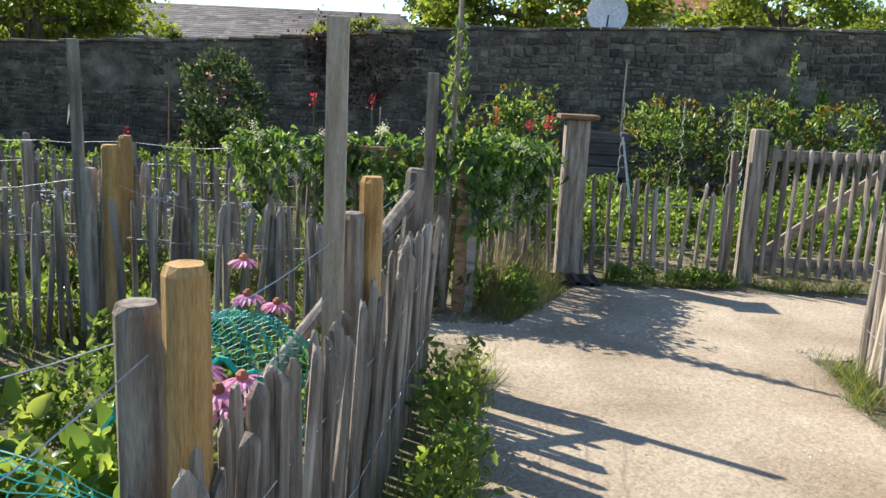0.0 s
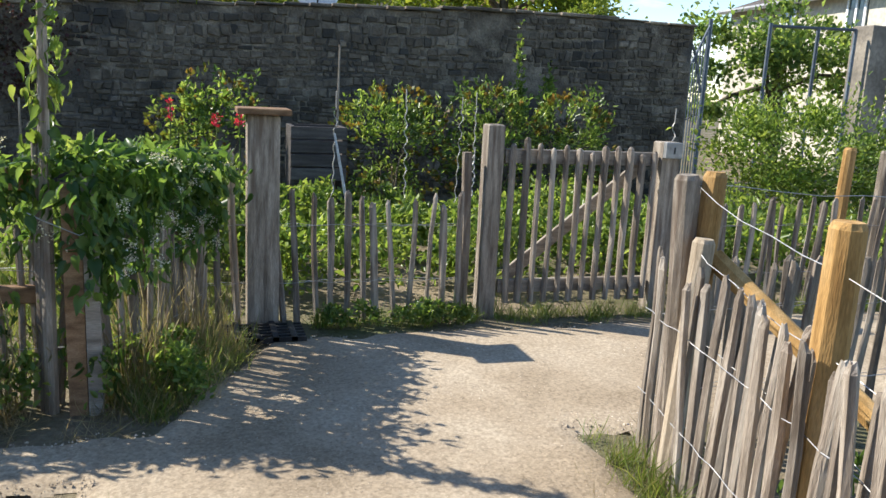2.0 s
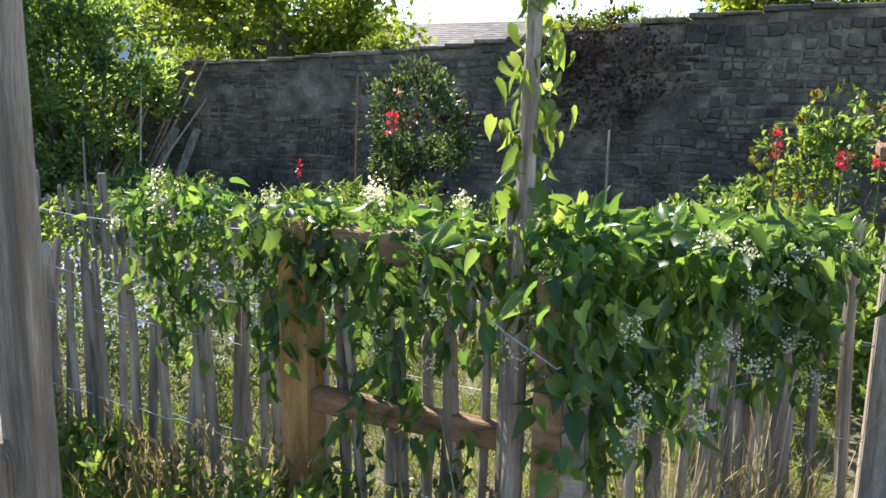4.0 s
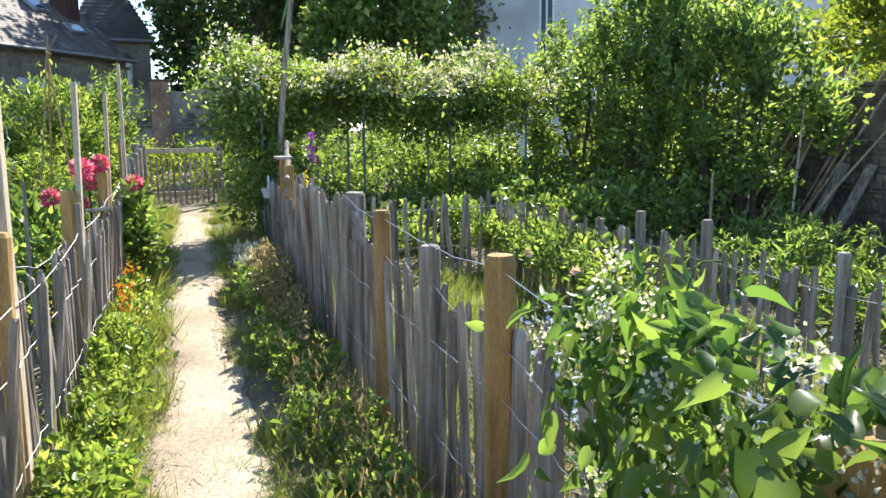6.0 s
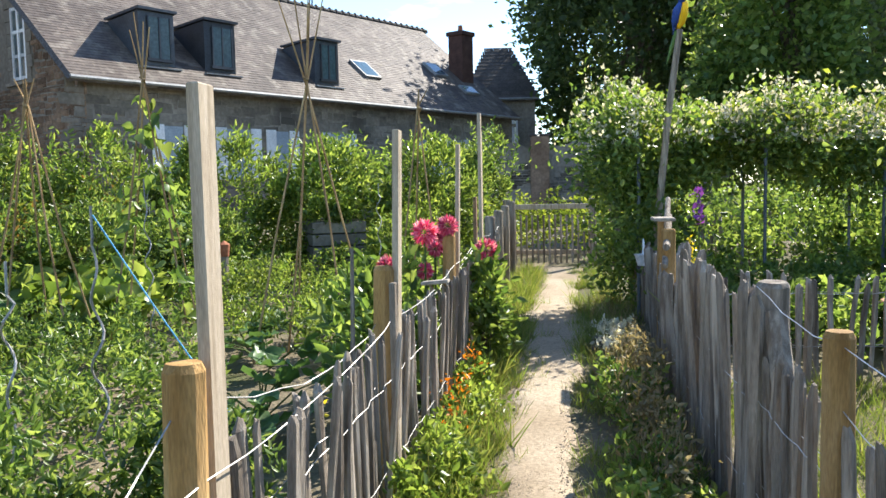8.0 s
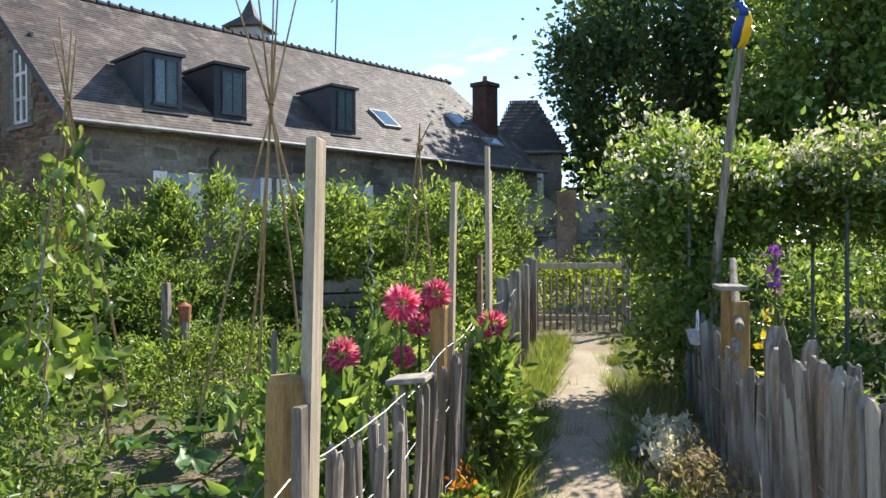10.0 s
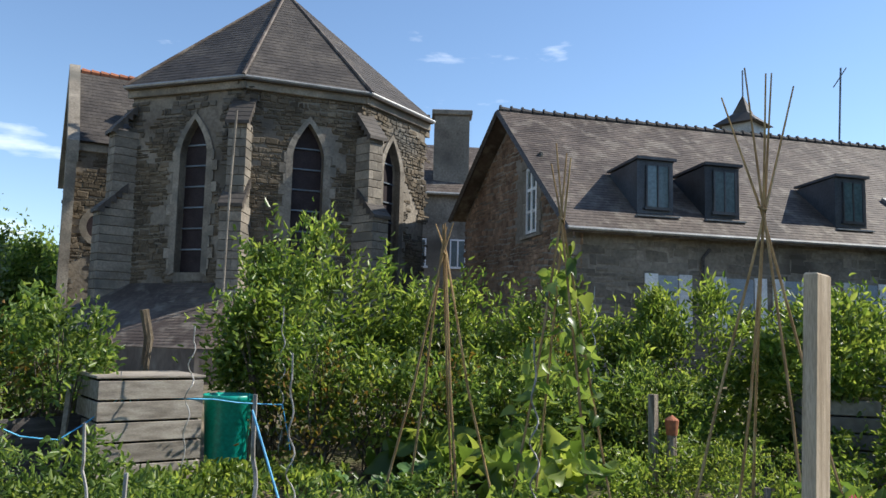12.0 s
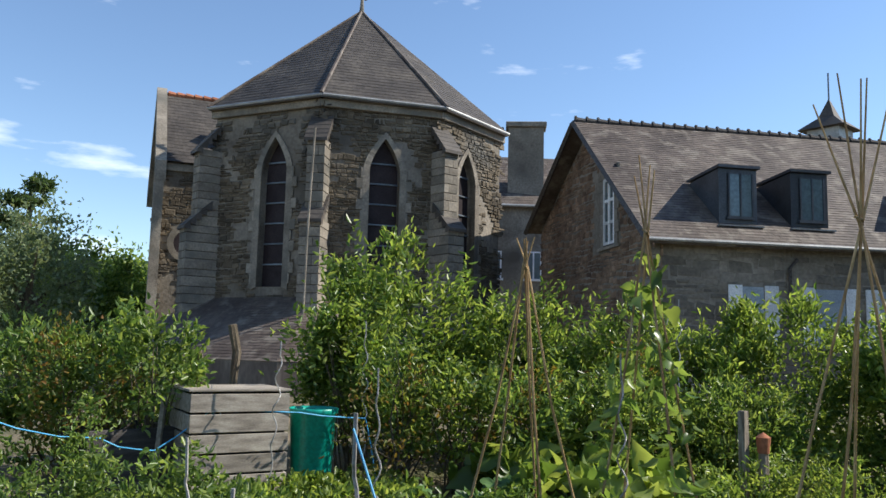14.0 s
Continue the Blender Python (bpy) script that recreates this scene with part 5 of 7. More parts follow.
    part("gable_coping", cp, M_ASHLAR, tr)
    part("flue", MB().box((3.1, -0.6, 9.0), (3.6, -0.1, 11.5), m, 0.02), M_DARKBOARD, tr)
    # nave behind, closing the building
    part("nave", MB().box((O.x - 4.0, O.y - 14, -2), (O.x + 1.2, O.y - 2.5, 9.8)), M_RENDERED, ch)


church()


def far_block(name, label, p0, p1, depth, z1, ridge, wall, roof_mat, windows=(), z0=-1.0, category="house"):
    """A plain distant building: walls, pitched roof, windows on its near side."""
    a, b = Vector((*p0, 0)), Vector((*p1, 0))
    d = (b - a).normalized()
    out = Vector((-d.y, d.x, 0))
    out = out if out.dot(Vector((-2, 4, 0)) - a) > 0 else -out
    m = frame_of(a, (d.x, d.y), (out.x, out.y))
    w = (b - a).length
    h = thing(name, (a.x, a.y, 0), label, category)
    part("wall", MB().box((0, -depth, z0), (w, 0, z1), m, 0.03), wall, h)
    if ridge > z1:
        rb = MB()
        rp = [m @ Vector(p) for p in ((-0.2, 0.3, z1), (w + 0.2, 0.3, z1), (w - depth * 0.25, -depth / 2, ridge), (depth * 0.25, -depth / 2, ridge), (w + 0.2, -depth - 0.3, z1), (-0.2, -depth - 0.3, z1))]
        rb.add(rp, [(0, 1, 2, 3), (3, 2, 4, 5), (0, 3, 5), (1, 4, 2)])
        r = part("roof", rb, roof_mat, h)
        uu, ss = (rp[1] - rp[0]).normalized(), ((rp[3] + rp[2]) / 2 - (rp[0] + rp[1]) / 2)
        H = ss.length
        ss.normalize()
        nn = uu.cross(ss)
        nn = nn if nn.z > 0 else -nn
        W = (rp[1] - rp[0]).length
        k = depth * 0.25
        part("slating", slates(rp[0], uu, ss, nn, W, H - 0.05, None, 0.4, 0.3, 9, lambda v: (k * v / H, W - k * v / H)), roof_mat, r, kind="stuff")
        part("gutter", MB().tube([m @ Vector((-0.2, 0.35, z1 - 0.02)), m @ Vector((w + 0.2, 0.35, z1 - 0.02))], 0.08, 6), M_GUTTER, h)
    for x0, x1, za, zb in windows:
        wv = part("window", MB().box((x0, -0.1, za), (x1, 0.03, zb), m), M_GLASS, h)
        fr_ = MB()
        for x in (x0, (x0 + x1) / 2 - 0.04, x1 - 0.08):
            fr_.box((x, 0.031, za), (x + 0.08, 0.07, zb), m)
        fr_.box((x0, 0.032, zb - 0.08), (x1, 0.068, zb), m)
        fr_.box((x0 - 0.1, 0.0, za - 0.12), (x1 + 0.1, 0.12, za), m)
        part("frame", fr_, M_WHITE, wv)
    return h


far_block("tall_building", "tall pale grey rendered building behind the trees", (-37.0, 19.4), (-24.5, 33.5), 9, 15, 18, M_PALEWALL, M_SLATE, [(3.2, 3.9, 0, 14), (8.0, 9.2, 5.5, 7.5), (8.0, 9.2, 9.5, 11.5), (12, 13.2, 5.5, 7.5)], category="building")
far_block("low_house", "low house with a broad pale slate roof beyond the wall", (-17.0, 29.5), (-0.5, 29.5), 9, 2.95, 4.5, M_CREAM, M_SLATE)
far_block("cream_house", "cream rendered house with a dark window beyond the wall", (18.6, 26.5), (17.2, 15.6), 8, 4.7, 6.4, M_CREAM, M_SLATE, [(3.1, 3.9, 3.6, 4.7), (6.2, 7.0, 3.6, 4.7), (3.1, 3.9, 0.6, 2.2)])
far_block("tiled_house", "pale house with a red tiled roof beyond the wall", (4.8, 30.0), (13.0, 31.0), 8, 4.6, 6.0, M_PALEWALL, M_TERRA, [(1.0, 1.8, 2.5, 3.6), (3.5, 4.3, 2.5, 3.6)])
far_block("rear_wing", "slate-roofed wing behind the long house", (-40.5, -20.5), (-30.0, -28.5), 9, 9.5, 13.2, M_RENDERED, M_SLATE, [(3, 3.9, 5.5, 7.0), (6, 6.9, 5.5, 7.0), (8.2, 9.0, 5.5, 7.0)])
far_block("end_pavilion", "tall narrow stone pavilion with a steep slate roof", (-43.3, 4.5), (-42.9, 1.0), 5, 6.0, 8.9, M_RENDERED, M_SLATE_DARK, [(0.9, 1.4, 3.7, 5.0)])
mc = frame_of((-35.9, -25.6), (0.72, -0.7), (0.7, 0.72))
st_ = thing("chimney_stack", (-35.9, -25.6, 9), "broad pale chimney stack on a slate roof", "chimney")
part("shaft", MB().box((-1.0, -0.5, 9.0), (1.0, 0.5, 14.2), mc, 0.04), M_RENDERED, st_)
part("cap", MB().box((-1.15, -0.65, 14.2), (1.15, 0.65, 14.5), mc, 0.04), M_RENDERED, st_)
for k in (-0.9, -0.5):
    part("pot", MB().tube([mc @ Vector((0.9 - k, 0, 13.0)), mc @ Vector((0.9 - k, 0, 14.3))], 0.14, 8), M_DARKBOARD, st_)
# little bell turret and aerials behind the ridge
tu = thing("bell_turret", (-49.3, -14.4, -0.5), "small square bell turret with a pointed slate cap", "turret")
part("lantern", MB().box((-50.2, -15.3, -0.5), (-48.4, -13.5, 14.7), None, 0.05), M_GUTTER, tu)
cap = MB()
ring0 = [(-50.6, -15.7, 14.55), (-48.0, -15.7, 14.55), (-48.0, -13.1, 14.55), (-50.6, -13.1, 14.55)]
ring1 = [(-49.75, -14.85, 15.3), (-48.85, -14.85, 15.3), (-48.85, -13.95, 15.3), (-49.75, -13.95, 15.3)]
cap.add(ring0 + ring1 + [(-49.3, -14.4, 16.5)], [(0, 1, 5, 4), (1, 2, 6, 5), (2, 3, 7, 6), (3, 0, 4, 7), (4, 5, 8), (5, 6, 8), (6, 7, 8), (7, 4, 8), (3, 2, 1, 0)])
part("cap_roof", cap, M_SLATE_DARK, tu)
part("finial", MB().tube([(-49.3, -14.4, 16.4), (-49.3, -14.4, 18.0)], 0.05, 6), M_IRON, tu)
ae = thing("aerial", (-46.4, -8.2, 8), "thin roof mast with an antenna", "antenna")
part("mast", MB().tube([(-46.35, -8.3, -0.5), (-46.35, -8.3, 7.0), (-46.5, -7.96, 16.0)], 0.05, 6), M_IRON, ae)
part("boom", MB().tube([(-47.3, -8.6, 15.3), (-46.2, -7.6, 15.85)], 0.03, 5), M_IRON, ae)
# ruined low wall at the path's end
mw = frame_of((-30.4, 3.0), (-0.12, 1), (1, 0.12))
rw = thing("ruined_wall", (-30.4, 3.0, 0), "pale broken stone wall with a brown brick pier", "wall")
wv_ = MB()
for k in range(33):
    top = 3.05 + 0.35 * noise.noise(Vector((k * 0.37, 2, 0))) + 0.12 * noise.noise(Vector((k * 1.3, 5, 0)))
    wv_.v += mapped(mw, [(k * 0.28, 0, -0.5), (k * 0.28, 0, top), (k * 0.28, -0.5, top - 0.05), (k * 0.28, -0.5, -0.5)])
for k in range(32):
    wv_.f += [(4 * k + q, 4 * k + 4 + q, 4 * k + 5 + q, 4 * k + 1 + q) for q in range(3)]
wv_.f += [(0, 1, 2, 3), (131, 130, 129, 128)]
part("wall", wv_, M_RENDERED, rw)
part("stonework", cladding(mw, 8.9, 0, 3.3, lambda x, z: noise.noise(Vector((x * 0.9, z * 1.4, 3))) > 0.0 and z < 2.75, 0.3, 0.12, 0.03, 81), M_SCHIST, rw, kind="stuff")
part("pier", MB().box((1.75, -0.1, 0), (2.4, 0.25, 3.35), mw, 0.03), M_BROWNSTONE, rw, "brown brick pier")
part("pier_cap", MB().box((1.7, -0.14, 3.352), (2.45, 0.29, 3.42), mw, 0.02), M_SLATE, rw)

# satellite dish behind the wall
dish = thing("satellite_dish", (2.8, 15.25, 0), "pale grey satellite dish on a pole behind the wall", "dish")
db = MB()
nr_, nk = 5, 20
for a in range(nr_ + 1):
    rr = 0.37 * a / nr_
    for k in range(nk):
        t = 2 * math.pi * k / nk
        db.v.append((2.8 + rr * math.cos(t), 15.15 + 0.35 * rr * rr * -1.0, 3.16 + rr * math.sin(t)))
for a in range(nr_):
    for k in range(nk):
        db.f.append((a * nk + k, a * nk + (k + 1) % nk, (a + 1) * nk + (k + 1) % nk, (a + 1) * nk + k))
part("reflector", db, M_WHITE, dish, smooth=True)
part("pole", MB().tube([(2.84, 15.25, -0.1), (2.84, 15.25, 3.4)], 0.035, 8), M_BLACK, dish)
part("arm", MB().tube([(2.8, 15.1, 2.85), (2.78, 14.85, 3.1)], 0.015, 6), M_BLACK, dish)

# ---------------------------------------------------------------- trees and large planting
def tree(name, label, center, radii, n, size, mat, clumps=60, spread=0.17, trunk=0.25, group="", hollow=0.4):
    x, y, z = center
    root = thing(name, (x, y, gz(x, y)), label, "tree", group)
    pts, out = clumped(center, radii, n, clumps, spread, hollow)
    part("crown", leaf_mesh("crown", pts, size, 0.1, 0.45, 0.6, out * 0.5), mat, root, kind="stuff")
    mb = MB()
    top = Vector((x, y, z + radii[2] * 0.3))
    base = Vector((x, y, gz(x, y) - 0.6))
    mb.tube([base, base.lerp(top, 0.4) + Vector((0.1, 0.05, 0)), base.lerp(top, 0.75), top], [trunk, trunk * 0.8, trunk * 0.6, trunk * 0.3], 8, True, 0.08)
    for _ in range(9):
        tip = Vector(pts[rng.integers(0, len(pts))])
        s = base.lerp(top, rng.uniform(0.45, 0.9))
        mb.tube([s, s.lerp(tip, 0.5) + Vector((0, 0, 0.15)), tip], [trunk * 0.35, trunk * 0.22, trunk * 0.07], 5)
    part("trunk", mb, M_BARK, root)
    return root


def conifer(name, label, at, z0, z1, r, n, size, mat):
    """A cedar: flat tiers of foliage round a straight trunk."""
    x, y = at
    root = thing(name, (x, y, gz(x, y)), label, "tree")
    pts, mb = [], MB()
    tiers = 9
    mb.tube([(x, y, -3), (x, y, z1 * 0.6), (x, y, z1)], [0.45, 0.3, 0.06], 8, True, 0.06)
    for k in range(tiers):
        z = z0 + (z1 - z0) * (k + 0.5) / tiers
        rr = r * (1.0 - 0.75 * (k / tiers) ** 1.6)
        for _ in range(7):
            a, q = rng.uniform(0, 6.283), rng.uniform(0.45, 1.05) * rr
            tip = (x + q * math.cos(a), y + q * math.sin(a), z + rng.uniform(-0.25, 0.25))
            mb.tube([(x, y, z - 0.4), tip], [0.1, 0.03], 5)
            w = 0.3 * rr
            for _ in range(n // (tiers * 7)):
                u = rng.uniform(0.35, 1.0)
                pts.append((x + (tip[0] - x) * u + rng.normal() * w * 0.5, y + (tip[1] - y) * u + rng.normal() * w * 0.5, tip[2] + rng.normal() * 0.16))
    part("crown", leaf_mesh("crown", pts, size, 0.1, 0.4, 0.4), mat, root, kind="stuff")
    part("trunk", mb, M_BARK, root)
    return root


tree("tree", "yellow-green leafy tree beyond the garden wall", (-8.7, 17.2, 3.3), (2.5, 1.5, 1.2), 9000, 0.14, L_GOLD, 40, 0.13, group="trees beyond the wall")
tree("tree", "yellow-green leafy tree beyond the garden wall", (1.9, 18.2, 3.5), (2.5, 1.4, 1.0), 9000, 0.14, L_GOLD, 40, 0.13, group="trees beyond the wall")
tree("tree", "fresh green tree beyond the garden wall", (7.2, 18.5, 3.6), (2.1, 1.4, 0.95), 8000, 0.13, L_GOLD, 36, group="trees beyond the wall")
tree("tree", "dark conifer top beyond the garden wall", (-0.1, 19.0, 3.6), (0.8, 0.8, 1.5), 4000, 0.12, L_DARK, 20, group="trees beyond the wall")
tree("tree", "broad yellow-green tree rising over the wall", (-11.5, 19.5, 3.4), (4.2, 2.4, 1.6), 6000, 0.19, L_GOLD, 60, 0.13, group="trees beyond the wall")
tree("tree", "green tree behind the iron gate", (14.3, 18.5, 2.5), (2.9, 1.5, 1.4), 6200, 0.15, L_BRIGHT, 40, 0.12, group="trees beyond the wall")
tree("great_tree", "huge dark broadleaf tree behind the long house", (-45.4, 10.1, 9.7), (6.7, 5.8, 7.8), 34000, 0.36, L_DARK, 130, 0.12, 0.6)
tree("great_tree", "tall dark tree behind the pergola", (-33.0, 14.2, 6.6), (4.5, 3.0, 6.0), 22000, 0.28, L_MID, 90, 0.14, 0.5)
tree("silver_tree", "tall grey-green willow-like tree beyond the pergola", (-39.0, 17.8, 7.5), (4.5, 2.6, 6.0), 22000, 0.28, L_GREYGREEN, 70, 0.15, 0.4)
tree("poplar", "slim far poplar against the sky", (-56, 8.7, 7), (1.3, 1.3, 4.0), 3500, 0.3, L_MID, 30)
tree("poplar", "slim far poplar against the sky", (-54, 10.6, 6), (1.2, 1.2, 3.0), 3000, 0.3, L_MID, 30)
conifer("cedar", "dark layered cedar far beyond the church", (-16.6, -53.5), 1.5, 12.6, 4.4, 9000, 0.36, L_DARK)
tree("tree", "low green tree behind the broken wall", (-36.5, 7.9, 3.9), (1.7, 1.6, 1.6), 5000, 0.2, L_MID, 30, 0.14)
tree("tree", "rounded grey-green tree at the garden's far side", (-10.2, -23.5, 3.0), (1.9, 1.9, 2.9), 11000, 0.15, L_GREYGREEN, 60, 0.15, group="trees by the church")
tree("tree", "bright green tree below the church", (-13.6, -31.0, 3.0), (2.6, 2.4, 2.9), 13000, 0.2, L_FRESH, 55, 0.15, group="trees by the church")
tree("tree", "bright green tree below the church", (-18.2, -38.5, 2.8), (3.4, 3.0, 3.0), 13000, 0.24, L_FRESH, 60, 0.15, group="trees by the church")
tree("tree", "green tree on the slope by the church", (-19.5, -46.0, 3.4), (4.2, 3.0, 3.6), 9000, 0.28, L_FRESH, 50, group="trees by the church")
hill = MB()
for i in range(41):
    a = radians(232 + i * 1.35)
    x, y = 330 * math.cos(a), 330 * math.sin(a)
    top = 34 * math.sin(math.pi * i / 40) ** 0.4
    hill.v += [(x, y, -6), (x * 1.02, y * 1.02, top + 2.5 * noise.noise(Vector((i * 0.43, 0, 0))) + 1.5 * noise.noise(Vector((i * 1.7, 3, 0))))]
for i in range(40):
    hill.f.append((2 * i, 2 * i + 2, 2 * i + 3, 2 * i + 1))
solo("far_woods", hill, rough_stuff("far_woods", [(0.03, 0.06, 0.035), (0.05, 0.09, 0.045)], 0.05, 0.4, bump=0, per_object=0), "low wooded hills on the horizon", "hills", kind="structure")

for x, z, rx, rz, n in ((-13.9, 1.7, 1.8, 1.75, 7000), (-11.6, 2.0, 1.7, 2.0, 7400), (-9.7, 1.7, 1.7, 1.6, 6000)):
    bush("great_shrub", "large leafy green shrub against the stone wall", "shrub", (x, 13.15, z), (rx, 0.95, rz), n, 0.115, L_BRIGHT, 50, 0.1, 12, "shrubs on the wall", trunk=0.04, hollow=0.35, shoots=70, aspect=0.5)
bush("shrub", "bright green shrub in front of the iron gate", "shrub", (9.4, 11.6, 0.95), (1.55, 0.9, 0.85), 9000, 0.075, L_FRESH, 50, 0.17)

# pergola under white-flowered climber
pg = thing("pergola", (-12.5, 9.2, 0.15), "pergola smothered in white-flowered climbing vine", "pergola")
pA, pB = Vector((-11.6, 6.75, 0)), Vector((-13.2, 11.3, 0))
all_p, all_o = [], []
for i in range(9):
    c = pA.lerp(pB, i / 8)
    q, o = clumped((c.x, c.y, 2.16 + 0.12 * math.sin(i * 2.1) + 0.08 * rng.normal()), (0.9, 0.65, 0.34 + 0.22 * rng.random()), 3000, 20, 0.3, 0.4)
    all_p.append(q)
    all_o.append(o)
for z in (0.7, 1.2, 1.7):
    q, o = clumped((pA.x + 0.1, pA.y - 0.05, z), (0.75, 0.55, 0.5), 1800, 20, 0.25, 0.3)
    all_p.append(q)
    all_o.append(o)
P_, O_ = np.concatenate(all_p), np.concatenate(all_o)
part("foliage", leaf_mesh("foliage", P_, 0.078, 0.1, 0.4, 0.55, O_ * 0.5, "leaf"), L_MID, pg, kind="stuff")
mask = P_[:, 2] > 2.0
patchy = mask & np.array([noise.noise(Vector((q[0] * 1.6, q[1] * 1.6, q[2] * 1.6))) > -0.02 for q in P_])
sel = rng.choice(np.nonzero(patchy)[0], 13000)
part("blossom", leaf_mesh("blossom", P_[sel] + np.array([0.08, -0.04, 0.08]), 0.052, 1.0, 0.5, 0.5, None), L_CREAM, pg, "creamy white flower sprays", kind="stuff")
sel = rng.choice(np.nonzero(mask)[0], 2600)
part("young_growth", leaf_mesh("young_growth", P_[sel] + np.array([0.03, 0, 0.1]), 0.08, 0.5, 0.4, 0.6, None), L_GOLD, pg, kind="stuff")
for t in (0.0, 0.33, 0.66, 1.0):
    c = pA.lerp(pB, t)
    for dx in (-0.6, 0.6):
        part("leg", MB().tube([(c.x + dx, c.y, 0.0), (c.x + dx, c.y, 2.3)], 0.02, 6), M_IRON, pg)

# ---------------------------------------------------------------- vine over the corner fence
vn = thing("climbing_vine", (0.0, 6.45, 0), "climbing vine with heart-shaped leaves and white flower clusters on the fence", "vine")
vp = []
for _ in range(1250):
    x = rng.uniform(-1.6, 0.5)
    z = 1.30 - abs(rng.normal()) * 0.12 + rng.uniform(-0.03, 0.08)
    if noise.noise(Vector((x * 6, z * 6, 2))) > -0.08:
        vp.append((x, 6.47 - 0.084 * x + rng.normal() * 0.11, z))
for _ in range(34):
    x = rng.uniform(-1.5, 0.5)
    y, z = 6.45 - 0.084 * x + rng.normal() * 0.06, 1.3
    low = rng.choice([1.0, 0.9, 0.8, 0.6])
    dx = rng.normal() * 0.2
    while z > low:
        for _ in range(2):
            vp.append((x + rng.normal() * 0.04, y + rng.normal() * 0.03, z))
        z -= 0.04
        x += dx * 0.04
for _ in range(1900):
    t = rng.random()
    x, y = 0.42 + 0.62 * t + rng.normal() * 0.13, 6.4 + 1.35 * t + rng.normal() * 0.11
    z = 1.40 - 0.2 * t - abs(rng.normal()) * 0.22
    if noise.noise(Vector((y * 4, z * 4, 5))) > -0.08:
        vp.append((x, y, z))
corner_start = len(vp)
for _ in range(85):
    t = rng.random() ** 1.4
    x, y, z = 0.42 + 0.66 * t, 6.25 + 1.4 * t, 1.28
    low = rng.uniform(0.5, 1.0)
    while z > low:
        vp.append((x + rng.normal() * 0.05, y + rng.normal() * 0.05, z))
        z -= 0.042
for _ in range(300):
    x, z = rng.uniform(-0.75, 0.62), 0.12 + 0.95 * rng.random()
    if noise.noise(Vector((x * 4, z * 3, 9))) > -0.02 - 0.25 * (x > 0.1):
        vp.append((x, 6.45 - 0.084 * x + rng.normal() * 0.06, z))
vp = [p for p in vp if p[2] > 0.12]
vp = np.array(vp)
over = vp[:, 2] > 1.22
part("foliage", leaf_mesh("foliage", vp[~over], np.where(vp[~over][:, 0] < -0.8, 0.058, 0.068), -1.4, 0.5, 0.62, None, "heart", 0.2), L_VINE, vn, kind="stuff")
part("top_foliage", leaf_mesh("top_foliage", vp[over], np.where(vp[over][:, 0] < -0.8, 0.048, 0.06), -0.25, 0.5, 0.62, None, "heart", 0.2), L_VINE, vn, "bright leaves lying over the fence top", kind="stuff")
vp = [tuple(q) for q in vp]
tp = []
for _ in range(190):
    z = rng.uniform(1.25, 2.3)
    r = 0.045 * (1 - max(0, z - 1.9) * 1.2)
    tp.append((0.26 + rng.normal() * r, 6.4 + rng.normal() * r, z))
part("climbing_shoot", leaf_mesh("climbing_shoot", tp, 0.062, -1.3, 0.4, 0.58, None, "heart", 0.16), L_FRESH, vn, kind="stuff")
fl = []
for _ in range(64):
    x, z = (rng.uniform(-1.6, 0.5), rng.uniform(0.85, 1.42))
    c = np.array([x, 6.38 - 0.084 * x + rng.uniform(-0.04, 0.1), z])
    if rng.random() < 0.3:
        t = rng.random()
        c = np.array([0.6 + 0.6 * t, 6.25 + 1.3 * t, rng.uniform(0.7, 1.35)])
    fl += [tuple(c + rng.normal(size=3) * 0.02) for _ in range(rng.integers(30, 80))]
fl += [tuple(np.array([0.3, 6.36, z]) + rng.normal(size=3) * 0.018) for z in (2.2, 2.05, 1.75) for _ in range(26)]
part("blossom", leaf_mesh("blossom", fl, 0.011, 0.1, 0.4, 0.8, None, "leaf"), L_CREAM, vn, "clusters of small white flowers", kind="stuff")
for _ in range(40):
    a = Vector(vp[rng.integers(0, len(vp))])
    b = a + Vector((rng.uniform(-0.25, 0.25), abs(rng.normal()) * 0.06, rng.uniform(-0.05, 0.12)))
    mid = a.lerp(b, 0.5) + Vector((0, 0, rng.uniform(0.0, 0.06)))
    tw = MB()
    tw.tube([a, a.lerp(mid, 0.6) + Vector((0, 0, 0.02)), mid, b], 0.0024, 4)
    part("twining_stem", tw, M_STEM, vn)
vf = thing("timber_trellis", (-0.25, 6.5, 0), "brown square timber frame carrying the vine on the corner fence", "trellis")
part("post", MB().box((-0.72, 6.46, -0.1), (-0.60, 6.56, 1.27), None, 0.006), M_OCHRE, vf)
part("rail", MB().box((-0.6, 6.47, 1.14), (0.2, 6.55, 1.25), None, 0.006), M_BROWN, vf)
beam(vf, (-0.6, 6.5, 0.95), (-0.45, 6.5, 1.16), 0.03, M_BROWN)
part("rail", MB().box((-0.6, 6.48, 0.55), (0.2, 6.54, 0.64), None, 0.006), M_BROWN, vf)
part("pole", MB().tube([(0.22, 6.4, -0.1), (0.24, 6.38, 1.2), (0.26, 6.37, 2.0), (0.27, 6.37, 2.75)], [0.035, 0.03, 0.024, 0.016], 7, True, 0.1), M_POST, vf)
part("pole", MB().tube([(0.19, 6.42, -0.1), (0.20, 6.41, 1.0), (0.2, 6.4, 1.42)], [0.03, 0.028, 0.02], 7, True, 0.1), M_POST, vf)
part("board", MB().box((0.31, 6.33, -0.03), (0.40, 6.36, 1.2), None, 0.004), M_BROWN, vf, "brown sawn board")
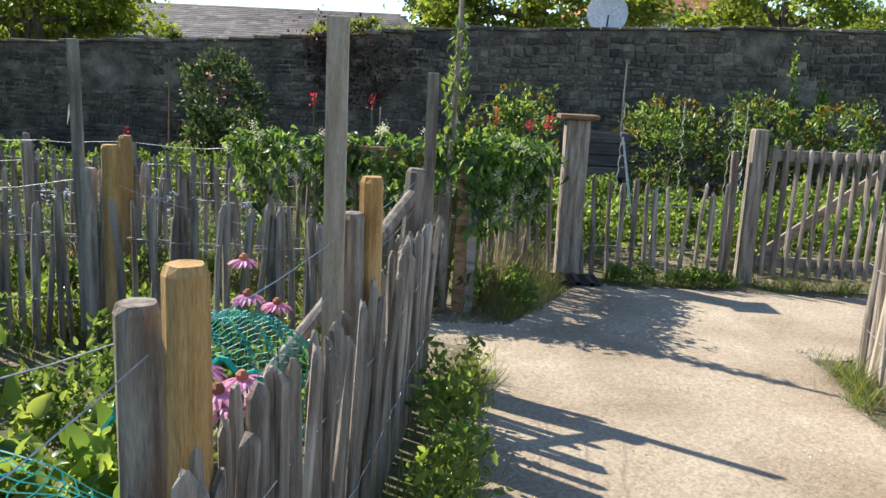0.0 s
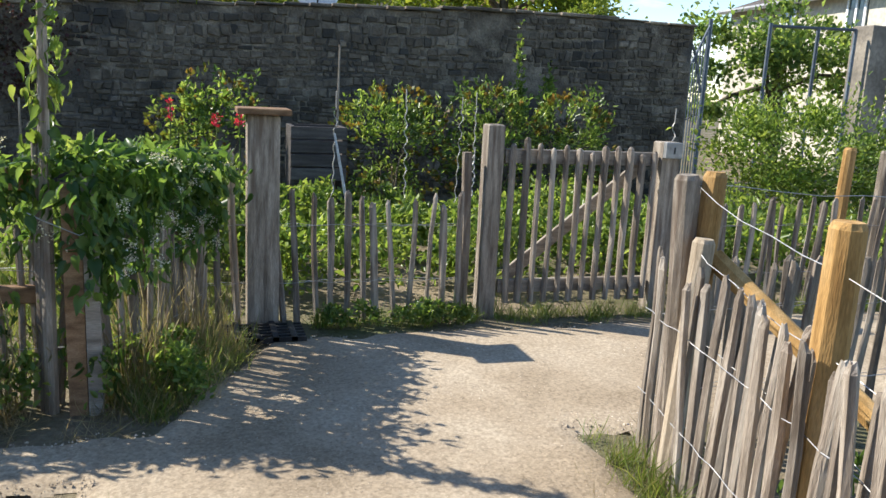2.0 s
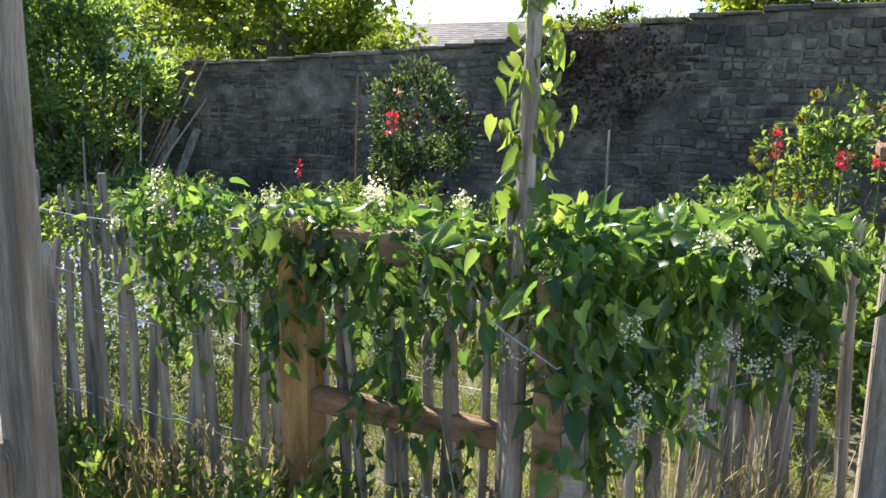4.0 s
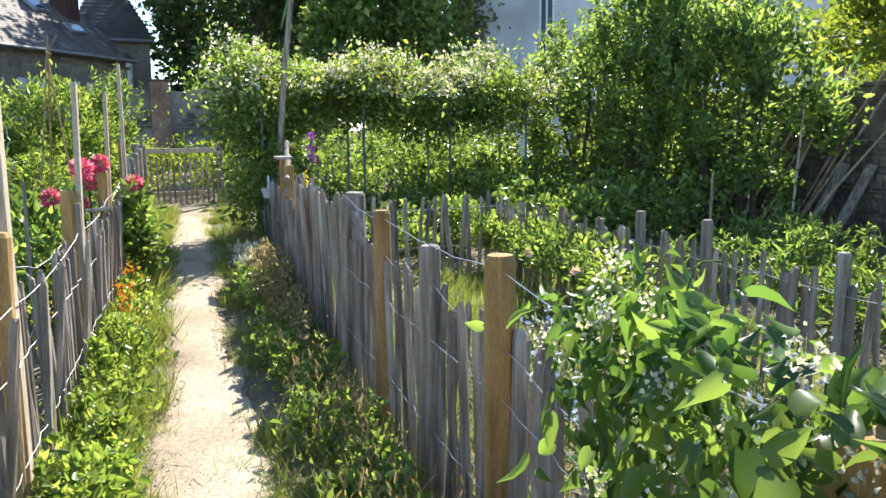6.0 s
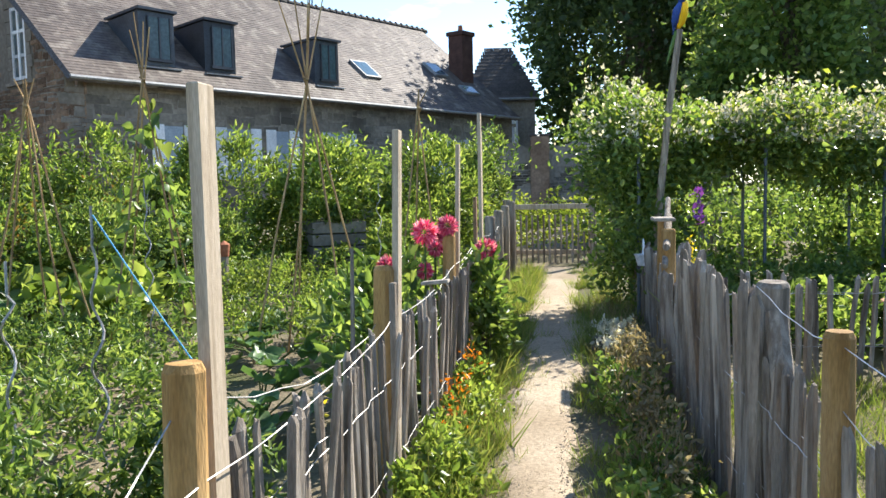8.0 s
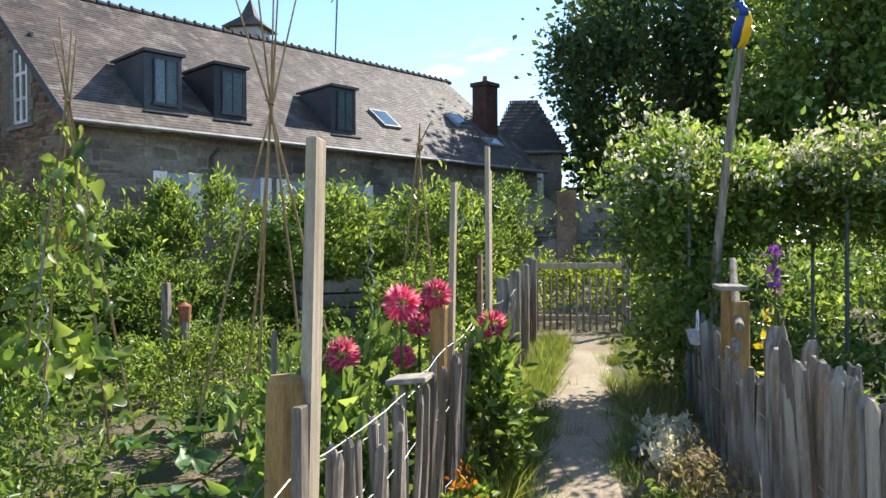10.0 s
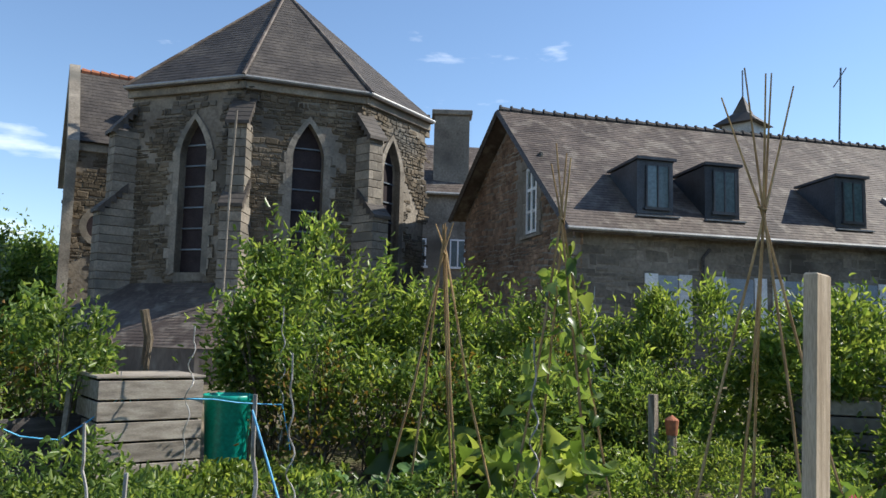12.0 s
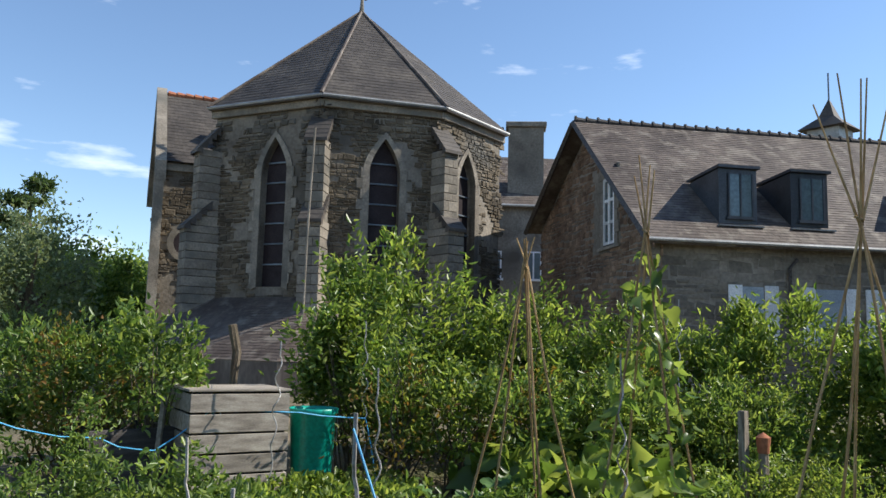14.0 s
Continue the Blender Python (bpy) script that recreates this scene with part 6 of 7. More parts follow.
part("board", MB().box((0.405, 6.32, -0.03), (0.475, 6.37, 1.25), None, 0.006), M_GREYBOARD, vf, "grey weathered board")
part("tie_wire", MB().tube([(0.16, 6.33, 1.05), (0.22, 6.31, 1.02), (0.4, 6.26, 0.95), (0.48, 6.27, 0.99)], 0.003, 4), M_WIRE, vf)

# ---------------------------------------------------------------- grass and weeds by the paths
def tufts(spots, per, spread=0.035):
    """Grass points round the given places, each tuft with a height of its own."""
    out = []
    for x, y in spots:
        k = 0.5 + 0.9 * rng.random() ** 1.5
        for _ in range(int(per * rng.uniform(0.5, 1.5))):
            u, v = x + rng.normal() * spread, y + rng.normal() * spread
            out.append((u, v, gz(u, v) - 0.02, k * rng.uniform(0.6, 1.1)))
    return out


def strip_pts(line, n, width, per=22, gap=-0.12):
    """Tufts scattered along a line, with bare stretches between them."""
    spots = []
    seg = [(a, b, math.dist(a, b)) for a, b in zip(line, line[1:])]
    tot = sum(q[2] for q in seg)
    for (a, b, L) in seg:
        for _ in range(int(n / per * L / tot)):
            t = rng.random()
            x = a[0] + (b[0] - a[0]) * t + rng.normal() * width * 0.5
            y = a[1] + (b[1] - a[1]) * t + rng.normal() * width * 0.5
            if noise.noise(Vector((x * 1.7, y * 1.7, 5))) > gap:
                spots.append((x, y))
    return tufts(spots, per)


blades("grass", "green grass tufts along the paling fence by the main path", strip_pts([(0.2, 1.0), (0.3, 3.0), (0.45, 5.0)], 6000, 0.15), 0.16, L_GRASS)
blades("grass", "green grass verge of the side path", strip_pts([(-0.6, 5.15), (-4.0, 5.2), (-8.5, 5.27), (-15.0, 5.27)], 30000, 0.26, gap=-0.35), 0.2, L_GRASS)
blades("dry_grass", "straw-coloured grass along the vine garden's fence", strip_pts([(0.2, 6.3), (-3.0, 6.45), (-8.5, 6.45), (-12, 6.45)], 15000, 0.2), 0.2, L_DRY, 0.018)
blades("grass", "green grass mixed in along the vine garden's fence", strip_pts([(0.2, 6.25), (-3.0, 6.42), (-8.5, 6.45), (-15, 6.35)], 18000, 0.3), 0.19, L_GRASS, 0.025)
blades("dry_grass", "dry grass at the foot of the vine corner", strip_pts([(0.5, 6.2), (0.9, 6.75), (1.1, 7.1)], 3000, 0.26, per=16), 0.2, L_STRAW, 0.014)
blades("grass", "green weeds at the foot of the vine corner", strip_pts([(0.45, 6.2), (0.8, 6.75), (1.0, 7.15)], 6500, 0.26), 0.17, L_GRASS, 0.03)
blades("dry_grass", "tall dead stalks under the vine at the path corner", strip_pts([(-0.1, 6.32), (0.55, 6.42), (1.0, 7.3)], 1500, 0.18, per=7), 0.5, L_DRY, 0.012, 3.0)
blades("dry_grass", "brown litter of fallen stalks below the vine", strip_pts([(-0.1, 6.22), (0.5, 6.25), (1.1, 7.3)], 5000, 0.3, per=14, gap=-0.4), 0.11, L_DRY, 0.03, 0.3)
blades("grass", "grass under the gate and its fence", strip_pts([(1.6, 7.75), (3.2, 7.72), (4.9, 7.65), (9.0, 7.5)], 8000, 0.13), 0.13, L_GRASS)
blades("dry_grass", "dry grass at the foot of the leaning fence", strip_pts([(3.05, 5.5), (2.75, 4.3), (2.5, 2.8)], 2000, 0.22), 0.12, L_DRY, 0.016)
blades("grass", "grass tufts at the foot of the leaning fence", strip_pts([(2.97, 5.4), (2.72, 4.3), (2.5, 3.0)], 2000, 0.16), 0.15, L_GRASS)
lawn = tufts([(x, y) for x, y in zip(rng.uniform(-8.2, 1.2, 4600), rng.uniform(6.85, 10.2, 4600)) if noise.noise(Vector((x, y, 4))) > -0.4], 13, 0.05)
blades("lawn", "bright unmown grass of the vine garden", lawn, 0.14, L_GRASS, 0.04)
blades("grass", "short grass creeping over the edge of the side path", strip_pts([(-0.5, 5.42), (-6.0, 5.44), (-15.0, 5.46)], 14000, 0.16, gap=-0.3), 0.12, L_GRASS, 0.03)
blades("grass", "short grass on the shaded edge of the side path", strip_pts([(-0.5, 6.08), (-6.0, 6.1), (-15.0, 6.08)], 11000, 0.14, gap=-0.15), 0.12, L_GRASS, 0.03)
straw = MB()
for _ in range(130):
    x, y = rng.uniform(-9, 0.3), rng.uniform(5.5, 6.0)
    a, l = rng.uniform(0, 6.3), rng.uniform(0.04, 0.16)
    z = gz(x, y) + 0.009
    straw.tube([(x, y, z), (x + l * math.cos(a), y + l * math.sin(a), z - 0.004)], 0.0014, 3, False)
solo("straw", straw, L_DRY, "dry straw and stalks trodden into the side path", "straw", kind="stuff")

# leafy weeds by the side path and vine corner
bed("weeds", "leafy green weeds between the fence and the side path", "weeds", (-8.2, -0.4, 5.02, 5.46), 6500, 0.05, L_FRESH, 0.34)
bed("weeds", "leafy weeds on the main path's edge", "weeds", (0.1, 0.55, 1.0, 4.9), 1500, 0.05, L_FRESH, 0.3)
bed("weeds", "dead brown seed heads beside the side path", "weeds", (-8.6, -5.2, 6.28, 6.6), 1500, 0.04, L_DRY, 0.5, 0.1)
bed("weeds", "leafy weeds at the foot of the vine corner", "weeds", (0.35, 1.0, 6.2, 7.1), 1500, 0.045, L_MID, 0.3, 0.05)
bed("weeds", "weeds along the foot of the gate fence", "weeds", (1.75, 3.3, 7.5, 7.75), 1200, 0.04, L_MID, 0.16, 0.03)
bed("weeds", "dense low weeds shaded by the vine garden fence", "weeds", (-8.4, 0.3, 6.12, 6.62), 7500, 0.05, L_MID, 0.3, 0.03)
bed("weeds", "brown seed stalks among the shaded weeds", "weeds", (-8.4, 0.3, 6.15, 6.6), 2200, 0.05, L_DRY, 0.42, 0.1, aspect=0.12, up=1.6)
bed("rubble_weeds", "pale dried flower heads near the pergola", "weeds", (-9.8, -8.4, 6.2, 6.65), 900, 0.05, L_CREAM, 0.25)

# ---------------------------------------------------------------- gardens: planting in beds
bed("vegetable_bed", "dense low green leaves of a strawberry and squash bed", "plants", (-3.4, -0.32, 0.2, 3.0), 14000, 0.07, L_FRESH, 0.5, 0.1, "heart", 0.5, 0.8, rough=0.2)
bed("vegetable_bed", "tall leafy plants at the corner of the near garden", "plants", (-3.2, -1.4, 1.8, 3.4), 1600, 0.11, L_FRESH, 0.75, 0.15, "heart", 0.4, 0.8)
bed("vegetable_bed", "green undergrowth by the corner of two fences", "plants", (-1.8, -0.1, 3.2, 4.75), 2600, 0.06, L_MID, 0.38)
def bare(x, y):
    """A strip of bare soil across the garden."""
    t = max(0.0, min(1.0, ((x + 9.9) * 1.9 + (y - 0.6) * 3.1) / (1.9 ** 2 + 3.1 ** 2)))
    return math.hypot(x + 9.9 - 1.9 * t, y - 0.6 - 3.1 * t) < 0.42 + 0.2 * noise.noise(Vector((x * 2, y * 2, 3)))


bed("tomato_bed", "dense feathery green tomato plants behind the fence", "plants", (-5.0, -2.2, 3.3, 4.85), 15000, 0.05, L_MID, 0.72, 0.1, aspect=0.4)
bed("vegetable_bed", "low leafy green vegetables in the middle bed", "plants", (-8.9, -4.6, 0.5, 3.3), 11000, 0.06, L_MID, 0.5, 0.08, aspect=0.42, skip=bare)
bed("squash_bed", "squash leaves spreading over the bed", "plants", (-10.8, -9.0, -0.5, 1.6), 420, 0.2, L_FRESH, 0.5, 0.2, "heart", 0.35, 0.9)
bed("tomato_bed", "mass of leafy green tomato plants", "plants", (-6.2, -3.6, -1.6, 1.4), 15000, 0.055, L_MID, 0.78, 0.1, aspect=0.4)
bed("tomato_bed", "mass of leafy green plants near the dahlias", "plants", (-12.2, -8.2, 1.5, 4.6), 15000, 0.055, L_FRESH, 0.62, 0.1, aspect=0.4, skip=bare)
bed("herb_bed", "low green herbs along the far beds", "plants", (-15.5, -12.0, -1.5, 4.7), 11000, 0.07, L_FRESH, 0.6, 0.1)
bed("herb_bed", "mixed dark planting in the middle of the garden", "plants", (-12.6, -10.6, -1.8, 1.0), 8000, 0.07, L_MID, 0.85, 0.1)
bed("flower_bed", "yellow-flowering plants at the far end of the path", "plants", (-20.0, -16.3, 2.0, 8.5), 9000, 0.09, L_GOLD, 1.25, 0.2)
bed("vegetable_bed", "tall green plants behind the inner fence", "plants", (-7.6, -0.8, 10.0, 12.6), 11000, 0.09, L_MID, 0.62, 0.1, aspect=0.26)
bed("vegetable_bed", "leafy rows under the pergola", "plants", (-15.5, -8.6, 9.6, 12.6), 11000, 0.10, L_MID, 0.8, 0.1)
bed("vegetable_bed", "leafy plants beyond the tall fence", "plants", (-12.5, -8.7, 7.2, 9.4), 6500, 0.08, L_MID, 0.62, 0.1)
bed("vegetable_bed", "tall leafy plants beyond the pergola", "plants", (-21.0, -13.8, 7.0, 13.5), 12000, 0.11, L_MID, 1.3, 0.2)
bed("potato_bed", "green potato plants behind the gate fence", "plants", (1.2, 6.6, 8.2, 11.4), 17000, 0.075, L_FRESH, 0.62, 0.1)
bed("vegetable_bed", "green planting behind the vine corner", "plants", (-0.6, 1.5, 8.4, 12.5), 7000, 0.08, L_MID, 0.8, 0.1)
bed("vegetable_bed", "plants behind the fence by the track", "plants", (4.9, 12.5, 8.0, 11.0), 9000, 0.08, L_FRESH, 0.6, 0.1)
bed("vegetable_bed", "low plants inside the leaning fence", "plants", (3.0, 8.5, -1.0, 4.9), 5200, 0.075, L_MID, 0.32, 0.05)
bed("blue_flowers", "drift of small pale blue flowers in the vine garden", "flowers", (-4.6, -1.4, 7.1, 8.6), 650, 0.035, L_BLUE, 0.5, 0.3)
bed("flower_foliage", "wispy grey-green stems under the blue flowers", "plants", (-4.8, -1.2, 7.0, 8.7), 4200, 0.07, L_GREYGREEN, 0.42, aspect=0.15)


def squash_leaf(k):
    """A broad five-lobed leaf, cupped and waved, its stalk end at the origin."""
    r = random.Random(k)
    mb, n = MB(), 20
    mb.v.append((0.0, 0.0, -0.03))
    for ring, q in ((0, 0.55), (1, 1.0)):
        for i in range(n):
            a = 2 * math.pi * i / n
            lobe = 0.80 + 0.20 * abs(math.cos(2.5 * a)) ** 0.7
            rr = q * lobe * (0.35 + 0.65 * min(1.0, abs(math.sin(a / 2)) * 2.2))
            mb.v.append((-rr * math.cos(a) * 0.55 + 0.1, rr * math.sin(a) * 0.58, 0.12 * q * q + (0.05 + 0.06 * ring) * math.sin(5 * a + r.uniform(0, 6)) + r.uniform(-0.015, 0.015)))
    for i in range(n):
        j = (i + 1) % n
        mb.f += [(0, 1 + i, 1 + j), (1 + i, 1 + n + i, 1 + n + j, 1 + j)]
    me = mb.mesh("leaf", True)
    me.materials.append(L_SQUASH)
    return me


SQUASH_LEAVES = [squash_leaf(k) for k in range(6)]


def squash_plant(x, y, n, spread, size, label):
    g = gz(x, y)
    root = thing("squash_plant", (x, y, g), label, "plant", "squash plants")
    for _ in range(n):
        a, q = rng.uniform(0, 6.283), spread * rng.random() ** 0.6
        tip = Vector((q * math.cos(a), q * math.sin(a), rng.uniform(0.16, 0.42) * (1.15 - 0.5 * q / spread)))
        part("leaf_stalk", MB().tube([Vector((x, y, g)), Vector((x, y, g)) + tip * 0.6 + Vector((0, 0, 0.05)), Vector((x, y, g)) + tip], [0.008, 0.007, 0.005], 5), M_STEM, root)
        ob = new("leaf", SQUASH_LEAVES[rng.integers(0, 6)])
        ob.parent = root
        k = size * rng.uniform(0.7, 1.25)
        ob.matrix_basis = Matrix.LocRotScale(tip, Euler((rng.normal() * 0.35, 0.15 + rng.normal() * 0.3, a)), (k, k, k))


for x, y, n, sp, sz in ((-8.5, 3.25, 11, 0.42, 0.27), (-9.2, 2.75, 10, 0.4, 0.24), (-7.0, 3.75, 10, 0.4, 0.22), (-6.3, 3.9, 9, 0.4, 0.2), (-9.9, 0.7, 12, 0.5, 0.25), (-10.5, -0.3, 12, 0.5, 0.25), (-9.2, -0.05, 10, 0.5, 0.22), (-8.4, 0.3, 10, 0.45, 0.2),
                        (-1.05, 2.75, 12, 0.4, 0.2), (-1.55, 2.4, 12, 0.4, 0.2), (-1.2, 1.95, 10, 0.35, 0.18)):
    squash_plant(x, y, n, sp, sz, "squash plant with broad pale-veined leaves on bare soil")

bed("vegetable_bed", "low bright leafy plants in front of the compost box", "plants", (-8.7, -5.6, -1.25, -0.2), 4200, 0.07, L_FRESH, 0.24, 0.04)
RUST = [("turning_growth", L_RUST, 90, 0.065)]
cr, co = clumped((-1.7, 14.33, 2.05), (1.1, 0.06, 0.75), 1500, 40, 0.15, 0.2)
me_ = leaf_mesh("wall_creeper", cr, 0.06, -0.2, 0.4, 0.7, np.tile([0, -0.6, 0], (len(cr), 1)))
me_.materials.append(L_CREEPER)
solo("wall_creeper", me_, L_CREEPER, "dark red creeper spread over the stone wall", "creeper", kind="stuff")
for x, y, z, rx, ry, rz, n in ((3.5, 12.7, 0.85, 1.0, 0.5, 0.8, 3200), (5.0, 12.9, 0.9, 0.9, 0.5, 0.85, 2800), (6.3, 13.0, 0.9, 0.8, 0.45, 0.8, 2200), (1.1, 12.6, 0.9, 0.8, 0.5, 0.85, 2400)):
    bush("rose_bush", "straggly rose bush with reddish young leaves by the wall", "rose bush", (x, y, z), (rx * 0.85, ry, rz), int(n * 0.55), 0.08, L_MID, 24, 0.15, 12, "roses by the wall", blossoms=RUST, hollow=0.3, shoots=14)
for x, y, h in ((5.75, 13.9, 2.35), (6.3, 13.95, 2.1)):
    bush("hop_shoot", "upright green shoot climbing the stone wall", "climber", (x, y, h / 2 + 0.4), (0.1, 0.1, h / 2 - 0.3), 420, 0.08, L_FRESH, 14, 0.2, 2, "shoots on the wall")
bush("rose_bush", "dark glossy rose bush with pale light on its leaves", "rose bush", (-3.6, 13.1, 1.2), (0.62, 0.5, 0.78), 3200, 0.075, L_DARK, 36, 0.14, 8, blossoms=[("bloom", L_ROSE, 9, 0.045), ("young_leaf", L_CREEPER, 60, 0.06)])
for i, (x, y, rx, n) in enumerate(((-9.2, 9.0, 0.9, 2600), (-7.7, 9.0, 0.9, 2600), (-6.3, 8.95, 0.8, 2200), (-5.2, 8.8, 0.6, 1400))):
    bush("rose_hedge", "low trimmed rose hedge with small green leaves", "hedge", (x, y, 0.47), (rx, 0.26, 0.25), int(n * 0.7), 0.055, (L_MID, L_FRESH)[i % 2], 24, 0.2, 6, "rose hedge", blossoms=[("rose", L_ROSE, 2, 0.07)])

# hedge and shrubs between the garden and the house
for x, y, rx, ry, top, n, sz, mat in ((-9.6, -2.3, 1.25, 0.9, 3.05, 11000, 0.085, L_FRESH), (-11.0, -1.6, 1.0, 0.9, 2.45, 9000, 0.075, L_FRESH), (-12.3, -0.6, 1.2, 0.9, 2.45, 10000, 0.075, L_FRESH),
                                      (-13.6, 0.6, 1.2, 0.9, 2.4, 10000, 0.075, L_FRESH), (-14.5, 2.0, 1.1, 1.0, 2.45, 10000, 0.08, L_FRESH), (-15.3, 3.6, 1.1, 1.1, 2.35, 9000, 0.08, L_FRESH),
                                      (-17.5, 4.3, 0.8, 0.8, 2.6, 6000, 0.08, L_MID), (-13.0, 3.6, 0.5, 0.5, 1.35, 2000, 0.07, L_FRESH), (-10.6, 0.3, 0.9, 0.7, 1.55, 5000, 0.06, L_MID), (-11.8, 1.0, 0.8, 0.6, 1.4, 4000, 0.06, L_MID),
                                      (-6.2, -3.6, 1.3, 0.8, 1.95, 7000, 0.075, L_MID), (-4.3, -3.4, 1.1, 0.8, 1.9, 6000, 0.075, L_MID), (-2.6, -2.6, 1.0, 0.8, 1.7, 5000, 0.075, L_MID)):
    g = gz(x, y)
    bush("garden_shrub", "leafy green garden shrub with upright shoots", "shrub", (x, y, g + (top - g) * 0.5), (rx, ry, (top - g) * 0.5), int(n * 0.75), sz * 1.25, mat, 40, 0.12, 12, "garden shrubs", aspect=0.34, hollow=0.35, shoots=26)
for x, y, z, n in ((-9.9, -0.6, 1.15, 1500), (-8.7, -0.9, 1.0, 1300), (-6.0, -2.7, 1.3, 1700), (-11.5, -0.2, 1.2, 1200)):
    bush("currant_bush", "yellowing currant bush among the green shrubs", "shrub", (x, y, z), (0.6, 0.5, 0.55), int(n * 0.6), 0.055, L_RUST, 24, 0.2, 6, "yellowing bushes")

for x, y, z, rx, rz, n, mat in ((-8.9, -1.2, 0.85, 0.5, 0.65, 1500, L_MID), (-9.3, -0.75, 0.75, 0.45, 0.55, 1200, L_FRESH), (-8.75, -1.9, 1.15, 0.5, 0.85, 1600, L_MID), (-9.7, -0.2, 0.75, 0.45, 0.5, 1200, L_MID), (-6.6, -2.35, 1.15, 0.55, 0.6, 1500, L_MID)):
    bush("currant_bush", "leggy green currant bush with many bare stems", "shrub", (x, y, gz(x, y) + z), (rx, rx, rz), n, 0.075, mat, 22, 0.16, 20, "currant bushes", aspect=0.5, hollow=0.3, shoots=10)

# ---------------------------------------------------------------- flowers
def dahlia(x, y, z, r, face):
    """A double dahlia head: rings of pointed petals on a ball, with a stem."""
    d = thing("dahlia", (x, y, gz(x, y)), "large double crimson-pink dahlia in bloom", "flower", "dahlias by the fence")
    pts, outs = [], []
    n = 130
    f = Vector(face).normalized()
    for k in range(n):
        t = math.acos(1 - 1.55 * (k + 0.5) / n)
        ph = k * 2.39996
        v = Vector((math.sin(t) * math.cos(ph), math.sin(t) * math.sin(ph), math.cos(t)))
        v = f.to_track_quat("Z", "Y") @ v
        pts.append((x + v.x * r * 0.35, y + v.y * r * 0.35, z + v.z * r * 0.35))
        outs.append(tuple(v * 4))
    part("bloom", leaf_mesh("petals", pts, r * 0.72, 0, 0.12, 0.34, np.array(outs), "diamond", 0.12), L_DAHLIA, d)
    part("stalk", MB().tube([(x, y, gz(x, y)), (x + 0.02, y, z * 0.6), (x, y, z)], 0.007, 5), M_STEM, d)


for x, y, z, r in ((-8.45, 5.25, 1.12, 0.105), (-7.5, 4.88, 1.33, 0.105), (-7.1, 4.68, 1.11, 0.09), (-7.85, 5.0, 1.36, 0.09), (-7.95, 4.88, 1.27, 0.085), (-7.7, 4.84, 1.02, 0.07), (-7.85, 4.9, 1.18, 0.07)):
    dahlia(x, y, z, r, (0.8, 0.25, 0.25))
bush("dahlia_plant", "bushy dark green dahlia foliage behind the fence", "plant", (-7.6, 4.62, 0.55), (0.95, 0.34, 0.5), 2600, 0.10, L_MID, 30, 0.2, 8)
bush("dahlia_plant", "dahlia foliage leaning over the path", "plant", (-8.5, 5.22, 0.55), (0.4, 0.22, 0.45), 1100, 0.09, L_MID, 20, 0.2, 5)
pt_ = MB()
pt_.add([(0, -0.004, 0), (0, 0.004, 0), (0.03, -0.0095, 0.004), (0.03, 0, 0.0), (0.03, 0.0095, 0.004), (0.055, -0.007, 0.0), (0.055, 0.007, 0.0), (0.064, 0.0, -0.006)], [(0, 2, 3), (0, 3, 1), (1, 3, 4), (2, 5, 3), (3, 6, 4), (3, 5, 7), (3, 7, 6)])
CONE_PETAL = pt_.mesh("petal")
CONE_PETAL.materials.append(L_PINK)
for x, y, z in ((-0.27, 2.28, 0.91), (-0.27, 2.05, 0.96), (-0.27, 2.4, 0.8), (-0.33, 2.1, 1.0), (-0.3, 2.2, 0.86), (-0.57, 3.4, 1.0), (-0.5, 3.2, 0.9), (-0.44, 3.45, 0.8), (-0.25, 1.75, 0.72)):
    e = thing("coneflower", (x, y, 0), "pink coneflower with an orange-brown centre", "flower", "coneflowers")
    n = 15
    bloom = part("bloom", MB().tube([(x, y, z - 0.014), (x, y, z - 0.006)], [0.008, 0.016], 8), M_STEM, e, "ring of drooping pink petals")
    for k in range(n):
        ob = new("petal", CONE_PETAL)
        ob.parent = bloom
        ob.matrix_basis = Matrix.LocRotScale((x + 0.012 * math.cos(k * 6.283 / n), y + 0.012 * math.sin(k * 6.283 / n), z - 0.004), Euler((rng.normal() * 0.15, 0.42 + rng.normal() * 0.12, k * 6.283 / n)), (rng.uniform(0.9, 1.1),) * 3)
    part("cone", MB().tube([(x, y, z - 0.008), (x, y, z + 0.008), (x, y, z + 0.02)], [0.018, 0.019, 0.008], 8), M_TERRA, e)
    part("stalk", MB().tube([(x + 0.03, y, 0), (x + 0.01, y, z * 0.5), (x, y, z - 0.005)], 0.004, 5), M_STEM, e)


def gladiolus(x, y, z, mat, label, h=0.3, s=0.036):
    g = thing("gladiolus", (x, y, gz(x, y)), label, "flower", "gladioli")
    pts = [(x + rng.normal() * 0.018, y + rng.normal() * 0.018, z - h * 0.8 + h * 0.8 * rng.random()) for _ in range(34)]
    part("bloom", leaf_mesh("bloom", pts, s, 0.3, 0.3, 0.7, None), mat, g, kind="stuff")
    part("stalk", MB().tube([(x, y, gz(x, y)), (x, y, z)], 0.007, 5), M_STEM, g)
    lv = [(x + rng.normal() * 0.03, y + rng.normal() * 0.03, gz(x, y)) for _ in range(8)]
    part("leaves", leaf_mesh("leaves", lv, 0.6, 4, 0.3, 0.06, None, "blade"), L_FRESH, g)


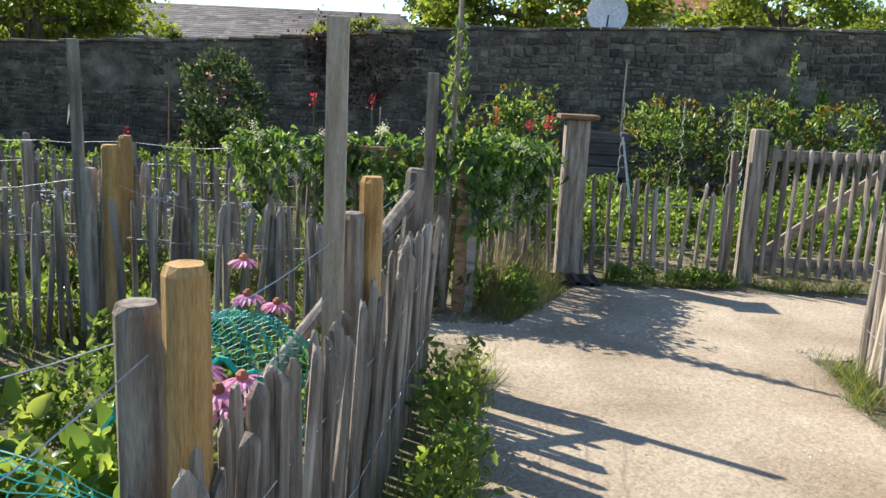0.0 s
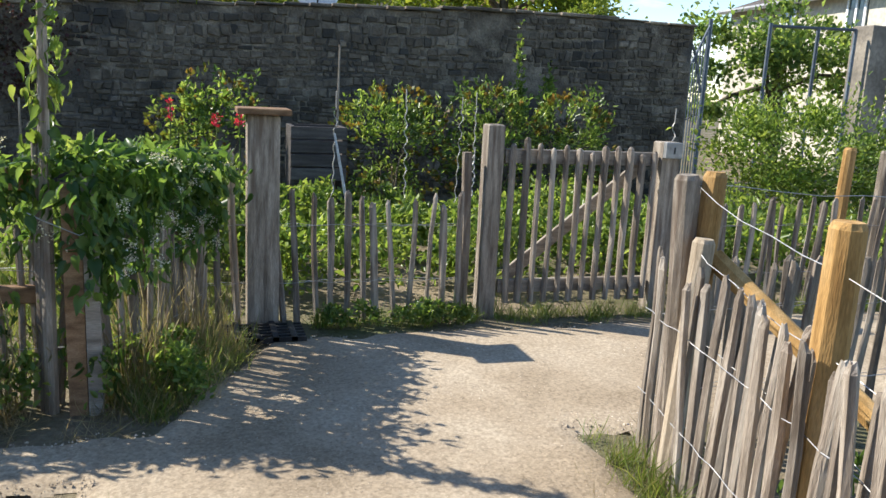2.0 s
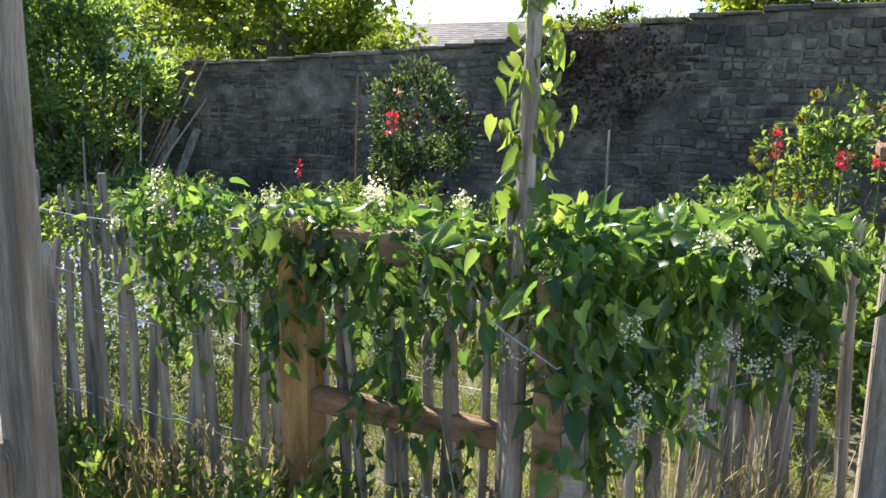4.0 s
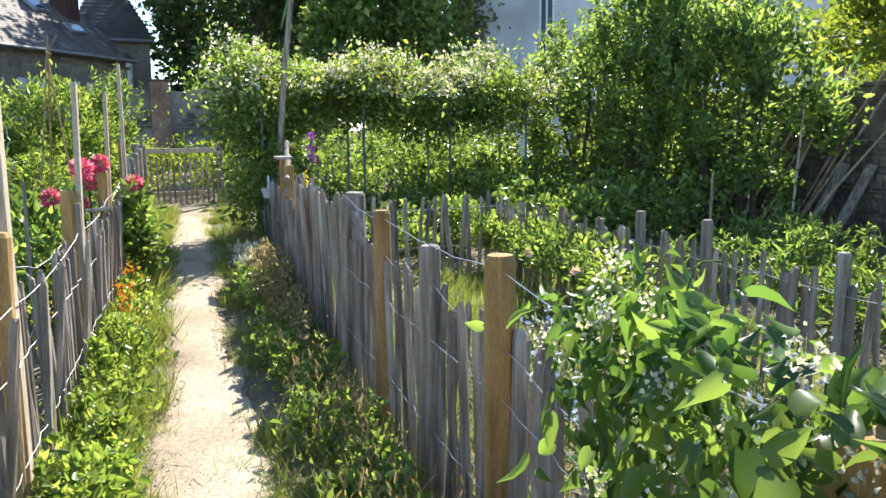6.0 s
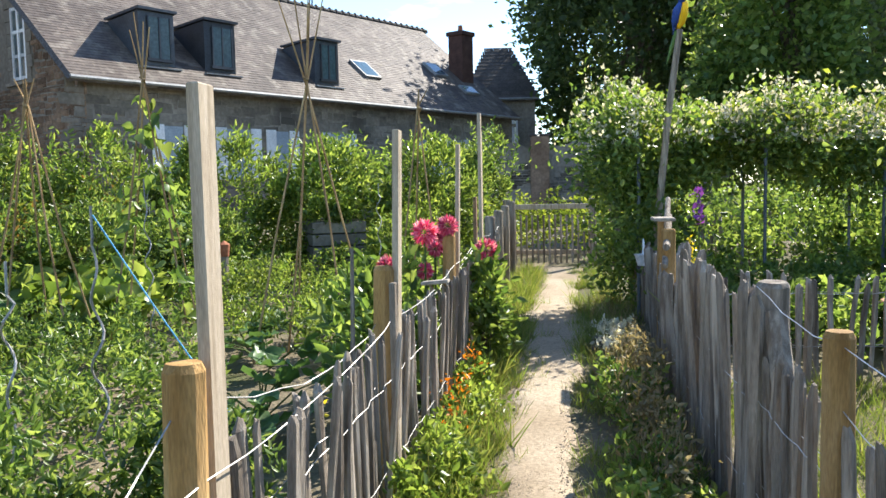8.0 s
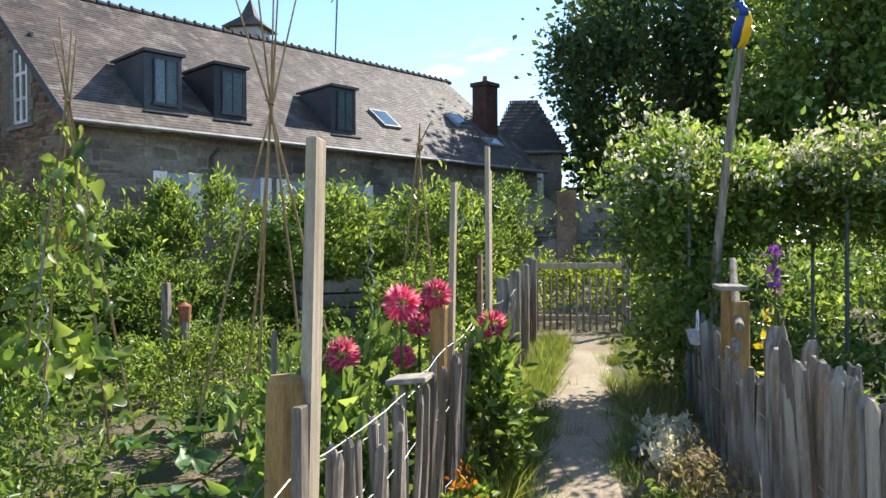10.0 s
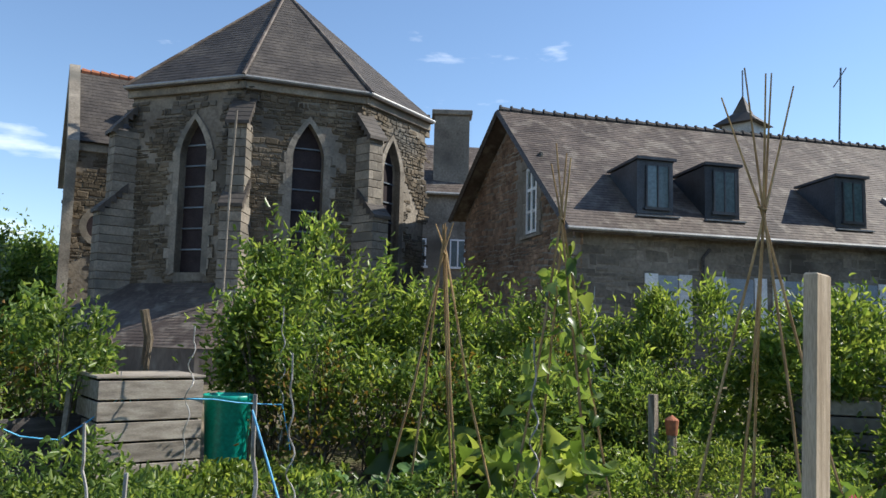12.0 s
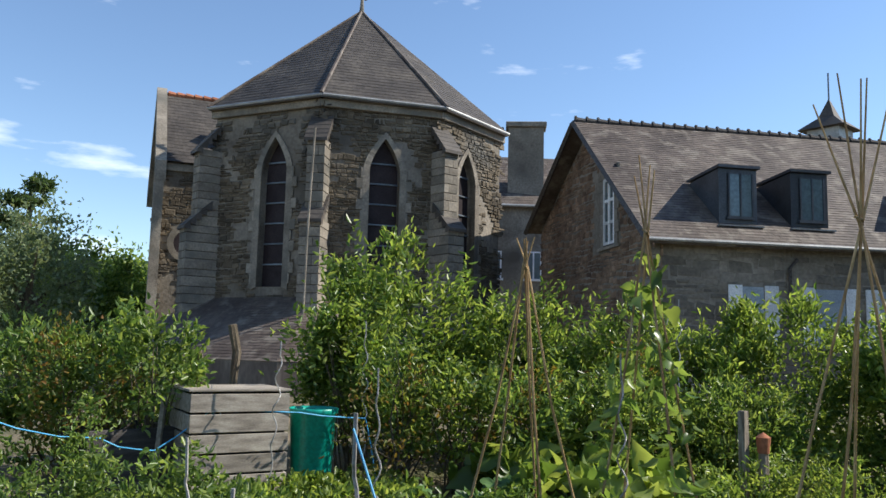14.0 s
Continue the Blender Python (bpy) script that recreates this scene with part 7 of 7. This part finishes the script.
gladiolus(-9.54, 7.18, 1.58, L_PURPLE, "violet gladiolus spike in full bloom", 0.42, 0.07)
gladiolus(-8.95, 7.0, 1.0, L_YELLOW, "yellow gladiolus spike in full bloom", 0.4, 0.06)
gladiolus(-9.2, 7.05, 1.15, L_YELLOW, "yellow gladiolus spike in full bloom", 0.3)
gladiolus(-0.68, 9.0, 1.62, L_RED, "scarlet gladiolus spike in full bloom", 0.2, 0.026)
gladiolus(-1.15, 8.1, 1.62, L_RED, "scarlet and orange gladiolus spike", 0.16, 0.026)
gladiolus(0.73, 10.1, 1.5, L_RED, "scarlet gladiolus spike in full bloom", 0.25)
gladiolus(1.36, 10.0, 1.45, L_RED, "scarlet gladiolus spike in full bloom", 0.2)
gladiolus(1.15, 10.1, 1.38, L_RED, "scarlet gladiolus spike in full bloom", 0.15)
gladiolus(-4.8, 12.3, 0.9, L_RED, "scarlet gladiolus spike in full bloom", 0.25)
bed("marigolds", "orange and yellow marigolds in the grass by the fence", "flowers", (-7.7, -5.9, 5.1, 5.35), 120, 0.035, L_ORANGE, 0.45, 0.25)
bed("marigolds", "yellow marigolds behind the fence", "flowers", (-6.8, -5.4, 4.5, 4.95), 110, 0.04, L_YELLOW, 0.5, 0.3)

# ---------------------------------------------------------------- canes, stakes and garden things
def cane_pyramid(top, feet, over, label, leaves=0):
    t = thing("cane_pyramid", (top[0], top[1], gz(top[0], top[1])), label, "plant support", "bean canes")
    for (x, y) in feet:
        a, b = Vector((x, y, gz(x, y) - 0.05)), Vector(top)
        e = b + (b - a).normalized() * over * rng.uniform(0.6, 1.1) + Vector((rng.normal() * 0.04, rng.normal() * 0.04, 0))
        part("cane", MB().tube([a, a.lerp(b, 0.5) + Vector((rng.normal() * 0.03, rng.normal() * 0.03, 0)), b + Vector((rng.normal() * 0.012, rng.normal() * 0.012, 0)), e], [0.011, 0.011, 0.010, 0.006], 6, True, 0.1), M_BAMBOO, t)
    part("tie", MB().tube([(top[0] - 0.03, top[1], top[2] - 0.03), (top[0] + 0.03, top[1] + 0.03, top[2]), (top[0], top[1] - 0.03, top[2] + 0.03)], 0.012, 5), M_BAMBOO, t)
    if leaves:
        pts = []
        for _ in range(leaves):
            f = feet[rng.integers(0, len(feet))]
            q = Vector((f[0], f[1], gz(*f))).lerp(Vector(top), rng.uniform(0.05, 0.95) ** 1.3)
            pts.append((q.x + rng.normal() * 0.07, q.y + rng.normal() * 0.07, q.z))
        part("foliage", leaf_mesh("bean_leaves", pts, 0.125, -0.8, 0.35, 0.75, None, "heart"), L_MID, t, kind="stuff")


cane_pyramid((-8.6, 0.9, 2.5), [(-8.2, 0.55), (-8.95, 0.75), (-8.4, 1.35), (-8.95, 1.3), (-8.6, 0.5)], 0.25, "pyramid of tied brown bean canes")
cane_pyramid((-8.95, 1.9, 2.75), [(-8.6, 1.6), (-9.1, 1.5), (-8.7, 2.4), (-9.35, 2.2)], 0.7, "pyramid of canes overgrown with bean leaves", 170)
cane_pyramid((-9.2, 3.45, 2.72), [(-8.7, 3.0), (-9.7, 3.1), (-8.8, 3.9), (-9.6, 4.0), (-9.1, 3.2)], 1.05, "tall pyramid of tied canes with branching tips")
cane_pyramid((-11.2, 4.2, 2.6), [(-10.9, 3.9), (-11.5, 4.0), (-11.1, 4.5)], 0.3, "thin pyramid of bean canes")


def spiral(x, y, h, lean=0.0, r=0.03, group="spiral stakes"):
    pts = []
    n = int(h / 0.035)
    g = gz(x, y)
    for i in range(n + 1):
        z = h * i / n
        a = z * 2 * math.pi / (0.17 if y > 8 else 0.3) + x * 7 + 0.6 * math.sin(z * 3 + x * 5)
        k = (0.66 if y > 8 else 1.0) * r * (0.75 + 0.35 * math.sin(z * 5 + y * 9)) if 0.2 < z < h - 0.15 else 0
        pts.append((x + k * math.cos(a) + lean * z, y + k * math.sin(a), g + z - 0.1))
    solo("spiral_stake", MB().tube(pts, 0.0065, 5), M_STEEL, "wavy galvanised steel plant stake in the bed", "plant stake", group)


for x, y, h, l in ((2.32, 10.45, 1.75, 0.02), (3.2, 10.7, 1.8, -0.02), (3.7, 10.5, 1.75, 0.03), (4.05, 10.9, 1.8, 0.0), (5.55, 9.2, 1.75, 0.02), (3.45, 9.3, 1.3, 0.04), (-6.9, 1.2, 1.6, 0.03), (-6.92, -1.55, 1.15, 0.02), (-7.31, -1.12, 1.6, -0.04), (-11.45, 0.5, 2.2, -0.03),
                   (-8.4, -1.15, 1.8, 0.02), (-8.0, 2.4, 1.8, 0.02), (-4.6, 3.6, 1.5, -0.03), (-5.0, 2.6, 1.5, 0.05), (-11.5, 3.6, 1.7, 0.0)):
    spiral(x, y, h, l)
for x, y, h, m_, dx in ((2.69, 12.4, 2.2, M_POST, 0.02), (-4.4, 12.95, 1.95, M_BROWN, 0.05), (-8.2, 13.0, 1.9, M_BATTEN, 0.15), (-0.9, 12.0, 1.4, M_POST, 0.0), (-6.3, 10.4, 1.2, M_POST, 0.03), (-6.35, 4.6, 1.3, M_POST, -0.1), (2.5, 9.9, 1.25, M_WHITE, -0.25)):
    solo("stake", MB().tube([(x, y, -0.05), (x + dx * 0.5, y, h * 0.5), (x + dx, y, h)], [0.018, 0.016, 0.012], 6, True, 0.1), m_, "thin wooden stake standing in the bed", "stake", "thin stakes")
for i in range(16):
    x = -8.6 - 0.11 * i + rng.normal() * 0.05
    top = (x + rng.uniform(0.3, 0.9), 14.25, rng.uniform(1.5, 2.75))
    solo("leaning_pole", MB().tube([(x, 13.2 + rng.uniform(0, 0.4), 0.0), ((x + top[0]) / 2, 13.8, top[2] / 2), top], [0.022, 0.02, 0.014], 6, True, 0.1), (M_POST, M_BATTEN, M_BROWN)[i % 3], "long rough pole leaning against the stone wall", "pole", "poles on the wall")
for i in range(2):
    x = -8.4 - 0.45 * i
    m = Matrix.Translation((x, 13.7, 0.0)) @ Euler((-0.35, 0.25, 0.1)).to_matrix().to_4x4()
    solo("leaning_board", MB().box((0, 0, 0), (0.14, 0.025, 1.25), m, 0.004), M_POST, "grey board leaning against the stone wall", "board", "boards on the wall")

crate = thing("wooden_crate", (2.3, 11.6, 0), "dark slatted wooden crate in the bed", "crate")
for k in range(4):
    part("slat", MB().box((2.0, 11.4, 0.6 + k * 0.16), (2.65, 11.43, 0.74 + k * 0.16), None, 0.004), M_DARKBOARD, crate)
    part("slat", MB().box((2.0, 11.9, 0.6 + k * 0.16), (2.65, 11.93, 0.74 + k * 0.16), None, 0.004), M_DARKBOARD, crate)
for x in (2.0, 2.6):
    part("upright", MB().box((x, 11.432, 0.0), (x + 0.05, 11.898, 1.22), None, 0.004), M_DARKBOARD, crate)

# slatted compost box
cm = Matrix.Translation((-7.21, -1.83, gz(-7.21, -1.83))) @ Matrix.Rotation(math.atan2(0.4, -0.75) - math.pi + 0.32, 4, "Z")
cbx = thing("compost_box", (-7.21, -1.83, gz(-7.21, -1.83)), "square grey slatted compost box with a wooden lid", "compost box")
W_, D_ = 0.95, 0.88
for k in range(5):
    z0, z1 = 0.02 + k * 0.188, 0.02 + k * 0.188 + 0.168
    part("slat", MB().box((-W_ / 2, D_ / 2 - 0.025, z0), (W_ / 2, D_ / 2, z1), cm, 0.004), M_GREYBOARD, cbx)
    part("slat", MB().box((-W_ / 2, -D_ / 2, z0), (W_ / 2, -D_ / 2 + 0.025, z1), cm, 0.004), M_GREYBOARD, cbx)
    part("slat", MB().box((-W_ / 2 - 0.002, -D_ / 2 + 0.027, z0), (-W_ / 2 + 0.023, D_ / 2 - 0.027, z1), cm, 0.004), M_GREYBOARD, cbx)
    part("slat", MB().box((W_ / 2 - 0.023, -D_ / 2 + 0.027, z0), (W_ / 2 + 0.002, D_ / 2 - 0.027, z1), cm, 0.004), M_GREYBOARD, cbx)
for x in (-W_ / 2 + 0.06, W_ / 2 - 0.06):
    for y in (-D_ / 2 + 0.055, D_ / 2 - 0.055):
        part("corner_post", MB().box((x - 0.03, y - 0.028, 0), (x + 0.03, y + 0.028, 0.95), cm, 0.004), M_DARKBOARD, cbx)
for k in range(4):
    part("lid_board", MB().box((-W_ / 2 - 0.02, -D_ / 2 + k * 0.22 + 0.002, 0.962), (W_ / 2 + 0.02, -D_ / 2 + k * 0.22 + 0.218, 0.985), cm, 0.004), M_GREYBOARD, cbx)
# solid black block added inside the box, behind the gaps between slats
part("lining", MB().box((-W_ / 2 + 0.1, -D_ / 2 + 0.1, 0.0), (W_ / 2 - 0.1, D_ / 2 - 0.1, 0.9), cm), M_BLACK, cbx)
# teal water butt
bx, by = -7.99, -1.5
bg_ = gz(bx, by)
tb = thing("garden_bin", (bx, by, bg_), "teal green plastic garden bin standing beside the compost box", "bin")
pr, n = [], 28
prof = [(0.19, 0.0), (0.2, 0.02), (0.235, 0.72), (0.255, 0.735), (0.258, 0.78), (0.248, 0.785), (0.24, 0.74), (0.225, 0.70), (0.18, 0.05), (0.0, 0.045)]
lm = MB()
for r, z in prof:
    for k in range(n):
        lm.v.append((bx + r * math.cos(2 * math.pi * k / n), by + r * math.sin(2 * math.pi * k / n), bg_ + z))
for a in range(len(prof) - 1):
    for k in range(n):
        lm.f.append((a * n + k, a * n + (k + 1) % n, (a + 1) * n + (k + 1) % n, (a + 1) * n + k))
part("body", lm, M_TEAL, tb, smooth=True)
hd = MB().tube([(bx - 0.26, by, bg_ + 0.74), (bx - 0.3, by, bg_ + 0.65), (bx - 0.28, by, bg_ + 0.4)], 0.006, 5)
part("handle", hd, M_STEEL, tb)
cs = thing("cold_frame", (-6.2, -2.3, gz(-6.2, -2.3)), "low dark timber cold frame with a slanting board", "cold frame")
part("side", MB().box((-6.75, -2.1, 0.1), (-5.95, -2.06, 0.95), None, 0.006), M_DARKBOARD, cs)
part("side", MB().box((-6.75, -2.9, 0.1), (-5.95, -2.86, 0.95), None, 0.006), M_DARKBOARD, cs)
part("side", MB().box((-6.79, -2.9, 0.1), (-6.752, -2.06, 0.95), None, 0.006), M_DARKBOARD, cs)
part("prop", MB().tube([(-6.55, -2.0, 0.2), (-6.62, -2.0, 1.25)], 0.03, 4), M_GREYBOARD, cs)
for x, y, h, r in ((-7.5, -2.35, 1.98, 0.05), (-7.15, -2.4, 1.72, 0.035), (-6.0, -2.95, 1.5, 0.03)):
    solo("gnarled_post", MB().tube([(x, y, 0), (x + 0.02, y, h * 0.6), (x - 0.02, y, h * 0.85), (x + 0.05, y, h)], [r, r * 0.8, r, r * 0.9], 8, True, 0.15), M_BARK, "gnarled grey post behind the compost box", "post", "gnarled posts")
rp_ = MB()
for ca, cb, sg in (((-6.95, -1.53, 1.2), (-7.7, -1.28, 1.12), 0.02), ((-7.7, -1.28, 1.12), (-8.38, -1.12, 1.05), 0.02), ((-8.38, -1.12, 1.05), (-8.46, -0.95, 0.25), 0.0), ((-6.95, -1.53, 1.2), (-7.05, -1.5, 0.95), 0.0),
                   ((-6.95, -1.53, 1.2), (-6.4, -1.6, 0.8), 0.03), ((-6.4, -1.6, 0.8), (-5.96, -1.75, 0.92), 0.04), ((-5.96, -1.75, 0.92), (-5.0, -1.9, 1.15), 0.05)):
    wire_between(rp_, ca, cb, sg, 0.007)
for k in range(7):
    wire_between(rp_, (-6.95, -1.53, 1.2), (-6.95 + rng.uniform(-0.12, 0.12), -1.5 + rng.uniform(-0.06, 0.06), 1.2 + rng.uniform(-0.12, 0.1)), 0.02, 0.009, 0.05, 0.02)
solo("string_line", rp_, M_BLUEROPE, "blue cord strung between steel stakes round the compost box", "cord")
pt = thing("stone_planter", (-13.9, 2.3, gz(-13.9, 2.3)), "pale slatted square planter with a small shrub", "planter")
mpl = Matrix.Translation((-13.9, 2.3, gz(-13.9, 2.3))) @ Matrix.Rotation(0.5, 4, "Z")
for k in range(5):
    part("slat", MB().box((-0.42, -0.42, k * 0.19), (0.42, 0.42, k * 0.19 + 0.17), mpl, 0.008), M_ASHLAR, pt)
part("soil", MB().box((-0.36, -0.36, 0.9), (0.36, 0.36, 0.96), mpl), M_SOIL, pt)
bush("planter_shrub", "spreading bright green shrub in the pale planter", "shrub", (-13.9, 2.3, 1.75), (0.8, 0.7, 0.55), 2200, 0.10, L_FRESH, 26, 0.2, 5)
brl = thing("clay_pot", (-11.1, 1.7, gz(-11.1, 1.7)), "brown clay pot on a short post among the plants", "pot")
part("pot", MB().tube([(-11.1, 1.7, 0.85), (-11.1, 1.7, 1.0), (-11.1, 1.7, 1.05), (-11.1, 1.7, 1.0)], [0.055, 0.07, 0.075, 0.06], 14), M_TERRA, brl)
part("post", MB().tube([(-11.1, 1.7, 0.1), (-11.1, 1.7, 0.85)], 0.05, 8), M_POST, brl)
part("post", MB().box((-10.98, 1.55, 0.1), (-10.9, 1.62, 1.25), None, 0.005), M_POST, brl)

# green netting over hoops in the near bed
nt = thing("netting", (-0.75, 3.0, 0), "teal garden netting stretched over hoops", "netting")
nb, ns, nk = MB(), 36, 24
def netp(i, j):
    x = -0.95 + 0.85 * i / ns
    y = 2.75 + 0.55 * j / nk
    return (x, y, 0.35 + 0.5 * math.sin(math.pi * min(1, max(0, i / ns))) ** 0.5 + 0.02 * math.sin(i * 1.3 + j) - 0.3 * (j / nk - 0.5) ** 2)
for i in range(ns + 1):
    nb.tube([netp(i, j) for j in range(nk + 1)], 0.0017, 3, False)
for j in range(nk + 1):
    nb.tube([netp(i, j) for i in range(ns + 1)], 0.0017, 3, False)
part("mesh", nb, M_NET, nt)
part("hoop", MB().tube([netp(i, 0) for i in range(ns + 1)], 0.012, 6), M_NET, nt)
nt2 = thing("netting", (-1.2, 1.2, 0), "teal garden netting lying slack over low plants", "netting")
nb = MB()
def netq(i, j):
    x, y = -1.5 + 1.05 * i / 26, 0.9 + 1.3 * j / 26
    x, y = x + 0.05 * noise.noise(Vector((x * 7, y * 7, 4))), y + 0.05 * noise.noise(Vector((x * 7, y * 7, 9)))
    return (x, y, 0.74 + 0.16 * noise.noise(Vector((x * 3, y * 3, 1))) - 0.12 * i / 26)
for i in range(27):
    nb.tube([netq(i, j) for j in range(27)], 0.0026, 3, False)
    nb.tube([netq(j, i) for j in range(27)], 0.0026, 3, False)
part("mesh", nb, M_NET, nt2)
part("hem", MB().tube([netq(26 - j, j) for j in range(27)], 0.009, 5), M_NET, nt2)

# path-end gate, pole with a painted wooden bird shape, small things
eg = thing("path_gate", (-15.9, 5.6, gz(-15.9, 5.6)), "low wooden gate with a pale top rail at the path's end", "gate")
ge = gz(-15.9, 5.6)
part("rail", MB().box((-15.95, 4.95, ge + 1.0), (-15.87, 6.35, ge + 1.09), None, 0.006), M_BATTEN, eg)
part("rail", MB().box((-15.94, 5.0, ge + 0.2), (-15.88, 6.3, ge + 0.28), None, 0.006), M_BATTEN, eg)
for k in range(13):
    y = 5.05 + k * 0.1
    part("picket", MB().tube([(-15.84, y, ge + 0.05), (-15.84, y + 0.005, ge + 0.5), (-15.84, y, ge + 0.9)], 0.018, 6, True, 0.1), M_PICKET, eg)
for y in (4.9, 6.4, 6.75):
    part("post", MB().tube([(-15.95, y, 0), (-15.95, y, ge + 1.18)], 0.07, 8, True, 0.05), M_POST, eg)
fence("paling fence past the path's end gate", [(-15.95, 6.8), (-16.0, 9.5)], 0.1, 0.9, 0.06, 1.2)
solo("taut_line", MB().tube([(-4.86, 4.5, 0.66), (-4.86, 4.17, 1.13), (-4.86, 3.87, 1.58)], 0.0035, 6), M_BLUEROPE, "thin blue line stretched aslant from a steel plant stake", "cord")
spiral(-4.88, 3.85, 1.72)
bpz = thing("bird_pole", (-10.9, 6.95, 0), "tall leaning rustic pole beside the path", "pole")
part("shaft", MB().tube([(-10.95, 6.9, 0), (-10.9, 6.95, 1.2), (-10.8, 7.05, 2.4), (-10.7, 7.16, 3.3)], [0.05, 0.045, 0.04, 0.03], 8, True, 0.1), M_POST, bpz)
bird = thing("bird_ornament", (-10.69, 7.17, 3.3), "carved parrot ornament painted yellow, blue and green on a pole", "ornament")
part("body", MB().tube([(-10.60, 7.19, 3.60), (-10.62, 7.19, 3.55), (-10.65, 7.18, 3.46), (-10.69, 7.165, 3.36), (-10.72, 7.14, 3.29)], [0.02, 0.045, 0.058, 0.046, 0.016], 10), L_YELLOW, bird, smooth=True)
part("wing", MB().tube([(-10.58, 7.15, 3.56), (-10.62, 7.12, 3.48), (-10.67, 7.105, 3.38), (-10.73, 7.09, 3.25)], [0.02, 0.045, 0.042, 0.012], 8), M_BIRDBLUE, bird, "blue painted wing", smooth=True)
part("head", MB().tube([(-10.60, 7.165, 3.56), (-10.59, 7.16, 3.61), (-10.60, 7.14, 3.655), (-10.61, 7.10, 3.665), (-10.61, 7.07, 3.64)], [0.035, 0.044, 0.036, 0.024, 0.006], 9), M_BIRDBLUE, bird, "blue painted head with a hooked beak", smooth=True)
part("tail", MB().tube([(-10.72, 7.13, 3.28), (-10.74, 7.08, 3.12), (-10.76, 7.03, 2.94)], [0.026, 0.022, 0.008], 7), M_BIRDGREEN, bird, "green painted tail")
wl = MB()
for k in range(5):
    wl.box((1.06 + k * 0.125, 7.30, 0.012), (1.07 + k * 0.125 + 0.03, 7.68, 0.045))
for k in range(6):
    wl.box((1.06, 7.30 + k * 0.065, 0.0), (1.66, 7.32 + k * 0.065, 0.041))
solo("ground_grid", wl, M_BLACK, "black plastic grid lying on the ground by the pier", "grid")
ft = MB()
ft.add([(-2.10, 5.02, 1.40), (-2.07, 5.0, 1.47), (-2.07, 5.02, 1.58), (-2.09, 5.03, 1.52), (-2.095, 5.025, 1.48)], [(0, 1, 2, 4), (4, 2, 3)])
solo("feather", ft, L_CREAM, "pale feather hung on a fence wire", "feather")
can = thing("hanging_pot", (-10.35, 6.72, 0.8), "small white openwork pot hanging on the grey boards", "pot")
part("bowl", MB().tube([(-10.35, 6.74, 0.78), (-10.35, 6.74, 0.88), (-10.35, 6.74, 0.9)], [0.06, 0.09, 0.1], 12), M_WHITE, can)
part("loop", MB().tube([(-10.43, 6.74, 0.9), (-10.40, 6.74, 1.02), (-10.35, 6.74, 1.06), (-10.30, 6.74, 1.02), (-10.27, 6.74, 0.9)], 0.008, 5), M_WHITE, can)
stn = MB()
for _ in range(46):
    x, y, r = rng.uniform(-9.6, -8.3), rng.uniform(6.15, 6.5), rng.uniform(0.03, 0.08)
    z = gz(x, y)
    stn.tube([(x - r * 0.8, y, z), (x - r * 0.4, y, z + r * 0.7), (x + r * 0.5, y + 0.01, z + r * 0.75), (x + r, y, z + 0.01)], [r * 0.4, r * 0.8, r * 0.75, r * 0.3], 6, True, 0.15)
solo("rubble", stn, M_ASHLAR, "heap of pale broken stones by the fence", "stones", kind="stuff")

# open iron gate and pier beside the end of the stone wall
ig = thing("iron_gate", (11.3, 14.6, 0), "tall blue-grey iron gate standing beside the wall", "gate")
for x in (10.85, 11.9, 12.75):
    part("upright", MB().tube([(x, 14.6, 0), (x, 14.6, 3.15)], 0.035, 6), M_IRON, ig)
for z in (0.3, 1.55, 3.1):
    part("rail", MB().tube([(10.85, 14.6, z), (12.75, 14.6, z + 0.05)], 0.03, 6), M_IRON, ig)
part("brace", MB().tube([(12.75, 14.6, 1.55), (12.2, 14.6, 0.9)], 0.02, 6), M_IRON, ig)
ig2 = thing("iron_gate", (9.7, 14.9, 0), "iron gate leaf with spiked bars against the wall's end", "gate")
for k in range(9):
    part("bar", MB().tube([(9.25 + k * 0.09, 14.8 + k * 0.05, 0.1), (9.25 + k * 0.09, 14.8 + k * 0.05, 2.0 + 0.12 * k)], 0.014, 5), M_IRON, ig2)
part("upright", MB().tube([(10.05, 15.25, 0), (10.05, 15.25, 3.2)], 0.04, 6), M_IRON, ig2)
part("brace", MB().tube([(9.25, 14.8, 2.9), (9.6, 15.0, 2.6), (9.95, 15.2, 1.9)], 0.03, 6), M_IRON, ig2)
part("rail", MB().tube([(9.2, 14.78, 1.9), (10.05, 15.25, 3.1)], 0.025, 6), M_IRON, ig2)
pier = thing("gate_pier", (13.1, 14.6, 0), "stone gate pier with a corrugated sheet beside it", "pier")
part("shaft", MB().box((12.95, 14.4, -0.2), (13.45, 14.9, 3.25), None, 0.02), M_ASHLAR, pier)
cg = MB()
for k in range(40):
    x = 13.5 + k * 0.05
    cg.add([(x, 14.4 + 0.02 * (k % 2), 0), (x + 0.05, 14.4 + 0.02 * ((k + 1) % 2), 0), (x + 0.05, 14.4 + 0.02 * ((k + 1) % 2), 2.7), (x, 14.4 + 0.02 * (k % 2), 2.7)], [(0, 1, 2, 3)])
part("corrugated_sheet", cg, M_GUTTER, pier)
